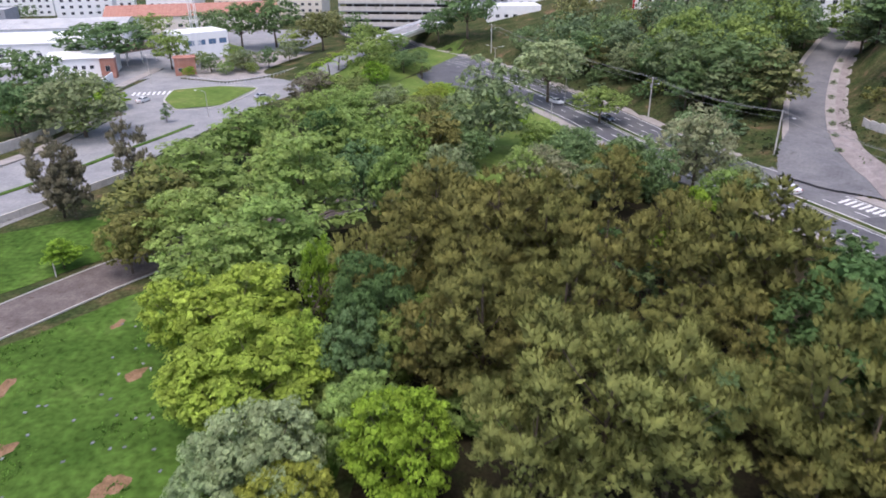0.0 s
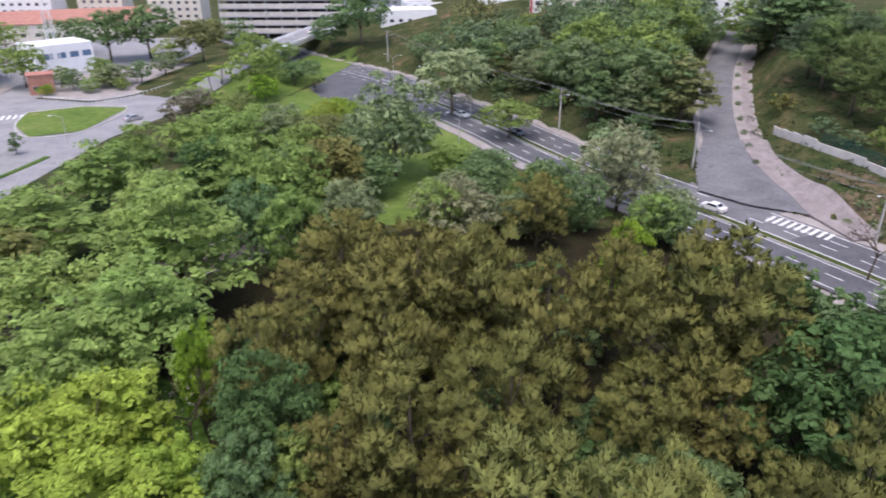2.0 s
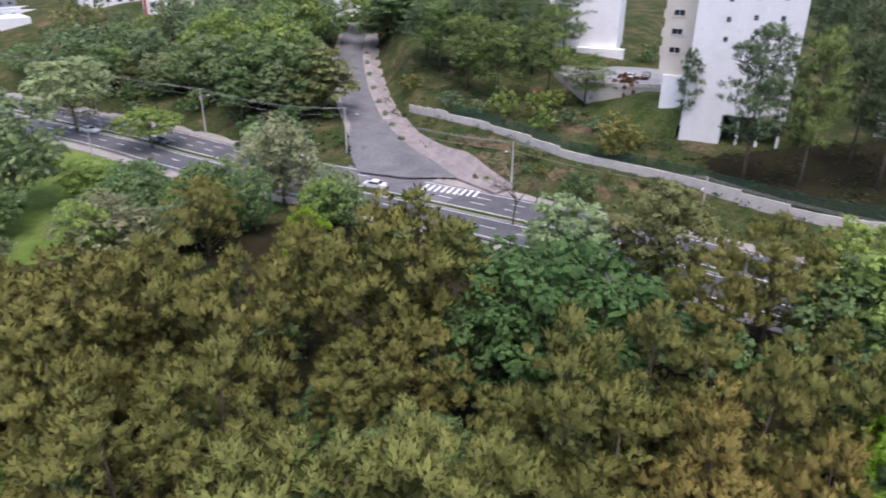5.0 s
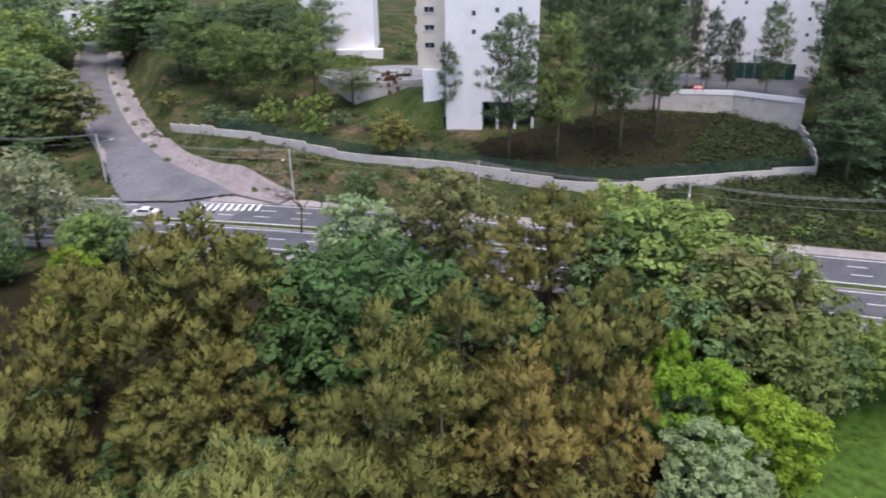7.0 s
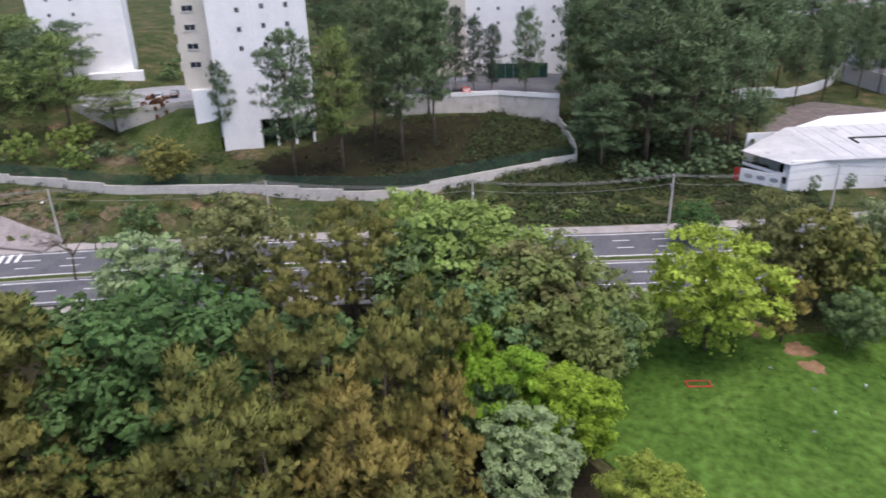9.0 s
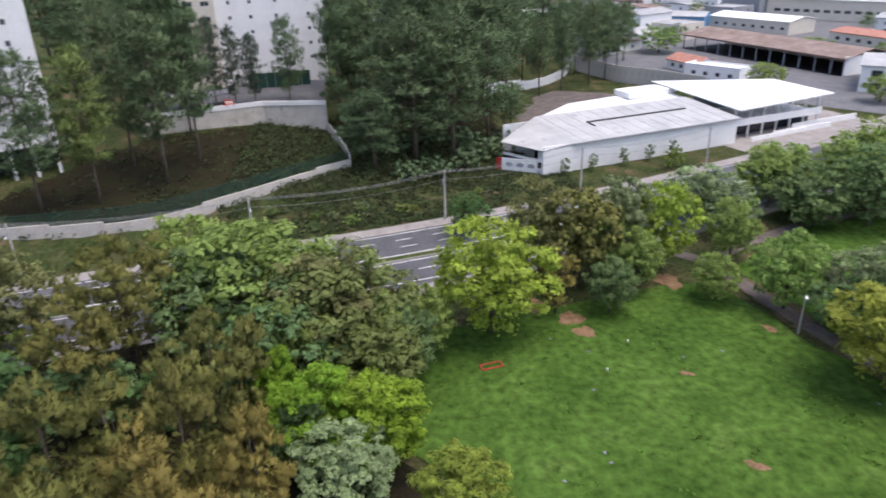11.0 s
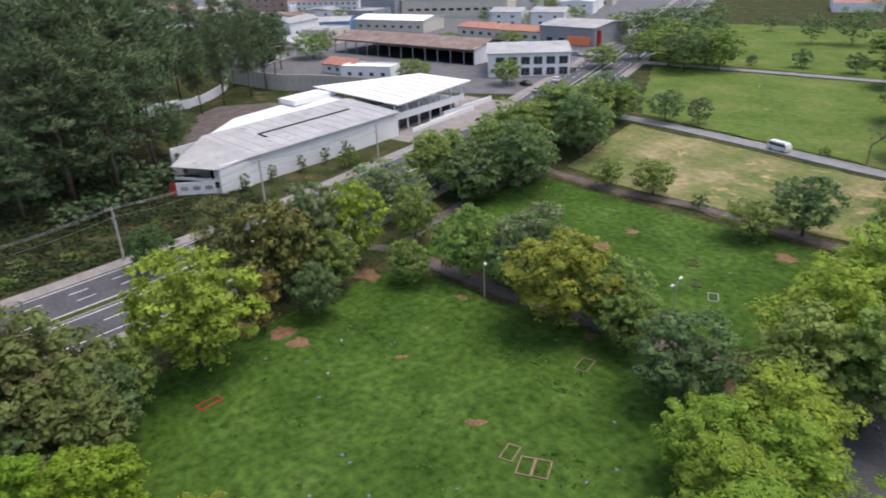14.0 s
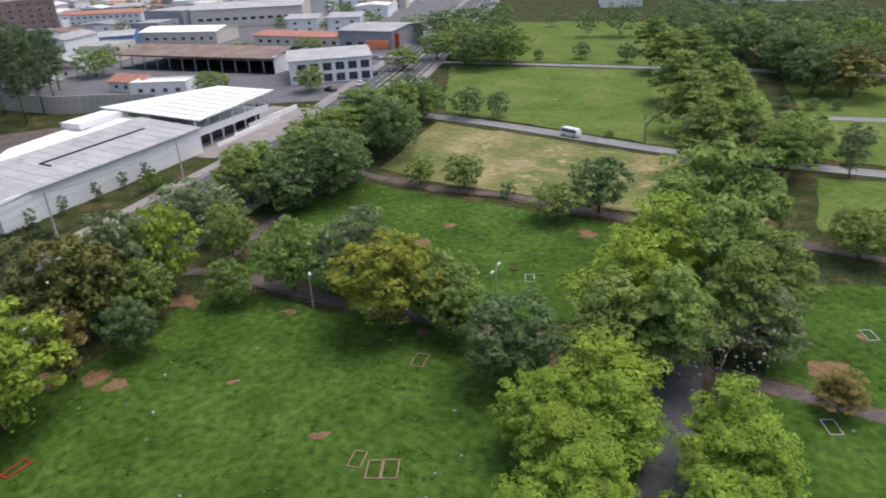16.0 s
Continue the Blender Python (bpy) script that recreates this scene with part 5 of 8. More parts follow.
def clear_of_named(x, y):
    for a, b, r in ((228, -52, 26), (250, -110, 46), (210, -118, 34), (226, -175, 26), (345, -195, 44), (385, -165, 28), (440, -155, 40), (335, -115, 26), (318, -140, 30), (229, -76, 20), (262, -162, 30), (425, -108, 24)):
        if math.hypot(x - a, y - b) < r:
            return False
    return float(along(AVENUE, x, y)[0]) > 24


town(150, 520, 118, 420, (25, 22), "low town house with small windows", "town houses of the south east", keep=lambda x, y: clear_of_named(x, y) and x > 215 and y < -40)
town(520, 700, 60, 460, (34, 30), "distant low town building with pale roof", "town houses far south east", (4, 6.4, 9, 12), keep=lambda x, y: float(along(AVENUE, x, y)[0]) > 24, planted=0.8)
town(395, 640, -260, 20, (38, 32), "distant low town building with pale roof", "town houses far south", (4, 6, 7), keep=lambda x, y: abs(float(along(AVENUE, x, y)[0])) > 30 and y < -330, planted=0.9)


# ---- buildings above the north woods ----
building("workshop", 18, 300, 6, 5, 22, 14, 7, WHITE, ROOF_WHITE, "flat", 0, "long white workshop above the woods", grid("f", 2, 20, 5, 3, 3, 1), (1.6, 1.2), category="workshop")
for k in range(4):
    building("shop", 71 + k * 11, 277 - k * 3, 15, -14, 10.6, 12, 11, (WHITE, CREAM, WHITE, WHITE)[k], ROOF_SHEET, "flat", 0, ("white shop building with red corner posts", "cream shop building above the woods", "white shop building above the woods", "white shop building above the woods")[k], grid("f", 1, 9.5, 3, 2, 3.4, 3), (1.8, 1.6), category="shop", group="shops above the woods")
building("villa", 126, 262, 15, -30, 24, 14, 8, WHITE, ROOF_WHITE, "flat", 0, "white villa at the top of the hill road", grid("f", 1.5, 22, 5, 3.6, 3, 2), (1.8, 1.3), category="house")
building("villa", 136, 292, 16, -20, 22, 16, 10, WHITE, ROOF_SHEET, "flat", 0, "white house at the top of the hill road", grid("f", 1.5, 20, 5, 3.6, 3, 3), (1.6, 1.3), category="house")
posts = tagged(new("red_frame"), "red painted frame in front of the white shop", "frame")
for a in (0.0, 5.1, 10.0):
    part("post", (*moved(box(a, a + 0.7, -0.8, -0.1, -2, 11.6, 0.03), pose(71, 277, 15, 0, 0, -14)), RED), posts)
part("beam", (*moved(box(0, 10.7, -0.85, -0.12, 11.6, 12.6, 0.03), pose(71, 277, 15, 0, 0, -14)), RED), posts)


# ---- streets to the north west ----
building("factory", -124, 222, 0, 14.8, 19, 16, 6, WHITE, ROOF_WHITE, "gable", 1.0, "white factory wing with small windows", grid("f", 2, 14, 5, 2.6, 3, 1), (1.2, 1.1), category="factory")
building("gatehouse", -107.5, 222.5, 0, 14.8, 4.2, 4, 6.3, TERRACOTTA, ROOF_WHITE, "slab", 0, "brick-red end block of the factory", [("f", 1.4, 2.2)], (1.4, 1.8), category="building")
building("factory", -175, 240, 0, 10, 52, 26, 7.5, WHITE, ROOF_WHITE, "gable", 2.0, "long white factory with pale sheet roof", grid("f", 2, 50, 12, 3, 3, 1), (1.8, 1.2), category="factory")
building("factory", -185, 275, 0, 10, 60, 30, 8, WHITE, ROOF_SHEET, "gable", 2.0, "long white factory with pale sheet roof", grid("f", 2, 58, 12, 3, 3, 1), (1.8, 1.2), category="factory")
building("school_hall", -150, 322, 0, 16.7, 76, 34, 7, CREAM, TERRACOTTA, "gable", 3.5, "broad hall with orange clay-tile roof", grid("f", 1, 45, 8, 2, 3, 1), (2, 1.4), category="hall")
building("school_block", -93, 254, 0, 40, 18, 14, 8.6, WHITE, ROOF_WHITE, "flat", 0, "white block with blue window band", grid("f", 1, 17, 4, 4.8, 3, 1), (2.8, 1.8), pane=PANE_BLUE, category="school")
building("kiosk", -85.7, 226.3, 0, 20, 6.4, 5, 5.4, TERRACOTTA, TERRACOTTA, "slab", 0, "small brick-pink gate kiosk", [("f", 1.0, 1.2), ("f", 3.6, 1.2)], (1.3, 1.2), category="kiosk")
tower = empty("water_tower", pose(-86, 251, 0), "slim white lattice mast beside the school", "tower")
for a, b in ((-1, -1), (1, -1), (1, 1), (-1, 1)):
    part("leg", (*tube([(a * 1.2, b * 1.2, 0), (a * 0.7, b * 0.7, 30)], [0.14, 0.1], 5), WHITE), tower)
for k in range(10):
    s = 1.2 - 0.05 * k
    part("brace", (*join(*[tube([(p[0] * s, p[1] * s, k * 3), (q[0] * (s - 0.05), q[1] * (s - 0.05), k * 3 + 3)], [0.05, 0.05], 4) for p, q in (((-1, -1), (1, -1)), ((1, -1), (1, 1)), ((1, 1), (-1, 1)), ((-1, 1), (-1, -1)))]), WHITE), tower)
pg = empty("pergola", pose(-112, 240, 0, 0, 0, 56.7), "brown-roofed open shelter at the gate", "shelter")
part("roof", (*roof_gable(18, 9, 4.6, 1.8, 0.4, True, 1.0), RUST_ROOF), pg)
for a in (0.2, 6, 12, 17.6):
    for b in (0.2, 8.6):
        part("post", (*box(a, a + 0.25, b, b + 0.25, -0.2, 4.8), WHITE), pg)
car_park = empty("parking_building", pose(-46, 322, 0, 0, 0, -6), "grey multi-storey parking building with open decks", "car park")
for k in range(5):
    part("deck", (*box(0, 50, 0, 24, 3.2 * k + 2.9, 3.2 * k + 3.3, 0.02), GREY_WALL), car_park)
    part("parapet", (*join(box(0, 50, -0.1, 0.2, 3.2 * k + 3.3, 3.2 * k + 5.1), box(49.8, 50, 0.2, 24, 3.2 * k + 3.3, 3.2 * k + 5.1)), CONCRETE), car_park)
# black filler block makes the deck gaps look shaded
part("core", (*box(2, 48, 6, 22, -0.3, 16), BLACK), car_park, "black block painted as shade inside the decks")
for k in range(9):
    part("column", (*box(6.1 * k, 6.1 * k + 0.5, 0.3, 0.8, -0.3, 16), GREY_WALL), car_park)
for k, (bx, by, ww, hh) in enumerate([(-190, 360, 26, 14), (-150, 372, 24, 18), (-118, 380, 20, 22), (-85, 372, 24, 16), (-230, 330, 30, 9), (-215, 300, 22, 6), (-20, 372, 30, 20), (20, 385, 30, 12), (-250, 390, 40, 16), (-200, 400, 30, 20)]):
    building("city_block", bx, by, 0, rs.uniform(-8, 20), ww, 16, hh, rs.choice((WHITE, CREAM, GREY_WALL)), ROOF_SHEET, "flat", 0, "distant pale apartment block with window rows", grid("f", 1, ww - 1, max(3, int(ww / 4)), 1.2, 3, int(hh / 3)), (1.6, 1.3), category="apartment block", group="town blocks of the north")
for bx, by, bz, ww, hh, mt in [(58, 300, 13, 30, 7, WHITE), (96, 300, 14, 26, 8, WHITE), (118, 245, 15, 18, 6, WHITE), (30, 318, 8, 22, 6, WHITE), (150, 270, 16, 30, 12, CREAM)]:
    building("city_block", bx, by, bz, rs.uniform(-20, 10), ww, 14, hh, mt, ROOF_SHEET, "flat", 0, "white building above the wooded bank", grid("f", 1, ww - 1, max(3, int(ww / 4)), 1.2, 3, max(1, int(hh / 3))), (1.6, 1.3), category="building", group="town blocks of the north")

# viaduct
VIA = spline([(-24, 258), (-12, 292), (2, 330), (30, 400)], 8)
via = empty("viaduct", pose(0, 0, 0), "concrete road viaduct crossing the avenue", "bridge")
part("deck", (*ribbon(VIA, -4.8, 4.8, 5.85, 0.9, follow=False), CONCRETE), via)
part("carriageway", (*ribbon(VIA, -4.2, 4.2, 5.9, 0.0, follow=False), ASPHALT_OLD), via)
part("parapet", (*ribbon(VIA, -4.8, -4.5, 6.8, 0.95, follow=False), WHITE), via)
part("parapet", (*ribbon(VIA, 4.5, 4.8, 6.8, 0.95, follow=False), WHITE), via)
for x, y in ((-17.5, 277), (-6, 309), (8, 345)):
    part("pier", (*box(x - 1.6, x + 1.6, y - 0.6, y + 0.6, -0.5, 5.0, 0.05), CONCRETE), via)


# ---- walls and fences of the estate ----
panel_store = {}


def panel_mesh(length, h, thick, mat):
    key = (round(length, 1), round(h, 1), thick, mat.name)
    if key not in panel_store:
        panel_store[key] = mesh_of("panel", *box(-0.005, length + 0.005, -thick / 2, thick / 2, 0, h, 0.02), mat)
    return panel_store[key]


def stepped_wall(name, pts, high, mat, label, step=3.6, thick=0.25, sink=0.6, cap=None):
    """A wall of level panels that step up and down with the ground."""
    top = tagged(new(name), label, "wall", kind="structure")
    line = spline(pts, 6)
    seg = np.hypot(*np.diff(line, axis=0).T)
    run = np.r_[0, np.cumsum(seg)]
    n = max(1, int(run[-1] / step))
    for k in range(n):
        s0, s1 = run[-1] * k / n, run[-1] * (k + 1) / n
        a = np.array([np.interp(s0, run, line[:, i]) for i in (0, 1)])
        b = np.array([np.interp(s1, run, line[:, i]) for i in (0, 1)])
        z = round(float(land((a[0] + b[0]) / 2, (a[1] + b[1]) / 2)) / 0.4) * 0.4
        ob = part("panel", panel_mesh(float(np.hypot(*(b - a))), high + sink, thick, mat), top)
        ob.matrix_world = pose(a[0], a[1], z - sink, 0, 0, math.degrees(math.atan2(*(b - a)[::-1])))
    return line


ESTATE = [(89.2, 146.5), (88.7, 141), (88.5, 132), (90.3, 124), (91.6, 110), (92.2, 99), (96.3, 82.7), (98, 70), (101, 56.4), (109.6, 45.4), (118.2, 36.2), (125, 27.5)]
wall_line = stepped_wall("wall_estate", ESTATE, 1.5, CONCRETE, "stepped pale rendered wall along the bank")
stepped_wall("wall_estate_end", [(125, 27.5), (131, 28.5), (138, 31), (143.4, 33.2)], 2.0, CONCRETE, "stepped wall climbing the slope", 3.0)


def wire_fence(name, pts, high, mat, label, step=2.6, shift=0.0):
    top = tagged(new(name), label, "fence")
    line = spline(pts, 6)
    seg = np.hypot(*np.diff(line, axis=0).T)
    run = np.r_[0, np.cumsum(seg)]
    n = int(run[-1] / step)
    P = [np.array([np.interp(run[-1] * k / n, run, line[:, i]) for i in (0, 1)]) for k in range(n + 1)]
    Z = [float(land(*p)) + shift for p in P]
    post = mesh_of("post", *tube([(0, 0, -0.5), (0, 0, high + 0.05)], [0.05, 0.05], 5), mat)
    for k in range(n + 1):
        part("post", post, top).matrix_world = pose(P[k][0], P[k][1], Z[k])
    for k in range(n):
        bars = []
        for u in np.linspace(0.03, 0.97, 18):
            q = P[k] * (1 - u) + P[k + 1] * u
            z = Z[k] * (1 - u) + Z[k + 1] * u
            bars.append(tube([(*q, z + 0.05), (*q, z + high)], [0.034, 0.034], 3))
        for h in np.linspace(0.1, high, 6):
            bars.append(tube([(*P[k], Z[k] + h), (*P[k + 1], Z[k + 1] + h)], [0.025, 0.025], 3))
        part("mesh", (*join(*bars), mat), top)
    return top


inside = [(x + 1.4, y + 0.5) for x, y in ESTATE[2:]]
# dark sheets added on the slope to deepen the pines' weak shade
structure("pine_shade_1", drape([(100, 74), (108, 84), (122, 76), (136, 66), (138, 60), (144, 46), (143, 35), (126, 29.5), (119, 38), (111, 47), (103, 57)], 0.1, 1.6), SHADE_LITTER, "dark sheet painted as shade under the pines", "ground", True)
structure("pine_shade_2", drape([(121, 26), (143, 31), (172, 22), (178, 4), (172, -8), (150, -4), (137, 3), (126, 12)], 0.1, 1.6), SHADE_LITTER, "dark sheet painted as shade under the pines", "ground", True)
wire_fence("fence", inside, 2.7, FENCE_GREEN, "dark green wire fence behind the stepped wall", 2.8)


def terrace(name, outline, z0, z1, mat, label, floor):
    n = len(outline)
    v = [(x, y, z0) for x, y in outline] + [(x, y, z1) for x, y in outline]
    structure(name, (v, [(k, (k + 1) % n, n + (k + 1) % n, n + k) for k in range(n)] + [tuple(range(n, 2 * n))]), mat, label, "retaining wall")
    structure(name + "_floor", sheet(outline, z1 + 0.01, 6), floor, "asphalt parking on the terrace", "pavement")


UP = [(136.5, 68), (138.5, 63), (145.6, 46), (144, 33), (172, 36), (176, 62), (160, 74)]
terrace("retaining_wall_1", UP, 3.0, 11.6, CONCRETE, "tall pale retaining wall below the parking", ASPHALT)
terrace("retaining_wall_2", [(115.7, 118), (127.4, 107.4), (150, 118), (146, 150), (124, 136)], 4.0, 11.4, CONCRETE, "pale retaining wall beside the tower", ASPHALT_OLD)
structure("terrace_parapet_1", join(*[moved(box(0, L, -0.12, 0.12, 11.58, 12.5, 0.02), pose(x, y, 0, 0, 0, r)) for x, y, L, r in ((138.5, 63.05, 18.4, -67.3), (145.55, 46.1, 13.1, -97), (136.5, 68.05, 5.4, -68.2))]), WHITE, "white parapet along the parking terrace", "parapet")
structure("terrace_parapet_2", moved(box(0, 15.8, -0.12, 0.12, 11.38, 12.3, 0.02), pose(115.7, 118, 0, 0, 0, -42.2)), CONCRETE, "parapet along the parking terrace", "parapet")
# steep grass bank beside the tower
low_edge = [(112.3, 92.6), (109.6, 96.5), (107.6, 102), (109, 110), (113.4, 116.6)]
high_edge = [(115.4, 94.0, 12.0), (114.2, 98.5, 12.0), (116, 104, 11.2), (117, 110, 9.6), (115.6, 116.9, 8.2)]
v, f = [], []
for (x0, y0), (x1, y1, z1) in zip(low_edge, high_edge):
    for k in range(5):
        u = k / 4
        v.append((x0 + (x1 - x0) * u, y0 + (y1 - y0) * u, float(land(x0, y0)) - 0.2 + (z1 - float(land(x0, y0))) * u ** 0.8))
top_row = len(v)
for x1, y1, z1 in high_edge:
    v.append((x1 + 9, y1 + 6, z1 - 0.4))
for r in range(4):
    f += [(r * 5 + k, r * 5 + k + 1, r * 5 + k + 6, r * 5 + k + 5) for k in range(4)]
    f.append((r * 5 + 4, top_row + r, top_row + r + 1, r * 5 + 9))
structure("estate_bank", (v, f), GRASS_BANK, "steep grass bank beside the tower", "ground", True)
carport = empty("carport", pose(141.5, 64, 11.6, 0, 0, -67), "dark flat carport on the parking terrace", "carport")
part("roof", (*box(0, 13, 0, 4.6, 2.4, 2.6, 0.02), GREY_WALL), carport)
for a in (0.2, 4.2, 8.4, 12.6):
    for b in (0.2, 4.2):
        part("post", (*box(a, a + 0.15, b, b + 0.15, 0, 2.4), STEEL), carport)
screen = empty("sports_screen", pose(163, 52, 11.6, 0, 0, -75), "green windbreak screen at the foot of the tower", "screen")
for k in range(7):
    part("panel", (*box(2 * k + 0.02, 2 * k + 1.98, 0, 0.05, 0.1, 3.4), FENCE_GREEN), screen)
    part("post", (*box(2 * k - 0.04, 2 * k + 0.04, -0.04, -0.002, 0, 3.6), STEEL), screen)

stepped_wall("wall_rear", [(180, -4), (190, -9.5), (205, -20), (217, -29), (228, -36), (239, -40)], 2.6, WHITE, "winding white wall behind the shed", 3.0)
stepped_wall("wall_slabs", [(240, -41), (217, -49), (208, -57), (193, -68)], 5.0, CONCRETE, "tall wall of grey concrete slabs", 2.2)
stepped_wall("wall_north_west", [(-104, 120), (-94.5, 140), (-90, 158), (-91, 180), (-101, 198)], 2.2, CONCRETE, "pale boundary wall along the western pavement", 4.0)
stepped_wall("wall_yard", [(-101, 206), (-103, 220)], 2.6, WHITE, "white factory yard wall", 4.0)

# ---- poles, cables and lamps ----
def power_pole(x, y, h, arm=True, turn=0.0, lamp=True):
    z = float(land(x, y))
    top = empty("power_pole", pose(x, y, z, 0, 0, turn), "grey concrete power pole beside the road", "utility pole", "poles along the avenue")
    part("shaft", (*tube([(0, 0, -0.5), (0, 0, h)], [0.2, 0.12], 8), POLE), top)
    if arm:
        part("crossarm", (*box(-1.1, 1.1, -0.07, 0.07, h - 0.5, h - 0.36, 0.01), BARK), top)
        part("crossarm", (*box(-0.8, 0.8, -0.06, 0.06, h - 1.5, h - 1.38, 0.01), BARK), top)
        for u in (-1.0, -0.35, 0.4, 1.0):
            part("insulator", (*tube([(u, 0, h - 0.36), (u, 0, h - 0.2), (u, 0, h - 0.12)], [0.05, 0.07, 0.03], 6), GREY_WALL), top)
        part("transformer", (*tube([(0, 0.35, h - 2.6), (0, 0.35, h - 1.8)], [0.22, 0.22], 8), STEEL), top)
    if lamp:
        part("lamp_arm", (*tube([(0, -0.1, h - 2.2), (0, -1.0, h - 1.4), (0, -2.2, h - 1.2)], [0.04, 0.035, 0.03], 5), STEEL), top)
        part("lamp_head", (*box(-0.12, 0.12, -2.75, -2.15, h - 1.26, h - 1.12, 0.03), CAR_WHITE), top)
    return Vector((x, y, z + h))


def cable(a, b, sag, spread=0.5):
    d = (b - a).normalized().cross(Vector((0, 0, 1))).normalized()
    top = tagged(new("power_cable"), "thin grey power cables sagging between poles", "cable")
    for k, (o, dz) in enumerate(((-spread, -0.15), (0.0, -0.15), (spread, -0.15), (0.1, -1.5))):
        pts = [a.lerp(b, s) + d * o + Vector((0, 0, dz - sag * 4 * s * (1 - s))) for s in np.linspace(0, 1, 13)]
        part("wire", (*tube(pts, [0.022] * 13, 4), WIRE), top)


pA = power_pole(50.1, 169.4, 10.2, True, 20)
pK = power_pole(78.6, 100.9, 9.4, False, -70)
pM = power_pole(89.2, 70.8, 9.2, False, -70)
pB = power_pole(97.7, 40.7, 8.4, False, -75)
pC = power_pole(106.3, 11.3, 8.6, True, -70, False)
pE = power_pole(115.5, -13.4, 8.8, False, -65, False)
pD = power_pole(128.4, -41.7, 8.0, False, -65, False)
pN = power_pole(17, 258, 10.0, True, 30)
pH = power_pole(66.5, 136.0, 9.0, False, 40)
pW = power_pole(-86.4, 164, 10.5, False, 60)
for a, b, s in ((pN, pA, 1.2), (pA, pH, 1.2), (pH, pK, 1.0), (pK, pM, 0.8), (pM, pB, 0.9), (pB, pC, 0.9), (pC, pE, 0.8), (pE, pD, 0.9)):
    cable(a, b, s)


def street_lamp(x, y, h, turn, arms=1, reach=2.2, label="grey steel street lamp with curved arm"):
    top = empty("street_lamp", pose(x, y, float(land(x, y)), 0, 0, turn), label, "street lamp", "street lamps")
    part("pole", (*tube([(0, 0, -0.2), (0, 0, h * 0.9)], [0.1, 0.06], 7), POLE), top)
    for k in range(arms):
        s = 1 if k == 0 else -1
        part("arm", (*tube([(0, 0, h * 0.88), (0, s * reach * 0.5, h * 0.98), (0, s * reach, h)], [0.05, 0.04, 0.035], 5), STEEL), top)
        part("lamp_head", (*box(-0.14, 0.14, min(s * reach, s * (reach + 0.6)), max(s * reach, s * (reach + 0.6)), h - 0.06, h + 0.1, 0.03), CAR_WHITE), top)
    return top


street_lamp(66.2, -26.6, 5.6, 60, 1, 1.6, "park lamp with a short arm beside the path")
street_lamp(48.2, -41.1, 5.4, 20, 2, 0.9, "park lamp with two heads beside the path")
street_lamp(-53.1, 85.2, 2.2, 0, 0, 0.1, "short white post beside the path")
street_lamp(24.5, 158, 8.5, 110, 1, 2.6)
for k, s in enumerate((118, 62, 40)):
    i = int(np.argmin(np.abs(AVENUE[:, 1] - (205 if k == 0 else 226 if k == 1 else 184))))
    street_lamp(AVENUE[i][0], AVENUE[i][1], 9.0, 60, 2, 2.4, "tall double-armed lamp on the median")
street_lamp(-89, 214, 9, 200, 1, 2.4)
street_lamp(-59, 173, 7, 120, 1, 2.0)


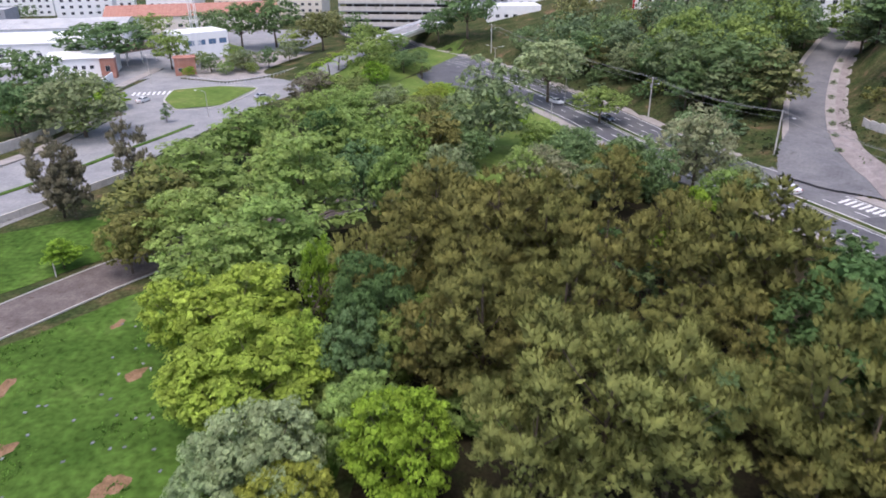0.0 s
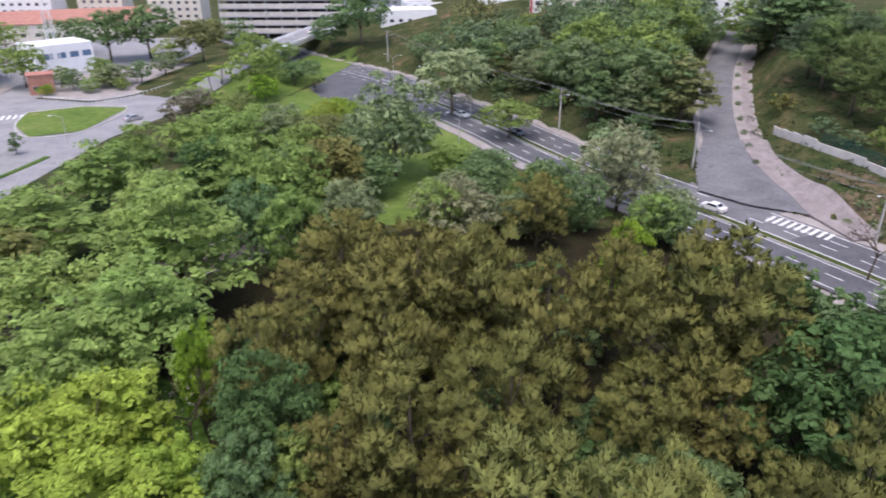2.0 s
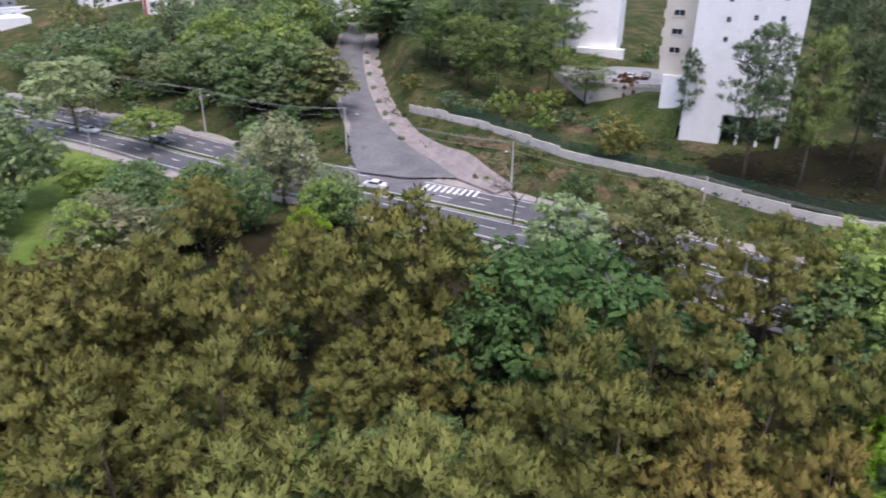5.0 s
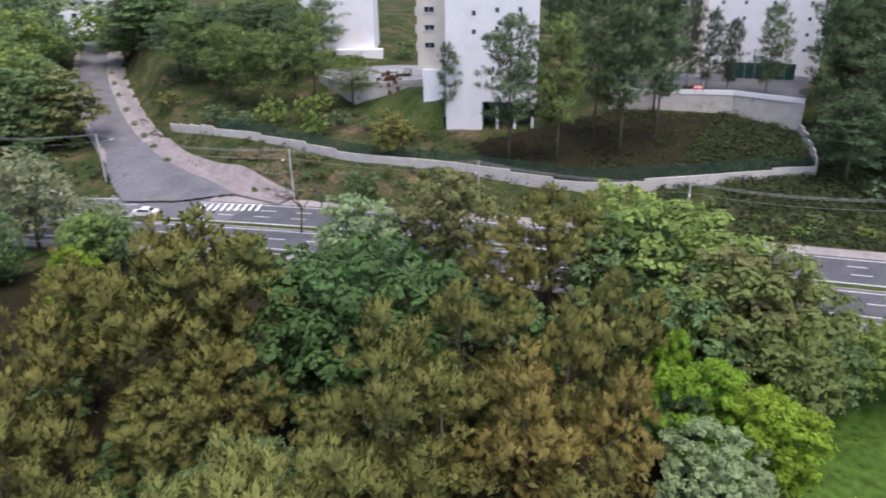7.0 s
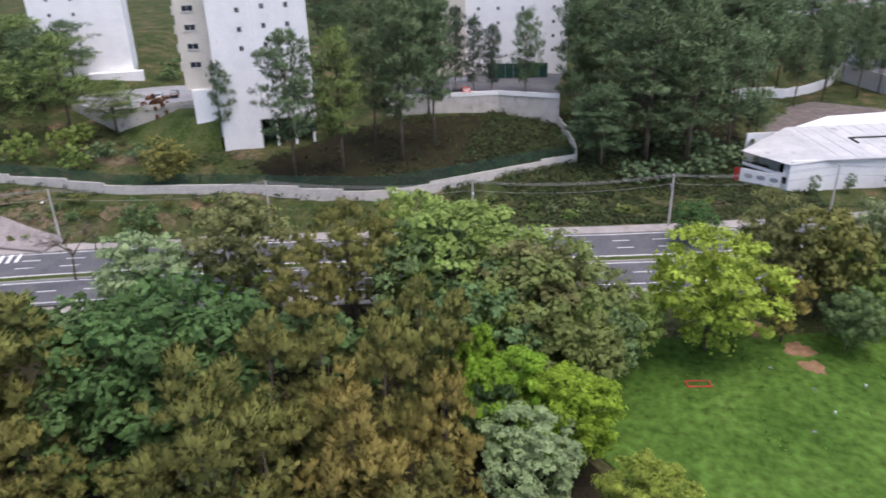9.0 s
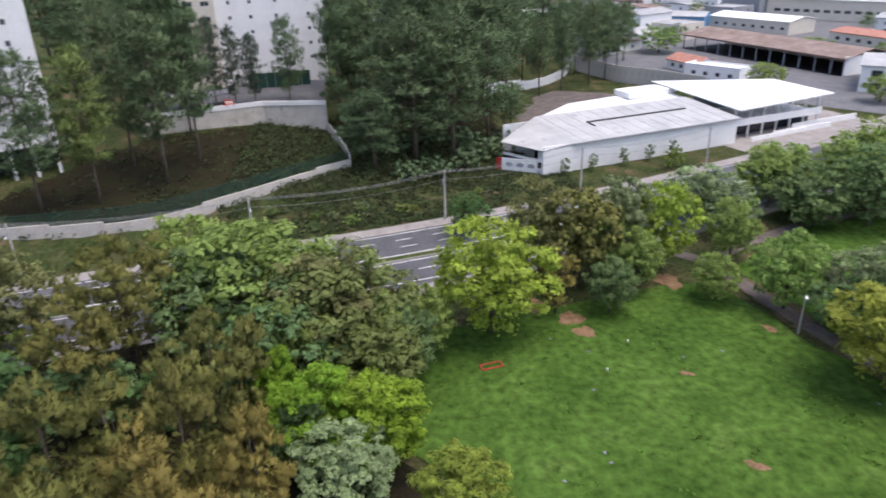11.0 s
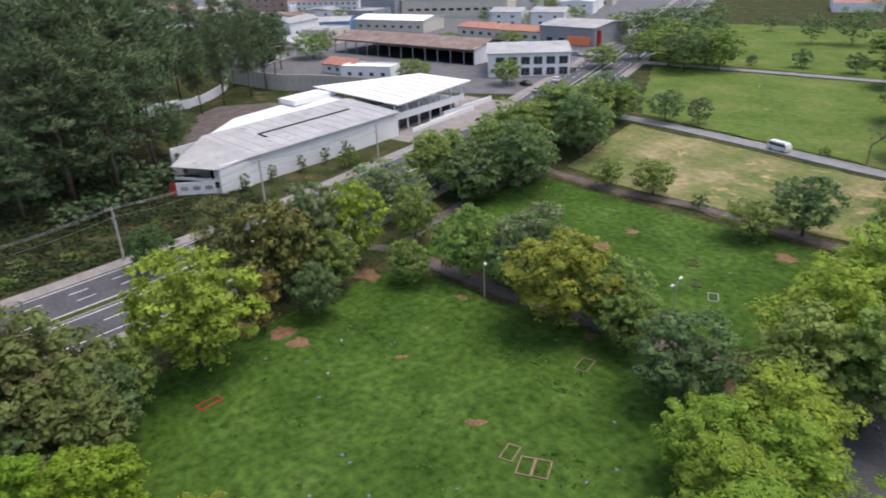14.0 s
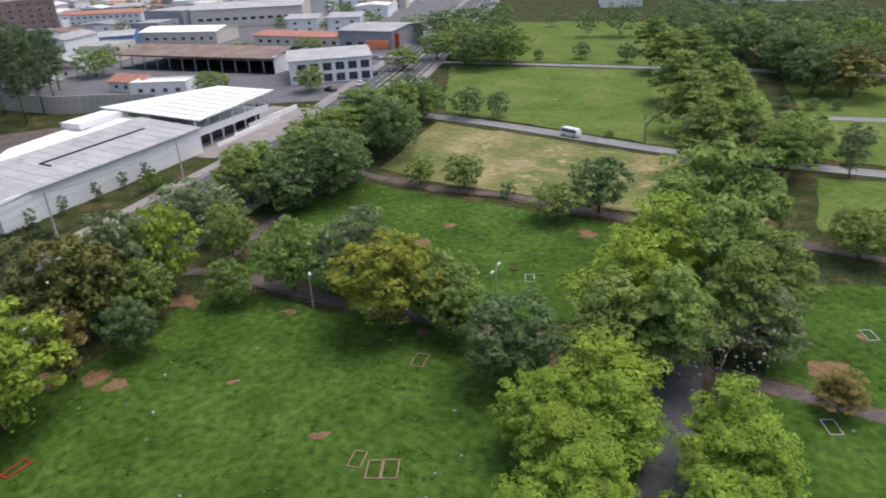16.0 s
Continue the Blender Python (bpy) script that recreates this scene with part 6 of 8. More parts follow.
# ---- vehicles ----
def vehicle(x, y, turn, paint, label, z=None, van=False, scale=1.0, group="cars on the roads"):
    L, W = (4.5, 1.75) if not van else (4.6, 1.8)
    top = empty("van" if van else "car", pose(x, y, (float(land(x, y)) + 0.03) if z is None else z, 0, 0, turn) @ Matrix.Scale(scale, 4), label, "van" if van else "car", group)

    def loft(profile, y_of):
        v, f = [], []
        for px, pz in profile:
            v += [(px, -y_of(pz), pz), (px, y_of(pz), pz)]
        n = len(profile)
        f += [(2 * k, 2 * ((k + 1) % n), 2 * ((k + 1) % n) + 1, 2 * k + 1)[::-1] for k in range(n)]
        f += [tuple(2 * k for k in range(n)), tuple(2 * k + 1 for k in range(n - 1, -1, -1))]
        return v, f

    if van:
        body = [(-2.25, 0.3), (-2.3, 0.9), (-2.2, 1.75), (-2.0, 1.92), (1.7, 1.92), (2.0, 1.7), (2.25, 1.05), (2.3, 0.5), (2.2, 0.3)]
        glass_p = [(-1.9, 1.12), (-1.95, 1.66), (1.78, 1.66), (2.02, 1.12)]
    else:
        body = [(-2.2, 0.3), (-2.22, 0.75), (-2.05, 0.95), (-1.45, 0.98), (-0.95, 1.4), (0.45, 1.43), (1.15, 0.98), (2.05, 0.82), (2.22, 0.6), (2.15, 0.3)]
        glass_p = [(-1.38, 1.0), (-0.92, 1.34), (0.42, 1.37), (1.02, 1.0)]
    half = lambda pz: W / 2 * (1.0 if pz < 1.0 else 1.0 - 0.18 * (pz - 1.0) / (0.45 if not van else 0.95))
    b = part("body", (*loft(body, half), paint), top)
    part("glazing", (*loft(glass_p, lambda pz: half(pz) + 0.012), PANE), b)
    if not van:
        part("windscreen", ([(0.50, -0.62, 1.41), (0.50, 0.62, 1.41), (1.14, 0.72, 1.0), (1.14, -0.72, 1.0), (0.52, -0.62, 1.43), (0.52, 0.62, 1.43), (1.16, 0.72, 1.02), (1.16, -0.72, 1.02)], [(4, 7, 6, 5), (0, 1, 2, 3), (0, 4, 5, 1), (2, 6, 7, 3)], PANE), b)
        part("rear_window", ([(-0.98, -0.62, 1.40), (-0.98, 0.62, 1.40), (-1.42, 0.7, 1.0), (-1.42, -0.7, 1.0), (-1.0, -0.62, 1.42), (-1.0, 0.62, 1.42), (-1.45, 0.7, 1.02), (-1.45, -0.7, 1.02)], [(4, 5, 6, 7), (0, 3, 2, 1), (0, 1, 5, 4), (2, 3, 7, 6)], PANE), b)
    else:
        part("windscreen", ([(1.76, -0.72, 1.72), (1.76, 0.72, 1.72), (2.14, 0.8, 1.12), (2.14, -0.8, 1.12), (1.8, -0.72, 1.74), (1.8, 0.72, 1.74), (2.2, 0.8, 1.13), (2.2, -0.8, 1.13)], [(4, 7, 6, 5), (0, 1, 2, 3), (0, 4, 5, 1), (2, 6, 7, 3)], PANE), b)
    for s in (-1, 1):
        part("headlight", (*box(2.1, 2.25, s * 0.62 - 0.16, s * 0.62 + 0.16, 0.6, 0.74), CAR_WHITE), b)
        part("tail_light", (*box(-2.26, -2.12, s * 0.66 - 0.13, s * 0.66 + 0.13, 0.68, 0.86), RED), b)
        for wx in (-1.35, 1.38):
            w = part("wheel", (*tube([(wx, s * (W / 2 - 0.2), 0.31), (wx, s * (W / 2 + 0.01), 0.31)], [0.31, 0.31], 12), RUBBER), top)
            part("rim", (*tube([(wx, s * (W / 2 + 0.005), 0.31), (wx, s * (W / 2 + 0.02), 0.31)], [0.19, 0.17], 10), CAR_SILVER), w)
    return top


vehicle(-82, 190, 75, CAR_WHITE, "white hatchback on the western road")
vehicle(-50.5, 194, 40, CAR_SILVER, "silver car beside the traffic island")
vehicle(30, 186, -62, CAR_WHITE, "white car on the avenue")
vehicle(39.5, 167.5, -66, CAR_BLACK, "dark car on the avenue")
vehicle(61.2, 117.5, 120, CAR_WHITE, "white car near the junction")
vehicle(-9, 298, 70, CAR_WHITE, "white car on the viaduct", z=5.95)
vehicle(84, -110.4, 176, CAR_WHITE, "white van standing on the park path", van=True, group="")
vehicle(130, 118, 30, CAR_SILVER, "silver car parked on the estate terrace", z=11.42, group="parked cars")
vehicle(133.5, 116.5, 30, CAR_BLACK, "black car parked on the estate terrace", z=11.42, group="parked cars")
vehicle(143.2, 58, 22, CAR_BLACK, "dark car under the carport", z=11.62, group="parked cars")
vehicle(145, 53, 22, RED, "dark red car on the estate terrace", z=11.62, group="parked cars")
rc = random.Random(8)
for k in range(9):
    i = int(np.argmin(np.abs(AVENUE[:, 1] + 112 + 7.5 * k)))
    d = AVENUE[i + 1] - AVENUE[i]
    d = d / np.hypot(*d)
    off = 14.5 if k % 2 else 7.8
    vehicle(AVENUE[i][0] - d[1] * off + rc.uniform(-1, 1), AVENUE[i][1] + d[0] * off, math.degrees(math.atan2(d[1], d[0])) + (0 if off < 10 else 60), rc.choice((CAR_WHITE, CAR_SILVER, CAR_BLACK)), "car standing by the southern shops", group="cars by the shops")
vehicle(226, -79, 20, CAR_WHITE, "white car in a yard", group="parked cars")

# ---- burial lawns ----
def grave_border(x, y, turn, w, l, mat, label, rail=0.14, fill=SOIL):
    top = empty("grave_border", pose(x, y, 0.05, 0, 0, turn), label, "grave border", "grave borders")
    for a in ((0, w, 0, rail), (0, w, l - rail, l), (0, rail, rail, l - rail), (w - rail, w, rail, l - rail)):
        part("edge", (*box(*a, -0.1, 0.11, 0.02), mat), top)
    part("bed", (*box(rail, w - rail, rail, l - rail, -0.1, 0.04), fill), top)
    return top


grave_border(62.9, 7.9, 15, 1.1, 2.5, RED, "red-painted frame round a grass bed", 0.14, GRASS)
grave_border(47.0, -28.2, 25, 1.5, 2.6, BRICK, "pale brick border round a soil bed", 0.14, GRASS)
grave_border(37.2, -14.4, 40, 1.5, 2.4, BRICK, "orange brick border round a grass bed", 0.14, GRASS)
grave_border(38.3, -13.4, 40, 1.4, 2.4, BRICK, "orange brick border round a grass bed", 0.14, GRASS)
grave_border(40.2, -13.2, 30, 1.3, 2.2, BRICK, "worn brick border round a grass bed", 0.12, GRASS)
for x, y in ((49.8, -51.1), (12.4, -63), (10.5, -44.2)):
    grave_border(x, y, 30 + x % 20, 1.3, 2.2, KERB, "pale kerbed border round a grave", 0.12, GRASS)
for x, y in ((58.2, -56.8), (53.7, -52.4)):
    grave_border(x, y, 30 + x % 20, 1.3, 2.2, EARTH, "worn earthen border round a grave", 0.2, GRASS)


def soil_patch(x, y, r, stretch, seed):
    rng = random.Random(seed)
    n = 32
    turn, f1, f2, f3 = rng.uniform(0, 3.14), rng.uniform(0, 6), rng.uniform(0, 6), rng.uniform(0, 6)
    v = [(x, y, 0.085)]
    for k in range(n):
        w = 2 * math.pi * k / n
        q = r * 0.72 * (1 + 0.22 * math.sin(2 * w + f1) + 0.16 * math.sin(3 * w + f2) + 0.1 * math.sin(7 * w + f3) + rng.uniform(-0.08, 0.08))
        a, b = q * math.cos(w) * stretch, q * math.sin(w)
        v.append((x + a * math.cos(turn) - b * math.sin(turn), y + a * math.sin(turn) + b * math.cos(turn), 0.062))
    structure("soil_patch", (v, [(0, k, k % n + 1) for k in range(1, n + 1)]), SOIL, "bare patch of reddish soil in the lawn", "soil")


for k, (x, y, r) in enumerate([(72.3, -1.6, 1.7), (69.1, -2.5, 1.4), (81, -16.6, 2.2), (67.6, -24, 0.8), (45.5, -11.7, 0.8), (69.4, -49.3, 1.7), (51.1, -31.1, 0.9), (59.7, -11, 0.6), (-33, 62, 1.2),
                               (-39.2, 72.4, 0.9), (-45.8, 59.5, 1.4), (-28.7, 45.4, 1.7), (-40.4, 50.1, 1.2), (70.7, -56.8, 1.1), (51.6, -67, 1.6), (46, -34, 0.9), (43, -33.4, 0.9), (13, -52, 2.4), (76, 2, 1.8), (88, -34, 1.6), (36, -36, 1.5), (12.4, -61, 0.8)]):
    soil_patch(x, y, r, 1.5, k)

marker = mesh_of("grave_marker", *box(-0.18, 0.18, -0.13, 0.13, -0.05, 0.06, 0.02), STONE)
flowers = mesh_of("flower_pot", *tube([(0, 0, 0), (0, 0, 0.18), (0, 0, 0.3), (0, 0, 0.36)], [0.06, 0.08, 0.13, 0.05], 7), PAINT)
rm = random.Random(12)


PLOTS = [(LAWN_SOUTH, 30), ([(84, -27), (97, -44), (99, -62), (52, -72), (30, -77), (24, -52), (66, -30)], 22), ([(-46, 73), (-24, 76), (-14, 58), (-16, 40), (-48, 36), (-58, 58)], 64), ([(122, -114), (164, -162), (82, -192), (46, -124)], 24), ([(14, -44), (-12, -42), (-36, -86), (8, -76)], 18)]
for poly, count in PLOTS:
    xs, ys = [p[0] for p in poly], [p[1] for p in poly]
    while count:
        x, y = rm.uniform(min(xs), max(xs)), rm.uniform(min(ys), max(ys))
        if in_poly(x, y, poly):
            count -= 1
            pot = rm.random() < 0.05
            ob = new("flower_pot" if pot else "grave_marker", flowers if pot else marker)
            ob.matrix_world = pose(x, y, 0.05, 0, 0, rm.uniform(0, 180))
            tagged(ob, "small white flower pot on the lawn" if pot else "small flat grey stone marker set in grass", "flower pot" if pot else "grave marker", "markers on the burial lawns")

# coarse tufts in the grass
rt = np.random.default_rng(4)
tuft = []
for poly, count in ((LAWN_SOUTH, 420), (PLOTS[1][0], 260), (PLOTS[2][0], 320), (PLOTS[4][0], 100)):
    xs, ys = [p[0] for p in poly], [p[1] for p in poly]
    got = 0
    while got < count:
        x, y = rt.uniform(min(xs), max(xs)), rt.uniform(min(ys), max(ys))
        if in_poly(x, y, poly) and noise.noise(Vector((x * 0.16, y * 0.16, 3.0))) + rt.normal(0, 0.12) > 0.2:
            got += 1
            m = rt.integers(4, 9)
            r = rt.uniform(0.12, 0.4)
            c = np.stack([x + rt.normal(0, r, m), y + rt.normal(0, r, m), 0.07 + rt.uniform(0.02, 0.14, m)], 1)
            tuft.append(leaves(rt, c, unit(rt, m) * np.array([1, 1, 0.6]) + np.array([0, 0, 0.5]), np.tile([0, 0, 1.0], (m, 1)), 0.34, 0.14, 0.4, np.array([0, 0, 1.6])))
tuft_mesh = leaf_mesh("grass tufts", np.concatenate(tuft))
tuft_mesh.materials[0] = foliage("grass blades", (0.075, 0.160, 0.026), 0.3, 0.5)
tagged(new("grass_tufts", tuft_mesh), "coarse tufts of darker grass", "grass", kind="stuff")

# ---- signs and clutter by the shed ----
sign = empty("banner_sign", pose(130.4, -0.4, 0, 0, 0, -116), "long white banner with a red end on posts", "sign")
part("board", (*box(1.1, 8.2, 0, 0.12, 0.7, 3.1, 0.02), WHITE), sign)
part("red_end", (*box(0, 1.096, 0, 0.12, 0.7, 3.1, 0.02), RED), sign)
for u in (2.6, 4.8, 7.0):
    ring = [(u + 0.75 * math.cos(w), -0.006, 1.9 + 0.42 * math.sin(w)) for w in np.linspace(0, 2 * math.pi, 19)[:-1]]
    part("emblem", (ring + [(a, b - 0.01, c) for a, b, c in ring], [tuple(range(18, 36))] + [(k, (k + 1) % 18, 18 + (k + 1) % 18, 18 + k) for k in range(18)], GREY_WALL), sign)
for u in (0.4, 4, 7.8):
    part("post", (*box(u, u + 0.12, 0.13, 0.25, -0.3, 3.0), STEEL), sign)
os_ = empty("shop_sign", pose(218.5, -167.8, 0, 0, 0, -152), "orange shop sign on a low wall", "sign")
part("board", (*box(0, 9, 0, 0.4, 1.2, 4.4, 0.03), ORANGE), os_)
part("post", (*box(4, 4.4, 0.42, 0.7, 0, 4.2), STEEL), os_)
rs2 = empty("shop_pylon", pose(214, -178, 0, 0, 0, -150), "red and dark shop pylon", "sign")
part("board", (*box(0, 2.4, 0, 0.5, 0, 6, 0.03), RED), rs2)
gan = empty("overhead_road_sign", pose(196, -176, 0, 0, 0, -125), "white road sign on an overhead arm", "sign")
part("mast", (*tube([(0, 0, 0), (0, 0, 6.5)], [0.14, 0.1], 7), STEEL), gan)
part("arm", (*tube([(0, 0, 6.3), (5, 0, 6.4)], [0.08, 0.06], 6), STEEL), gan)
part("board", (*box(1.6, 5.0, -0.12, -0.04, 5.4, 7.0), PAINT), gan)

# white pickets along the forecourt
pk = tagged(new("picket_fence"), "low white picket fence round the forecourt", "fence")
line = spline([(-80, 220.3), (-67, 214.2), (-57.5, 219), (-49.5, 234), (-45.5, 250)], 10)
picket = mesh_of("picket", *box(-0.06, 0.06, -0.05, 0.05, 0, 1.1, 0.02), PAINT)
for x, y in line[::1]:
    part("picket", picket, pk).matrix_world = pose(x, y, 0.1)
part("rail", (*ribbon(line, -0.04, 0.04, 1.0, 0.1, follow=False), PAINT), pk)

# north woods and undergrowth, planted by chance
rw = random.Random(21)
for gx_ in np.arange(2, 150, 9.0):
    for gy_ in np.arange(136, 330, 9.0):
        x, y = gx_ + rw.uniform(-4.2, 4.2), gy_ + rw.uniform(-4.2, 4.2)
        d = float(along(AVENUE, x, y)[0])
        hd = float(along(HILL_ROAD, x, y)[0])
        a = rw.choice((3.6, 4.5, 5.2, 6.0, 7.0, 8.4)) * rw.uniform(0.9, 1.1)
        if d < 13.0 + 0.5 * a or hd < 5.5 + 0.55 * a or d > 125 or (y > 262 and d < 30) or (y > 255 and x < 125):
            continue
        near = d < 42 and y < 215
        kind = rw.choice(("broad", "broad", "broad", "layered") + (("casuarina", "pine") if near else ()))
        leaf = "pine" if kind == "pine" else "orange" if kind == "casuarina" else rw.choice(("dark", "dark", "dark", "mid", "grey", "pine", "pine", "orange"))
        tree(kind, leaf, round(x, 1), round(y, 1), a * rw.uniform(1.5, 2.1) if kind != "pine" else rw.uniform(13, 18), a if kind != "pine" else a * 0.7, "trees on the north bank" if near else "north_woods")
for k in range(46):
    i = rw.randrange(84, 128)
    d = AVENUE[i + 1] - AVENUE[i]
    d = d / np.hypot(*d)
    off = rw.uniform(13.6, 21)
    x, y = AVENUE[i][0] - d[1] * off, AVENUE[i][1] + d[0] * off
    if float(along(wall_line, x, y)[0]) > -1.2 and y > 27:
        continue
    tree("bush", rw.choice(("mid", "grey", "dark", "olive")), round(x, 1), round(y, 1), rw.uniform(0.6, 1.5), rw.uniform(0.6, 1.5), "shrubs on the bank")
for k in range(8):
    i = 14 + k * 5
    d = HILL_ROAD[i + 1] - HILL_ROAD[i]
    d = d / np.hypot(*d)
    tree("bush", "dark", round(float(HILL_ROAD[i][0] + d[1] * 4.7), 1), round(float(HILL_ROAD[i][1] - d[0] * 4.7), 1), 1.3, 0.8, "clipped shrubs along the hill road")
for x, y in ((126, -13), (128.3, -19), (131, -26), (133.3, -32), (135.2, -37.5)):
    tree("slim", "dark", x, y, 3.9, 0.9, "columnar shrubs under the shed wall")

for k in range(120):
    x, y = rw.uniform(36, 92), rw.uniform(122, 205)
    d, hd = float(along(AVENUE, x, y)[0]), float(along(HILL_ROAD, x, y)[0])
    if 14.5 < d < 30 and hd > 7.5:
        tree("bush", rw.choice(("dark", "dark", "pine", "mid")), round(x, 1), round(y, 1), rw.uniform(1.8, 4.5), rw.uniform(2.0, 3.8), "shrubs on the north bank")


def earth_patch(x, y, r, seed):
    """Bare earth that lies on the slope."""
    rng = random.Random(seed)
    f1, f2, n = rng.uniform(0, 6), rng.uniform(0, 6), 24
    v = [(x, y, float(land(x, y)) + 0.06)]
    for ring in (0.5, 1.0):
        for k in range(n):
            w = 2 * math.pi * k / n
            q = r * ring * (1 + 0.25 * math.sin(2 * w + f1) + 0.18 * math.sin(5 * w + f2) + rng.uniform(-0.1, 0.1))
            a, b = x + q * math.cos(w), y + q * math.sin(w) * 1.5
            v.append((a, b, float(land(a, b)) + 0.05))
    f = [(0, k, k % n + 1) for k in range(1, n + 1)] + [(k, n + k, n + k % n + 1, k % n + 1) for k in range(1, n + 1)]
    structure("earth_patch", (v, f), EARTH, "bare pale earth on the weedy bank", "soil", True)


for k in range(26):
    i = rw.randrange(84, 126)
    d = AVENUE[i + 1] - AVENUE[i]
    d = d / np.hypot(*d)
    off = rw.uniform(14.5, 21)
    earth_patch(float(AVENUE[i][0] - d[1] * off), float(AVENUE[i][1] + d[0] * off), rw.uniform(0.5, 1.7), k)
for k, (x, y, r) in enumerate(((86, 118, 3.2), (83, 108, 2.4), (108, 122, 2.5), (104, 108, 3.0), (120, 40, 1.6), (112, 88, 2.4))):
    earth_patch(x, y, r, 50 + k)

# trees between the grove and the avenue, and undergrowth on the slopes
GLADE = [(-44, 118), (-50, 150), (-36, 178), (-22, 186), (0, 196), (14, 178), (22, 150), (40, 126), (52, 108), (30, 112), (0, 122), (-24, 108)]
for k in range(60):
    x, y = rw.uniform(-50, 54), rw.uniform(106, 150)
    if in_poly(x, y, GLADE):
        tree("bush", rw.choice(("mid", "mid", "grey", "dark", "light", "olive")), round(x, 1), round(y, 1), rw.uniform(1.2, 3.2), rw.uniform(1.4, 3.0), "shrubs between grove and avenue")
# dark shrubs added where only shadow fills the gaps of the grove
for k in range(44):
    x, y = rw.uniform(-14, 62), rw.uniform(28, 100)
    tree("bush", rw.choice(("dark", "dark", "mid", "bluegreen")), round(x, 1), round(y, 1), rw.uniform(3.0, 6.0), rw.uniform(2.8, 4.6), "shrubs under the grove")
under = []
ru = np.random.default_rng(9)
ux, uy = np.r_[ru.uniform(20, 165, 11000), ru.uniform(92, 150, 7000)], np.r_[ru.uniform(-6, 235, 11000), ru.uniform(-14, 48, 7000)]
ud, uh, uz = along(AVENUE[60:], ux, uy)[0], np.abs(along(HILL_ROAD, ux, uy)[0]), land(ux, uy)
for x, y, d, hd, z in zip(ux, uy, ud, uh, uz):
    # weeds stand thicker on the estate slope, partly to imitate pine shade
    if d < 13.2 or d > 62 or noise.noise(Vector((x * 0.09, y * 0.09, 7.0))) + ru.normal(0, 0.2) < (-0.2 if y > 118 else -0.45 if y < 40 else -0.25 if y < 64 and d > 26 else 0.12 if d < 24 else -0.02):
        continue
    if in_poly(x, y, UP) or hd < (11 if y < 118 else 6.5):
        continue
    r = ru.uniform(0.25, 0.75) * (1.5 if d > 24 else 1.0)
    under.append(clump_leaves(ru, np.array([x, y, z + r * 0.3]), np.array([r * 1.3, r * 1.3, r * 0.75]), 12, 0.46, 0.32, 0.6))
under_mesh = leaf_mesh("undergrowth", np.concatenate(under))
under_mesh.materials[0] = foliage("weeds", (0.042, 0.056, 0.022), 0.5, 0.2)
tagged(new("undergrowth", under_mesh), "weedy undergrowth on the bank and slope", "weeds", kind="stuff")
plant_woods("north_woods", "dense dark mixed woods on the north bank")


# ---- planting ----
# trees of the near grove
tree("casuarina", "olive_light", 12, 42.7, 18.5, 7)
tree("casuarina", "olive_light", 17.4, 42.1, 18, 5.6)
tree("casuarina", "olive_light", 6.2, 39.5, 16, 4.6)
tree("casuarina", "olive", 5.9, 74.2, 19, 7.4)
tree("casuarina", "olive", 11.9, 72.5, 19, 6)
tree("casuarina", "olive", -1.1, 80.9, 18.5, 4.8)
tree("casuarina", "olive", 17.3, 68.9, 18, 5.2)
tree("casuarina", "olive", -8.1, 67.9, 15, 4.2)
tree("casuarina", "olive", 3.7, 56.5, 16, 6.2)
tree("casuarina", "olive", 11.5, 58.1, 16, 5.3)
tree("casuarina", "olive", 29.6, 66.4, 20, 6.9)
tree("casuarina", "olive", 33.5, 65, 21, 5.6)
tree("casuarina", "olive", 26.9, 76.7, 17, 3.8)
tree("dome", "bluegreen", 40.6, 53.6, 16.8, 8.8)
tree("broad", "bluegreen", 36, 55.5, 12, 6.4)
tree("casuarina", "olive", 23.2, 60, 11, 4.4)
tree("casuarina", "olive", 29, 57.5, 12, 4.0)
tree("broad", "dark", 24, 52.5, 7, 4.5)
tree("casuarina", "olive", 39.3, 43.1, 17.5, 3.7)
tree("casuarina", "olive", 40.2, 39.2, 16, 3.2)
tree("casuarina", "olive", 39.8, 34.1, 17, 2.8)
tree("casuarina", "olive", 49.7, 34.5, 16, 4.6)
tree("casuarina", "rust", 32.9, 33.7, 17, 3.4)
tree("casuarina", "rust", 38.8, 28.7, 15, 2.4)
tree("casuarina", "olive", 29.8, 38.5, 15, 3.7)
tree("casuarina", "olive", 30.9, 27.6, 14, 3)
tree("casuarina", "olive", 35.2, 35.5, 14, 2.6)
tree("casuarina", "olive", 66, 47.3, 16, 6.3)
tree("casuarina", "olive", 56.2, 49.1, 14, 3.1)
# light broadleaf trees on the west edge of the grove
tree("layered", "light", -20.1, 93.6, 18, 9.8)
tree("layered", "light", -21.7, 80.5, 14, 8.1)
tree("broad", "light", -33.9, 87.7, 11, 7)
tree("broad", "light", -26.1, 72.8, 11, 6.9)
tree("broad", "yellowgreen", -20.9, 63.1, 11, 6.4)
tree("broad", "yellowgreen", -28.6, 66, 9, 4.6)
tree("broad", "yellowgreen", -18.2, 53, 10, 7.1)
tree("broad", "yellowgreen", -14.4, 57.7, 9, 3.7)
tree("broad", "yellowgreen", -22.1, 52.9, 8, 4.2)
tree("broad", "bluegreen", -7.5, 61, 13, 4.5)
tree("broad", "dark", -8.7, 56.1, 10, 3.5)
tree("broad", "mid", -5.2, 57.9, 9, 3)
tree("broad", "pale", -14.4, 43, 9, 5.2)
tree("broad", "pale", -17.9, 42.3, 7, 3.6)
tree("broad", "light", -6.8, 47.3, 9, 4.1)
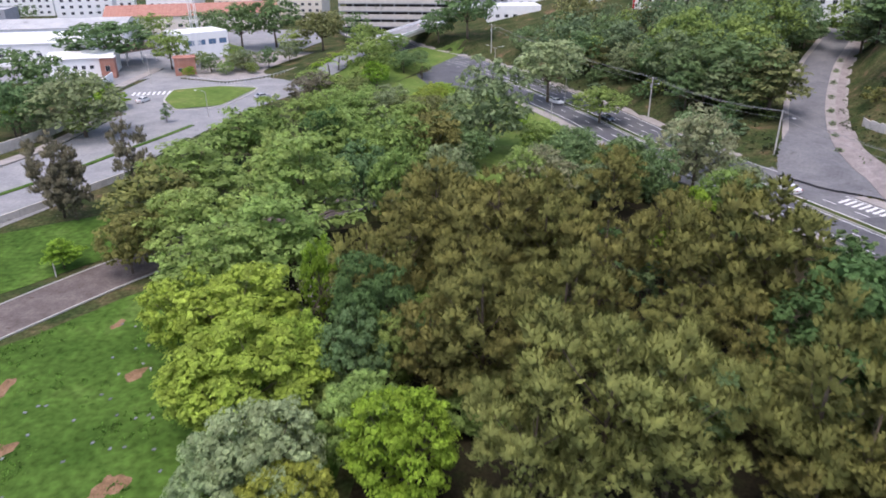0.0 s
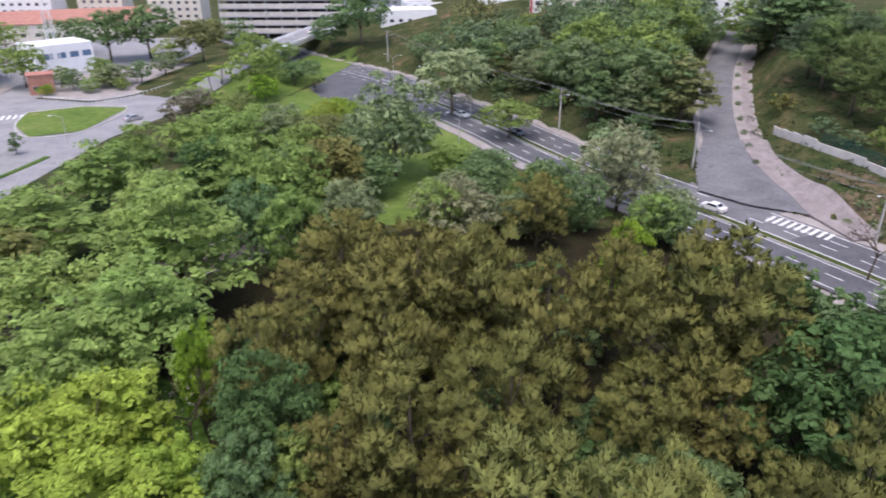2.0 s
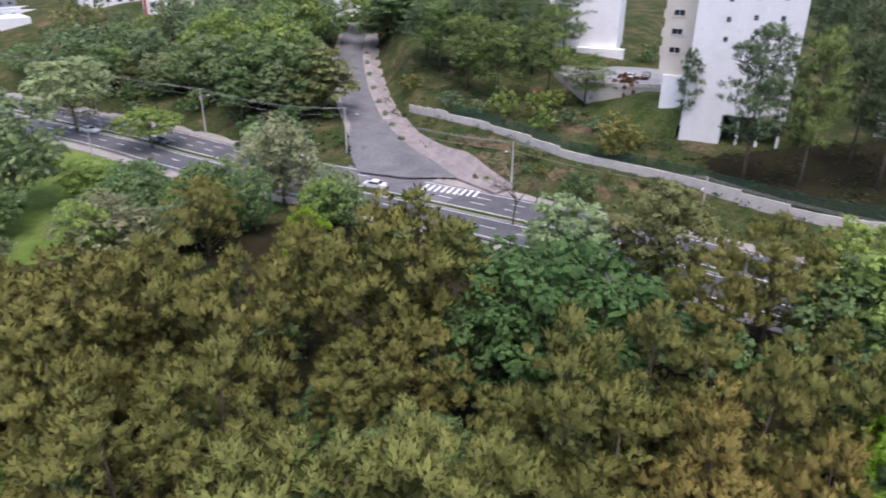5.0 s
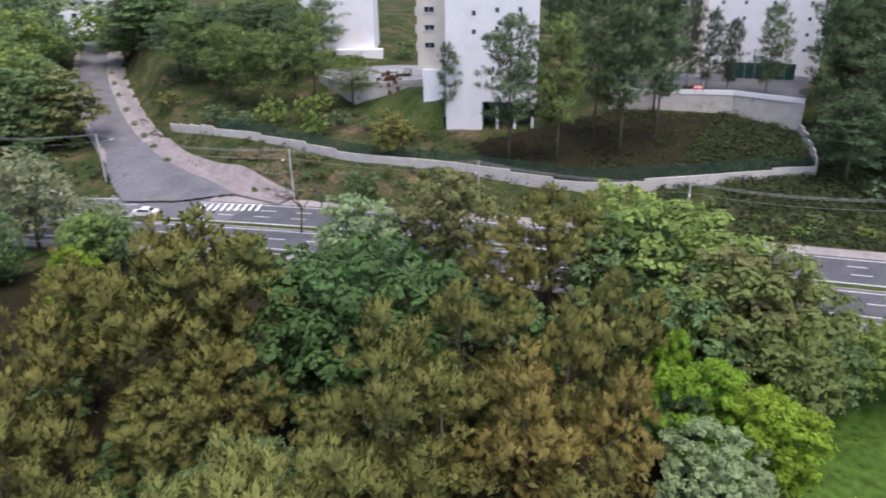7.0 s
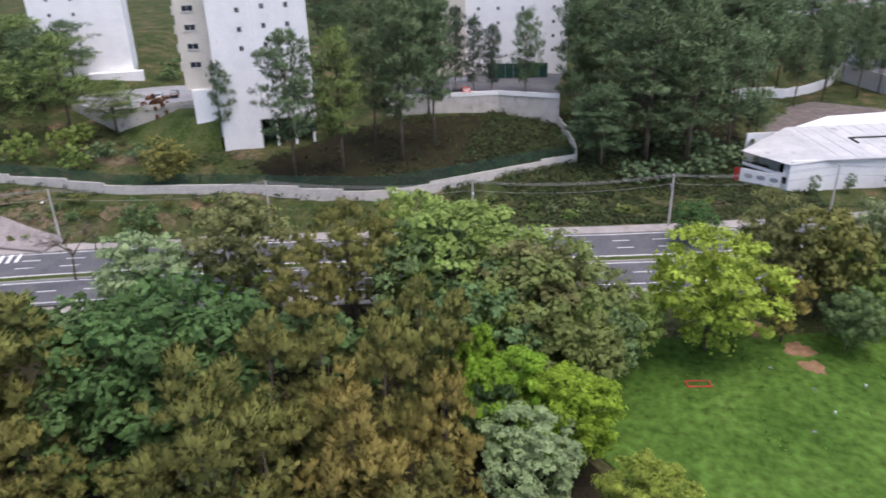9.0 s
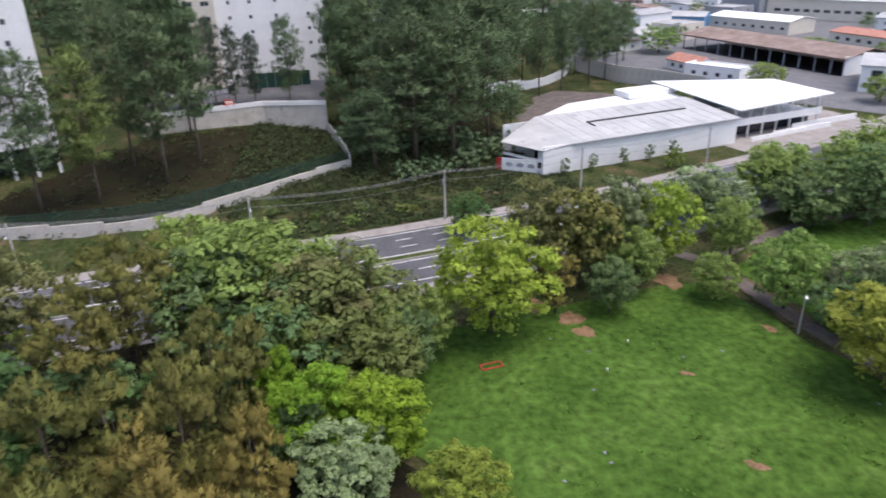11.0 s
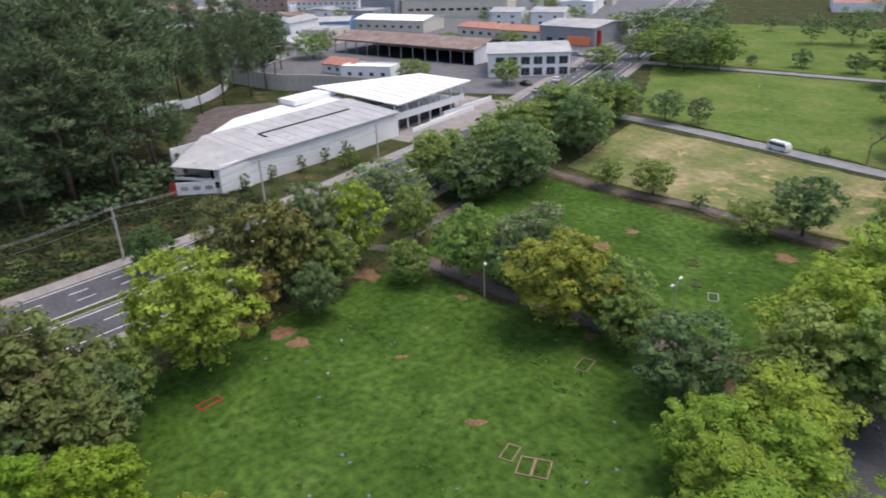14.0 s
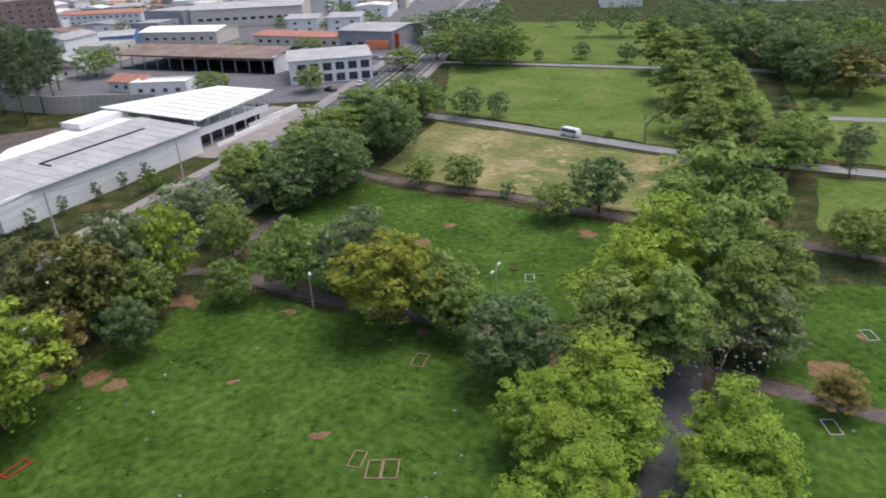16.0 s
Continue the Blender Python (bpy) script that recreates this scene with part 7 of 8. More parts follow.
tree("broad", "lime", -3.5, 43.5, 10, 4.8)
tree("broad", "yellow", -11.6, 39, 7, 3.8)
tree("broad", "lime", -14.3, 71, 11, 2.3)
tree("bare", "twig", -15.1, 67.6, 9, 3.5)
tree("broad", "lime", 36, 93.7, 9, 3)
tree("broad", "lime", 28.8, 83.7, 8, 2.3)
tree("broad", "olive", -43, 96.6, 11, 6.8)
tree("broad", "olive", -42.9, 86, 8, 3.8)
tree("layered", "mid", -41.3, 109.3, 12, 10.1)
tree("layered", "mid", -38.3, 132.4, 12, 8.7)
tree("layered", "light", -27.5, 112.9, 13, 5.9)
tree("layered", "mid", -19.3, 128, 13, 8.2)
tree("broad", "mid", -8.5, 120.3, 13, 6.6)
tree("broad", "dark", -13.2, 108.3, 11, 5.1)
tree("layered", "mid", -36.7, 144.1, 12, 4.9)
tree("broad", "bluegreen", -22.5, 127.3, 12, 4.3)
tree("broad", "olive", -2.7, 128.2, 11, 5.9)
tree("broad", "mid", -7.4, 102.1, 12, 4.4)
tree("casuarina", "brown", -62.6, 106.9, 14, 4.4)
tree("casuarina", "brown", -59.7, 105.3, 10, 3.1)
tree("casuarina", "brown", -53, 113.7, 15, 2.9)
tree("layered", "lime", -53.2, 87.7, 4.5, 2.9)
# trees between the grove and the avenue
tree("broad", "grey", 9.7, 142.4, 17.5, 9)
tree("broad", "dark", 31.7, 117.8, 9, 4.6)
tree("broad", "dark", 25, 129.8, 8, 4.7)
tree("broad", "pale_dry", 44.8, 119.4, 13, 6.7)
tree("broad", "light", 13.2, 110, 10, 3.8)
tree("broad", "dark", 36.2, 111.4, 9, 3.5)
tree("broad", "mid", 44.8, 105.2, 8, 3.9)
tree("broad", "dark", 47.3, 103.9, 7, 3.6)
tree("broad", "dark", 22.2, 117.9, 7, 4)
tree("dome", "pale", 27.9, 188, 16, 9.6)
tree("dome", "mid", 37.3, 165.7, 8.4, 6.5)
tree("broad", "lime", 18.6, 142.1, 4, 2.4)
tree("broad", "pale", 49.9, 134.4, 9, 5.9)
tree("broad", "orange", 70.1, 64.3, 13, 6.6)
tree("broad", "pale", 63.8, 74.1, 10, 6)
tree("bush", "lime", 70, 66.1, 5, 3.4)
tree("bush", "mid", 67.4, 59.3, 5, 2.9)
tree("bush", "dark", 85.2, 91, 5, 3)
tree("bare", "twig", 69.4, 90.4, 10, 4)
tree("bare", "twig", 78.4, 94.5, 5.8, 2.4)
tree("broad", "light", 75.4, 42.5, 13, 6.6)
tree("broad", "light", 74, 35.2, 12, 5.7)
tree("broad", "orange", 63.5, 26.5, 13, 7)
tree("broad", "mid", 58.4, 28.4, 11, 4.1)
tree("broad", "mid", 59.7, 21.9, 10, 3.9)
tree("broad", "lime", 48.1, 26.2, 10, 4.3)
tree("broad", "lime", 48.1, 21.2, 9, 4.6)
tree("broad", "lime", 52.7, 30, 9, 2.3)
tree("broad", "pale", 42.8, 23.5, 8, 4.3)
tree("bare", "twig", 64.6, 36, 11, 2.4)
tree("broad", "yellow", 39.3, 14.3, 8, 3.7)
tree("broad", "dark", 46.4, 26.9, 8, 2.6)
tree("broad", "yellowgreen", 70.2, 8.2, 13, 6.9)
tree("broad", "mid", 66.2, 16.2, 8, 3.4)
tree("bush", "dark", 63.3, 17.6, 6, 2.7)
# trees south along the avenue
tree("broad", "orange", 83.8, 0.1, 13, 4.8)
tree("broad", "olive", 80.6, -4.3, 13, 5.1)
tree("slim", "rust", 73.6, 0, 9, 2.4)
tree("broad", "dark", 73.3, -6.6, 7, 3.1)
tree("broad", "grey", 84.2, -9.6, 12, 4.2)
tree("broad", "yellowgreen", 84.5, -17.1, 12, 4.4)
tree("broad", "grey", 96.6, -29.2, 9, 5.3)
tree("broad", "grey", 85.9, -12.6, 12, 4.3)
tree("broad", "mid", 83.8, -7, 10, 4.2)
tree("broad", "mid", 105.3, -42.5, 10, 6.2)
tree("broad", "dark", 97, -44.2, 9, 5.4)
tree("broad", "mid", 78.7, -11.5, 8, 3.3)
tree("broad", "bluegreen", 100.4, 8, 6, 3.3)
tree("broad", "mid", 86, -27.3, 9, 3.8)
tree("broad", "pale", 103.2, -29.8, 8, 5.4)
tree("bush", "mid", 128.5, -35.3, 4, 2.3)
tree("layered", "mid", 109, -46.8, 10, 7)
tree("layered", "mid", 106, -54.1, 11, 7)
tree("broad", "dark", 96, -54, 12, 6.6)
tree("layered", "mid", 112.7, -68.2, 12, 7.1)
tree("layered", "mid", 115.6, -80.8, 13, 8.9)
tree("broad", "dark", 104.6, -75.9, 12, 5.8)
tree("broad", "dark", 125.9, -103.2, 10, 6.5)
tree("broad", "bluegreen", 96.6, -45.4, 5, 4)
tree("broad", "grey", 66.5, -34.7, 10, 4.8)
tree("bare", "twig", 67.1, -32.9, 9, 3.7)
tree("broad", "mid", 72, -27.9, 9, 4.5)
tree("broad", "yellow", 55, -29.7, 11, 6.6)
tree("broad", "mid", 51.1, -34.5, 8, 5)
tree("broad", "dark", 64.9, -31.1, 7, 4)
tree("broad", "mid", 75, -20.3, 6, 3)
tree("broad", "mid", 46.4, -32, 7, 3.1)
tree("broad", "dark", 37.3, -30.3, 9, 4.9)
tree("broad", "yellowgreen", 28, -22.8, 8, 4.2)
tree("broad", "mid", 69.4, 34.3, 14, 9)
tree("broad", "olive_leaf", 62.7, 25, 13, 7.6)
tree("broad", "dark", 67.3, 38.4, 12, 7)
tree("broad", "dark", 59, 29.9, 11, 6.3)
tree("broad", "olive_leaf", 56.9, 21.1, 10, 4.6)
tree("broad", "dark", 61.6, 19.1, 9, 3.8)
# trees over the cemetery lane
tree("layered", "yellowgreen", 26.2, -29.8, 10, 5.8)
tree("layered", "yellowgreen", 23, -25.9, 9, 4.7)
tree("layered", "yellowgreen", 24.2, -20.5, 9, 4.2)
tree("layered", "yellowgreen", 20.9, -18.1, 9, 4.2)
tree("layered", "yellowgreen", 18.9, -16.1, 8, 4.1)
tree("layered", "yellowgreen", 22.1, -12.4, 8, 3.6)
tree("layered", "yellowgreen", 14.6, -30.2, 10, 4.7)
tree("layered", "yellowgreen", 13.7, -25.9, 9, 3.5)
tree("layered", "yellowgreen", 11.5, -27.2, 9, 4.3)
tree("layered", "yellowgreen", 11.4, -22.2, 8, 4.8)
tree("layered", "yellowgreen", 32.8, -52.5, 15, 7.1)
tree("layered", "yellowgreen", 30.5, -42.4, 14, 6.7)
tree("layered", "light", 29.5, -36.6, 12, 5.7)
tree("layered", "light", 25, -39.9, 13, 5.1)
tree("layered", "light", 26.3, -56.6, 15, 6.5)
tree("layered", "mid", 21.4, -55.5, 13, 5)
tree("layered", "mid", 21.9, -49.3, 13, 5)
tree("layered", "light", 37.6, -74.7, 15, 8.5)
tree("layered", "mid", 31.6, -75, 15, 6.2)
tree("layered", "light", 36.8, -65.3, 13, 5.9)
tree("layered", "grey", 19.2, -49.5, 9, 4.6)
tree("bare", "twig", 18.6, -37.5, 10.5, 5.0)
tree("bare", "twig", 53.8, -109.8, 10, 7)
tree("bare", "twig", 45.8, -108.1, 10, 5)
tree("layered", "mid", 50, -102.6, 14, 7.1)
tree("layered", "mid", 47.8, -112, 13, 6.9)
tree("layered", "mid", 63.9, -125.4, 14, 7.8)
tree("layered", "mid", 62.7, -139.7, 13, 8.4)
tree("layered", "mid", 79.1, -151.4, 14, 8.4)
tree("layered", "mid", 76.6, -165.3, 13, 7.3)
tree("layered", "mid", 100.3, -184, 13, 8.3)
tree("layered", "mid", 95.7, -192.9, 13, 7.6)
tree("layered", "mid", 121.6, -217.4, 12, 8.6)
tree("layered", "mid", 38.2, -107.7, 11, 6)
tree("broad", "dark", 55, -75.5, 9, 4.8)
tree("broad", "mid", 58.6, -68.6, 6, 4.1)
tree("broad", "mid", 80.2, -71, 6, 3.8)
tree("broad", "mid", 88.2, -67.8, 5, 2.6)
tree("bush", "dark", 71.6, -72.6, 2.3, 1.5)
tree("broad", "dark", 114.5, -110.6, 7, 4.1)
tree("broad", "dark", 107.9, -114.3, 6, 3)
tree("bare", "twig", 68.7, -115.1, 8.6, 3.1)
tree("bush", "mid", 76.6, -114.2, 1.8, 1.2)
# trees south far
tree("broad", "mid", 158.5, -176.1, 11, 8.2)
tree("broad", "mid", 164.7, -165.6, 11, 9.1)
tree("broad", "mid", 180.2, -167.7, 9, 6.3)
tree("broad", "mid", 123.4, -95.4, 10, 5.5)
tree("broad", "mid", 120.7, -101.1, 9, 4.9)
tree("broad", "mid", 118.3, -80.6, 11, 6.4)
tree("broad", "mid", 111.9, -63.5, 11, 6.4)
tree("broad", "mid", 109.2, -82.1, 10, 4.9)
tree("broad", "mid", 100.7, -59.8, 9, 5.4)
tree("broad", "dark", 193.5, -257, 5.9, 3.6)
tree("broad", "dark", 135.5, -193, 5.3, 3.1)
tree("broad", "dark", 119.4, -195.4, 5.8, 3.4)
tree("broad", "dark", 147.8, -185.1, 3.3, 1.9)
tree("broad", "dark", 50.3, -160.6, 2.7, 1.7)
tree("broad", "dark", 45.7, -163.4, 2.5, 1.5)
tree("broad", "dark", 56.6, -160, 2.6, 1.5)
tree("broad", "dark", 32.6, -131.3, 5.1, 3.2)
tree("broad", "dark", 66.1, -190.9, 14, 7.1)
tree("broad", "dark", 55.9, -177.7, 12, 7.5)
tree("broad", "olive", 47.1, -178.8, 11, 9.1)
tree("broad", "dark", 96.2, -231.6, 13, 7.6)
tree("broad", "dark", 149.8, -243, 12, 7.3)
tree("broad", "dark", 162, -237.7, 10, 4.9)
tree("broad", "mid", 18.7, -81.8, 7, 4.8)
tree("layered", "rust", 10.6, -45.3, 5, 2.7)
tree("broad", "mid", 39.7, -118.8, 9, 6.5)
tree("slim", "grey", 29.4, -115.2, 9, 2.3)
tree("broad", "dark", 207.2, -213, 12, 11.4)
tree("broad", "dark", 205.7, -229.7, 12, 10.5)
tree("broad", "dark", 214, -199.5, 11, 7.4)
tree("broad", "dark", 135.7, -257.7, 12, 8.7)
tree("broad", "dark", 127.9, -271.1, 12, 9)
tree("broad", "dark", 115.6, -285.6, 12, 10.6)
tree("broad", "dark", 94.8, -269.8, 12, 8.6)
tree("broad", "dark", 80.4, -273.4, 12, 11.1)
tree("broad", "dark", 63.7, -251.5, 12, 10.2)
tree("broad", "dark", 72.7, -203.3, 9, 4.8)
tree("broad", "mid", 177.4, -148.2, 7, 6)
tree("broad", "mid", 242.2, -215, 7, 5.5)
tree("broad", "mid", 175.9, -108.3, 7, 4.9)
tree("broad", "mid", 197.6, -88, 7, 5.5)
tree("broad", "mid", 259.2, -137.6, 5, 6.2)
tree("broad", "mid", 235.9, -152.7, 6, 5.9)
tree("broad", "mid", 269, -81.8, 9, 8.2)
tree("broad", "mid", 273.4, -218.3, 8, 5.9)
tree("broad", "mid", 319.8, -240.1, 7, 5)
tree("broad", "mid", 456.9, -214.6, 7, 8.3)
tree("broad", "mid", 464.9, -187.8, 7, 8.3)
tree("broad", "dark", 204.4, -199.5, 12, 9.1)
tree("broad", "mid", 176.6, -178.2, 12, 8.1)
tree("broad", "dark", 154.4, -161.2, 12, 7.2)
tree("broad", "dark", 171.9, -190.4, 12, 8.3)
tree("broad", "mid", 149.7, -171.9, 12, 7.4)
tree("broad", "dark", 106.6, -224.3, 13, 8.6)
tree("broad", "dark", 92.9, -208.6, 13, 8)
tree("broad", "mid", 92.3, -222.8, 13, 8.4)
tree("broad", "dark", 80.1, -207.8, 13, 7.8)
tree("broad", "dark", 79.1, -221.4, 13, 8.2)
tree("broad", "mid", 68.4, -207.1, 13, 7.7)
tree("broad", "dark", 66.9, -220.1, 13, 8.1)
tree("broad", "dark", 65.3, -234, 13, 8.5)
tree("broad", "mid", 55.7, -218.9, 13, 7.9)
tree("broad", "dark", 71.8, -200, 11, 7.5)
tree("broad", "olive_leaf", 62.9, -191.3, 11, 7.1)
tree("broad", "mid", 60.7, -202.6, 11, 7.5)
tree("broad", "dark", 52.5, -194, 11, 7.1)
tree("broad", "olive_leaf", 50.1, -205.1, 11, 7.5)
# pines on the estate slope
tree("pine", "pine", 113.3, 91.6, 16.5, 2.4)
tree("pine", "pine", 105, 74, 24.3, 5.6)
tree("pine", "pine_light", 108, 66.2, 24.5, 4.5)
tree("pine", "pine", 115.7, 57.8, 27.6, 5.7)
tree("pine", "pine", 123.5, 54, 27.4, 4.4)
tree("pine", "pine", 122.2, 65.3, 27.8, 5)
tree("pine", "pine_sparse", 146.3, 51.6, 18.5, 2.6)
tree("pine", "pine_sparse", 148.2, 48, 17.2, 2.3)
tree("pine", "pine", 149.5, 41, 20.5, 3.4)
tree("pine", "pine_sparse", 145.5, 55.4, 20.4, 2.6)
tree("pine", "pine", 144, 30, 27.3, 4.8)
tree("pine", "pine", 124, 23, 14.7, 5.8)
tree("pine", "pine", 132.1, 15.3, 26.9, 9.5)
tree("pine", "pine", 137.9, 7.5, 29, 8.2)
tree("pine", "pine", 150.2, -1.1, 25, 7)
tree("pine", "pine", 158.5, -7.6, 11.7, 4)
tree("pine", "pine", 148.4, 25.1, 24.9, 6.8)
tree("pine", "pine", 156.9, 16.8, 27.5, 8.5)
tree("pine", "pine", 156.5, 7.5, 30.3, 8.5)
tree("pine", "pine", 169.7, -4.2, 29.8, 6.4)
tree("pine", "pine", 234.7, -29.4, 26.6, 5.9)
tree("pine", "pine", 262.4, -46, 26, 6.6)
tree("pine", "pine", 263.5, -57.4, 20.5, 5.6)
tree("pine", "pine", 252.9, -63.1, 19.9, 4.4)
tree("pine", "pine", 211.6, -19.3, 24.1, 5.3)
tree("pine", "pine", 196.8, -11.1, 22.3, 5.7)
tree("pine", "pine", 272.3, -55.4, 23, 4.6)
tree("pine", "pine_light", 103.7, 133, 16.4, 6.4)
tree("pine", "pine_light", 111.8, 125.6, 19.4, 5.8)
tree("pine", "pine_light", 114.3, 117.2, 10.7, 5)
tree("pine", "pine_light", 103, 142.8, 16.7, 6)
tree("pine", "pine_light", 104.7, 155.8, 16.1, 6.4)
tree("pine", "pine_light", 124.2, 202.6, 12.3, 10)
tree("pine", "pine_light", 124.7, 146.4, 17, 7.4)
tree("pine", "pine_light", 119.9, 156.9, 14.5, 6.8)
tree("bush", "mid", 98.2, 125, 6, 3.3)
tree("bush", "mid", 103.2, 120.3, 5.5, 3)
tree("bush", "mid", 108.4, 121, 4.2, 3.1)
tree("bush", "mid", 98.3, 113.4, 4.5, 2.6)
tree("bush", "rust_red", 123.3, 113.6, 5.8, 3.1)
tree("bush", "dark", 150.1, 127.8, 4.7, 3.4)
tree("broad", "olive", 96.5, 93.6, 7.8, 3.9)
# trees in the north west
tree("broad", "dark", -99, 169.5, 16, 9.7)
tree("broad", "grey", -81.4, 155.1, 13, 10.2)
tree("broad", "dark", -95.3, 153.9, 12, 6.7)
tree("broad", "mid", -82.5, 156.7, 6, 4.4)
tree("palm", "lime", -97.8, 155.9, 8, 4.6)
tree("dome", "dark", -114, 243, 14.5, 15.5)
tree("dome", "dark", -78, 279, 17, 10)
tree("dome", "dark", -66, 284, 18, 11)
tree("dome", "mid", -91, 238, 12, 7)
tree("dome", "orange", -45, 268, 14, 9)
tree("dome", "dark", 9, 276, 19, 11)
tree("dome", "dark", -2, 283, 13, 7)
tree("dome", "dark", -96, 296, 13, 9)
tree("dome", "mid", -120, 300, 11, 8)
tree("broad", "mid", -22.6, 215, 13, 7.1)
tree("broad", "grey", -66.2, 236.4, 6, 6)
tree("broad", "mid", -82, 241.5, 5, 3.8)
tree("bush", "lime", -88.5, 181, 4, 6.7)
tree("broad", "mid", -55.7, 269.2, 8, 5.6)
tree("palm", "lime", -37.6, 211.9, 8.3, 3.5)
tree("palm", "lime", -33.7, 227.5, 7, 3.8)
tree("palm", "lime", -31.4, 231, 5.9, 3.8)
tree("palm", "lime", -35.1, 218.5, 7.7, 3.6)
tree("broad", "brown", -34.7, 184.5, 8, 6.2)
tree("broad", "lime", -20, 208.7, 7, 4.1)
tree("broad", "grey", -13.1, 170, 8, 5.3)
tree("palm", "lime", -1.6, 180.4, 7, 4.5)
tree("broad", "yellow", -3.6, 170.9, 6, 4.3)
tree("broad", "dark", -13.7, 229.5, 6, 4.2)
tree("palm", "dark", -153.7, 376.1, 11, 5.6)
tree("palm", "mid", -35.5, 162.1, 8, 4.1)
tree("palm", "bluegreen", -24.3, 141.2, 9, 4.2)
tree("slim", "dark", -67.7, 168.2, 5, 1.5)
tree("broad", "dark", -210.3, 367.7, 8, 6.9)
tree("broad", "dark", -172.4, 371.4, 8, 6.7)
tree("broad", "dark", -219.7, 413.7, 8, 7.6)
tree("broad", "dark", -135.4, 307, 8, 5.5)
tree("broad", "dark", -136.9, 393.2, 8, 6.8)
tree("layered", "orange", 73.6, 157.5, 14.9, 9.9)
tree("broad", "dark", 68.9, 161.7, 15.1, 8.7)
tree("layered", "dark", 117, 188, 14, 9.5)
tree("layered", "dark", 119, 205, 13, 9)
tree("broad", "dark", 108, 216, 11, 6.5)
tree("broad", "mid", 126, 226, 12, 8)
tree("layered", "dark", 124, 191, 14.5, 9.5)
tree("broad", "dark", 62.9, 169.1, 14.5, 8.2)
tree("broad", "mid", -24.5, 236, 11.1, 7)
tree("palm", "dark", -12.8, 226.7, 6.2, 4.1)
tree("palm", "dark", -7.4, 226.1, 6.2, 4.1)
tree("broad", "dark", -9.6, 236.2, 5.1, 4.9)
tree("broad", "dark", -38.2, 304.1, 10.2, 7.5)
tree("broad", "mid", -16.7, 247.1, 5.6, 5.1)
tree("palm", "mid", -6.8, 219.5, 6.2, 3.6)
for x, y, h, a, leaf in ((-96, 197, 3.4, 4.4, "lime"), (-101, 203, 3.2, 4.6, "yellowgreen"), (-91, 190, 3.0, 4.2, "lime"), (-107, 211, 3.4, 4.8, "mid"), (-90, 180, 3.6, 4.4, "mid"), (-112, 206, 4.5, 5.5, "dark")):
    tree("bush", leaf, x, y, h, a, "hedge along the western wall")
for x, y, h, a, leaf in ((-67, 236, 5.5, 4.0, "olive_leaf"), (-59, 240, 6.0, 3.6, "dark"), (-70, 228, 4.0, 3.0, "mid"), (-76, 232, 5.5, 3.4, "dark"), (-62, 230, 3.2, 2.4, "mid"), (-72, 246, 6.5, 4.2, "mid"), (-54, 250, 6.5, 4.4, "grey"), (-81, 225, 3.0, 2.2, "lime")):
    tree("broad", leaf, x, y, h, a, "young trees of the forecourt")
for x, y, h, a, leaf in ((-23, 181, 7.5, 5.2, "olive_leaf"), (-30, 188, 7, 5.0, "mid"), (-17, 171, 7.5, 5.4, "light"), (-3.5, 178, 6.5, 4.6, "yellow"), (-27, 172, 7, 5.0, "light"), (-9, 163, 7, 5.0, "olive_leaf"), (4, 168, 6.5, 4.6, "grey"), (-37, 200, 6.5, 5, "mid"), (-21, 160, 8, 5.6, "mid"), (-31, 160, 8, 5.4, "light"), (-8, 152, 8, 5.4, "mid"), (2, 152, 7, 4.6, "dark"), (16, 160, 5, 3.6, "lime"), (20, 138, 7, 4.6, "mid")):
    tree("broad", leaf, x, y, h, a, "trees beside the avenue")
# deep pines behind the slope
tree("pine", "pine", 216.2, 119.3, 20.7, 8.8)
tree("pine", "pine", 180, 96.4, 22.2, 7.2)
tree("pine", "pine", 138.8, 66, 27.4, 5.5)
tree("pine", "pine", 154.4, 66.4, 24.9, 6)
tree("pine", "pine", 138.9, 59.5, 27.8, 4.2)
tree("pine", "pine", 165.3, 74.3, 22.9, 6.5)
tree("pine", "pine", 162.8, 28.4, 28.7, 6.8)
tree("pine", "pine", 169, 19.9, 27.7, 7)
tree("pine", "pine", 160.1, 11.8, 29.2, 6.6)
tree("pine", "pine", 172.2, -0.8, 30.8, 7.2)
tree("pine", "pine", 186.4, -10.6, 32.3, 7.8)
tree("pine", "pine", 180.1, 6.1, 26.1, 7.4)
tree("pine", "pine", 192.3, -5.2, 26.9, 8)
for x, y, h, a in ((206, -30, 22, 4.2), (213, -40, 23, 4.4), (220, -47, 21, 4.0), (228, -53, 22, 4.4), (236, -47, 22, 4.6), (199, -22, 21, 4.4), (222, -34, 23, 4.6), (231, -40, 22, 4.2), (246, -54, 21, 4.2)):
    tree("pine", "pine", x, y, h, a, "tall pines by the slab wall")
# more of the grove
tree("casuarina", "olive", -5.4, 73.1, 17, 4.1)
tree("casuarina", "olive", 2.5, 66.8, 16, 4.7)
tree("casuarina", "olive", -1.4, 56.9, 12, 4)
tree("casuarina", "olive", 7, 52.7, 12, 3.8)
tree("broad", "dark", -9.9, 129.7, 10, 4.6)
tree("broad", "olive", -2.1, 132.1, 10, 5.8)
tree("broad", "dark", 4.7, 132, 7, 4.7)
tree("broad", "grey", -13.5, 162.1, 8, 4.5)
tree("broad", "orange", -3.2, 158.8, 8, 4.8)
tree("broad", "mid", -15, 124.6, 11, 4.7)
tree("broad", "mid", 30.2, 116.8, 8, 5.1)
tree("broad", "dark", 23.5, 124.5, 9, 5.1)
tree("broad", "grey", 16.9, 119.8, 7, 5.7)
tree("broad", "grey", 25.6, 111.1, 7, 4.4)
tree("broad", "dark", 32.9, 118.8, 9, 5.5)
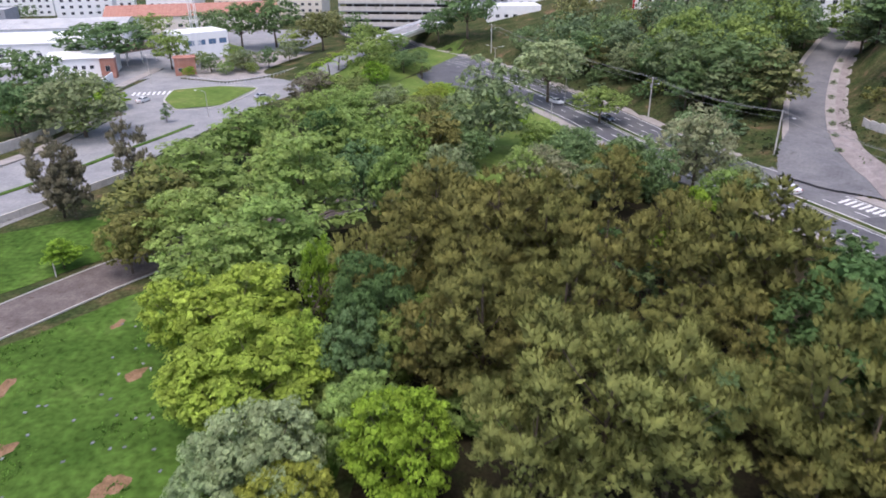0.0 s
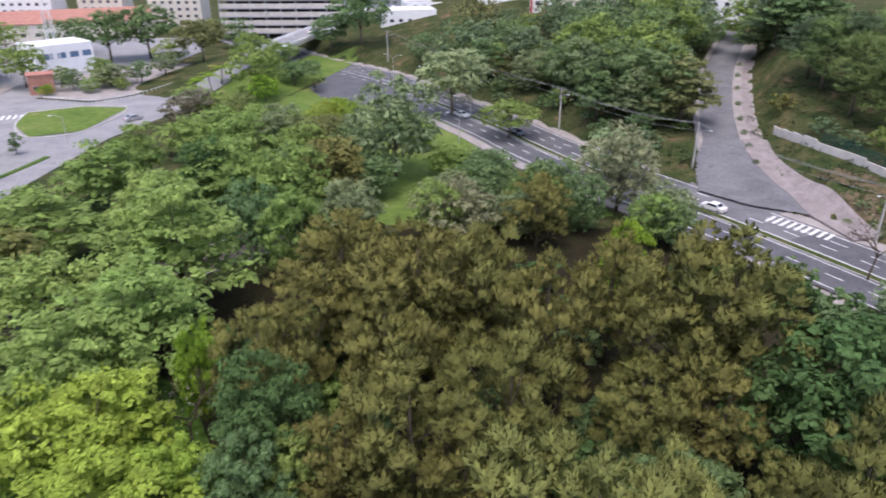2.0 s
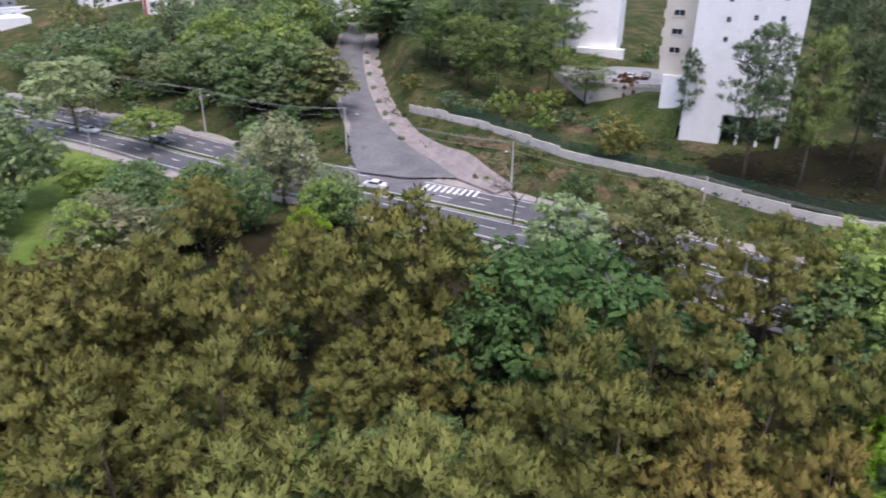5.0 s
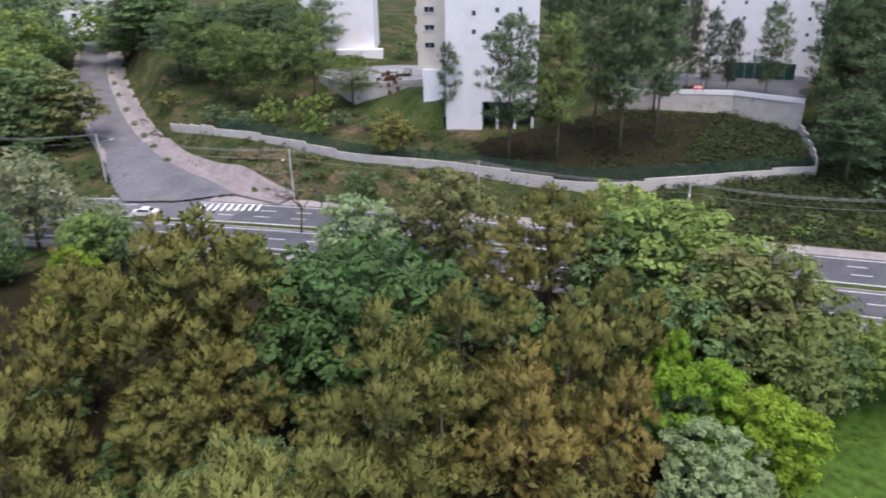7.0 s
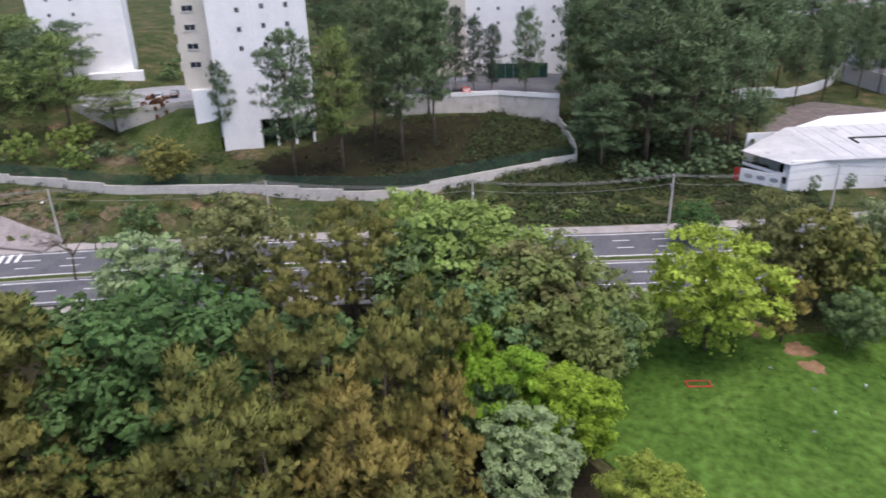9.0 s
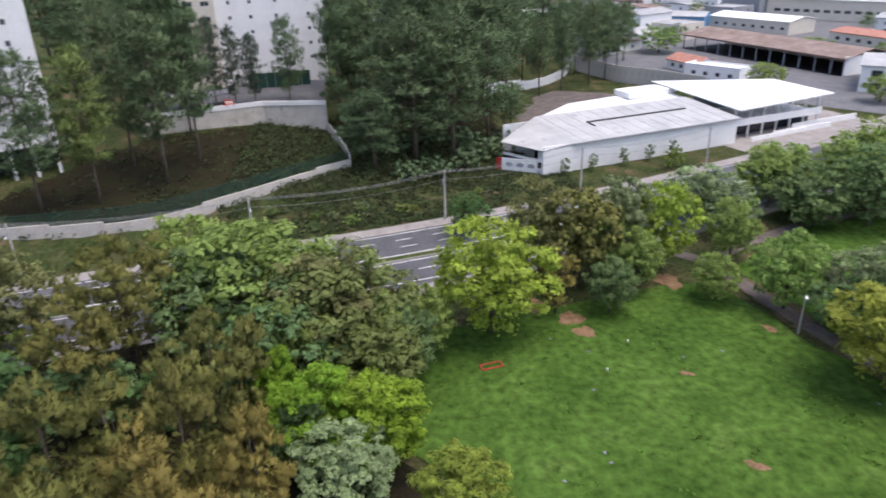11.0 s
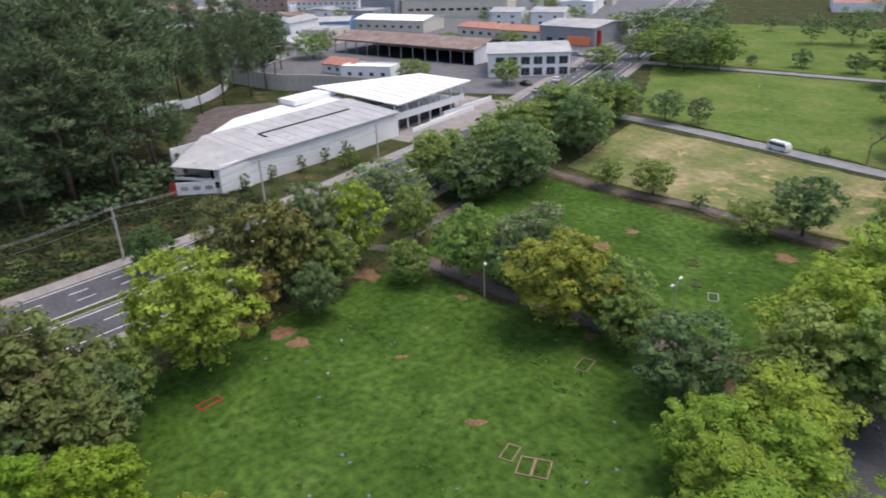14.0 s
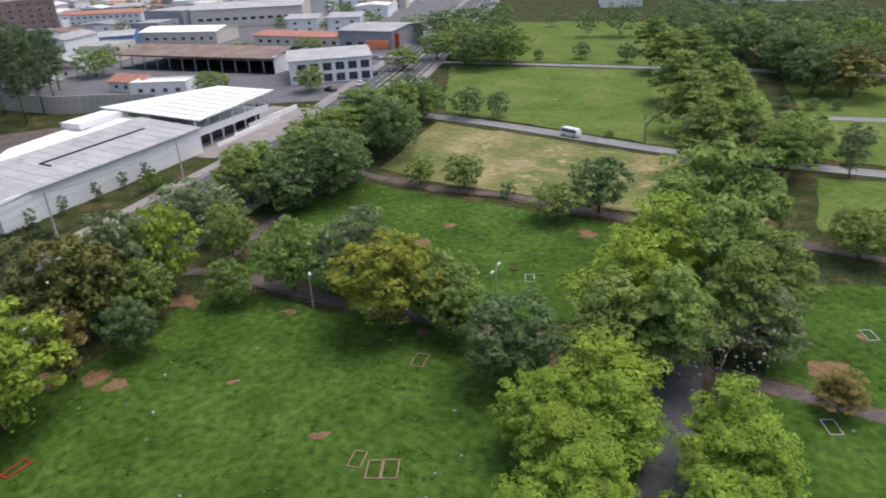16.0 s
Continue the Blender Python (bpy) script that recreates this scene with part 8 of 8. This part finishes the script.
tree("broad", "grey", 48.2, 108.4, 8, 4.4)
tree("broad", "dark", 23.7, 121.5, 8, 4.1)
tree("broad", "pale_dry", 15.8, 110.1, 9, 6.2)
tree("broad", "grey", 0.5, 111.8, 10, 4.9)
tree("broad", "dark", -5.9, 133.7, 9, 7)
tree("broad", "lime", -0.1, 188.3, 5, 4.3)
tree("casuarina", "olive", 11.2, 81.3, 15, 5.5)
tree("casuarina", "olive", 0.4, 90.1, 14, 5.4)
tree("casuarina", "olive", 2.8, 77.4, 14, 4.6)
tree("casuarina", "olive", 27.5, 41, 22, 3.8)
tree("casuarina", "olive", 30.3, 48.3, 10, 4.1)
tree("casuarina", "olive", 27.5, 39.3, 10, 4.6)
tree("broad", "dark", 56.4, 49.1, 7, 4.9)
tree("broad", "dark", 35.1, 49.9, 6, 3.4)
# shrubs under the pines
tree("bush", "pine", 122.2, 17, 4.1, 3.1)
tree("bush", "pine", 125.7, 11.9, 4.3, 3.2)
tree("bush", "pine", 132.2, 5, 4.5, 3.4)
tree("bush", "pine", 133.2, 19.2, 4.3, 3.4)
tree("bush", "pine", 138.7, 0.7, 4.7, 3.6)
tree("bush", "pine", 144.7, -5.1, 4.9, 3.7)
tree("bush", "pine", 140.6, 12.5, 4.6, 3.6)
tree("bush", "pine", 143.3, 4.6, 4.8, 3.6)
tree("bush", "pine", 93.6, 137.7, 3.3, 2.8)
tree("bush", "pine", 94.4, 130, 3.2, 2.8)
tree("bush", "olive", 95.1, 154.3, 3.5, 3.1)
tree("bush", "pine", 103.7, 112.2, 3.2, 2.6)
tree("bush", "pine", 104.8, 104.3, 3.2, 2.6)
tree("bush", "olive", 104.3, 95.7, 3.1, 2.5)
tree("pine", "pine", 117.9, 196.5, 16.7, 7.9)
tree("pine", "pine", 106.3, 163.4, 13.5, 6.7)
tree("pine", "pine", 108.7, 152.7, 16.8, 6.4)
tree("pine", "pine", 118.2, 149.4, 16.2, 6.6)
tree("pine", "pine", 120.6, 140, 16.4, 6.4)
tree("pine", "pine", 133.9, 142.7, 14.4, 6)
tree("pine", "pine", 138.3, 217.5, 14.1, 7.9)
tree("casuarina", "olive", 27.5, 107, 12, 5.0)


plant_woods("distant_trees", "distant green trees among lawns and town")
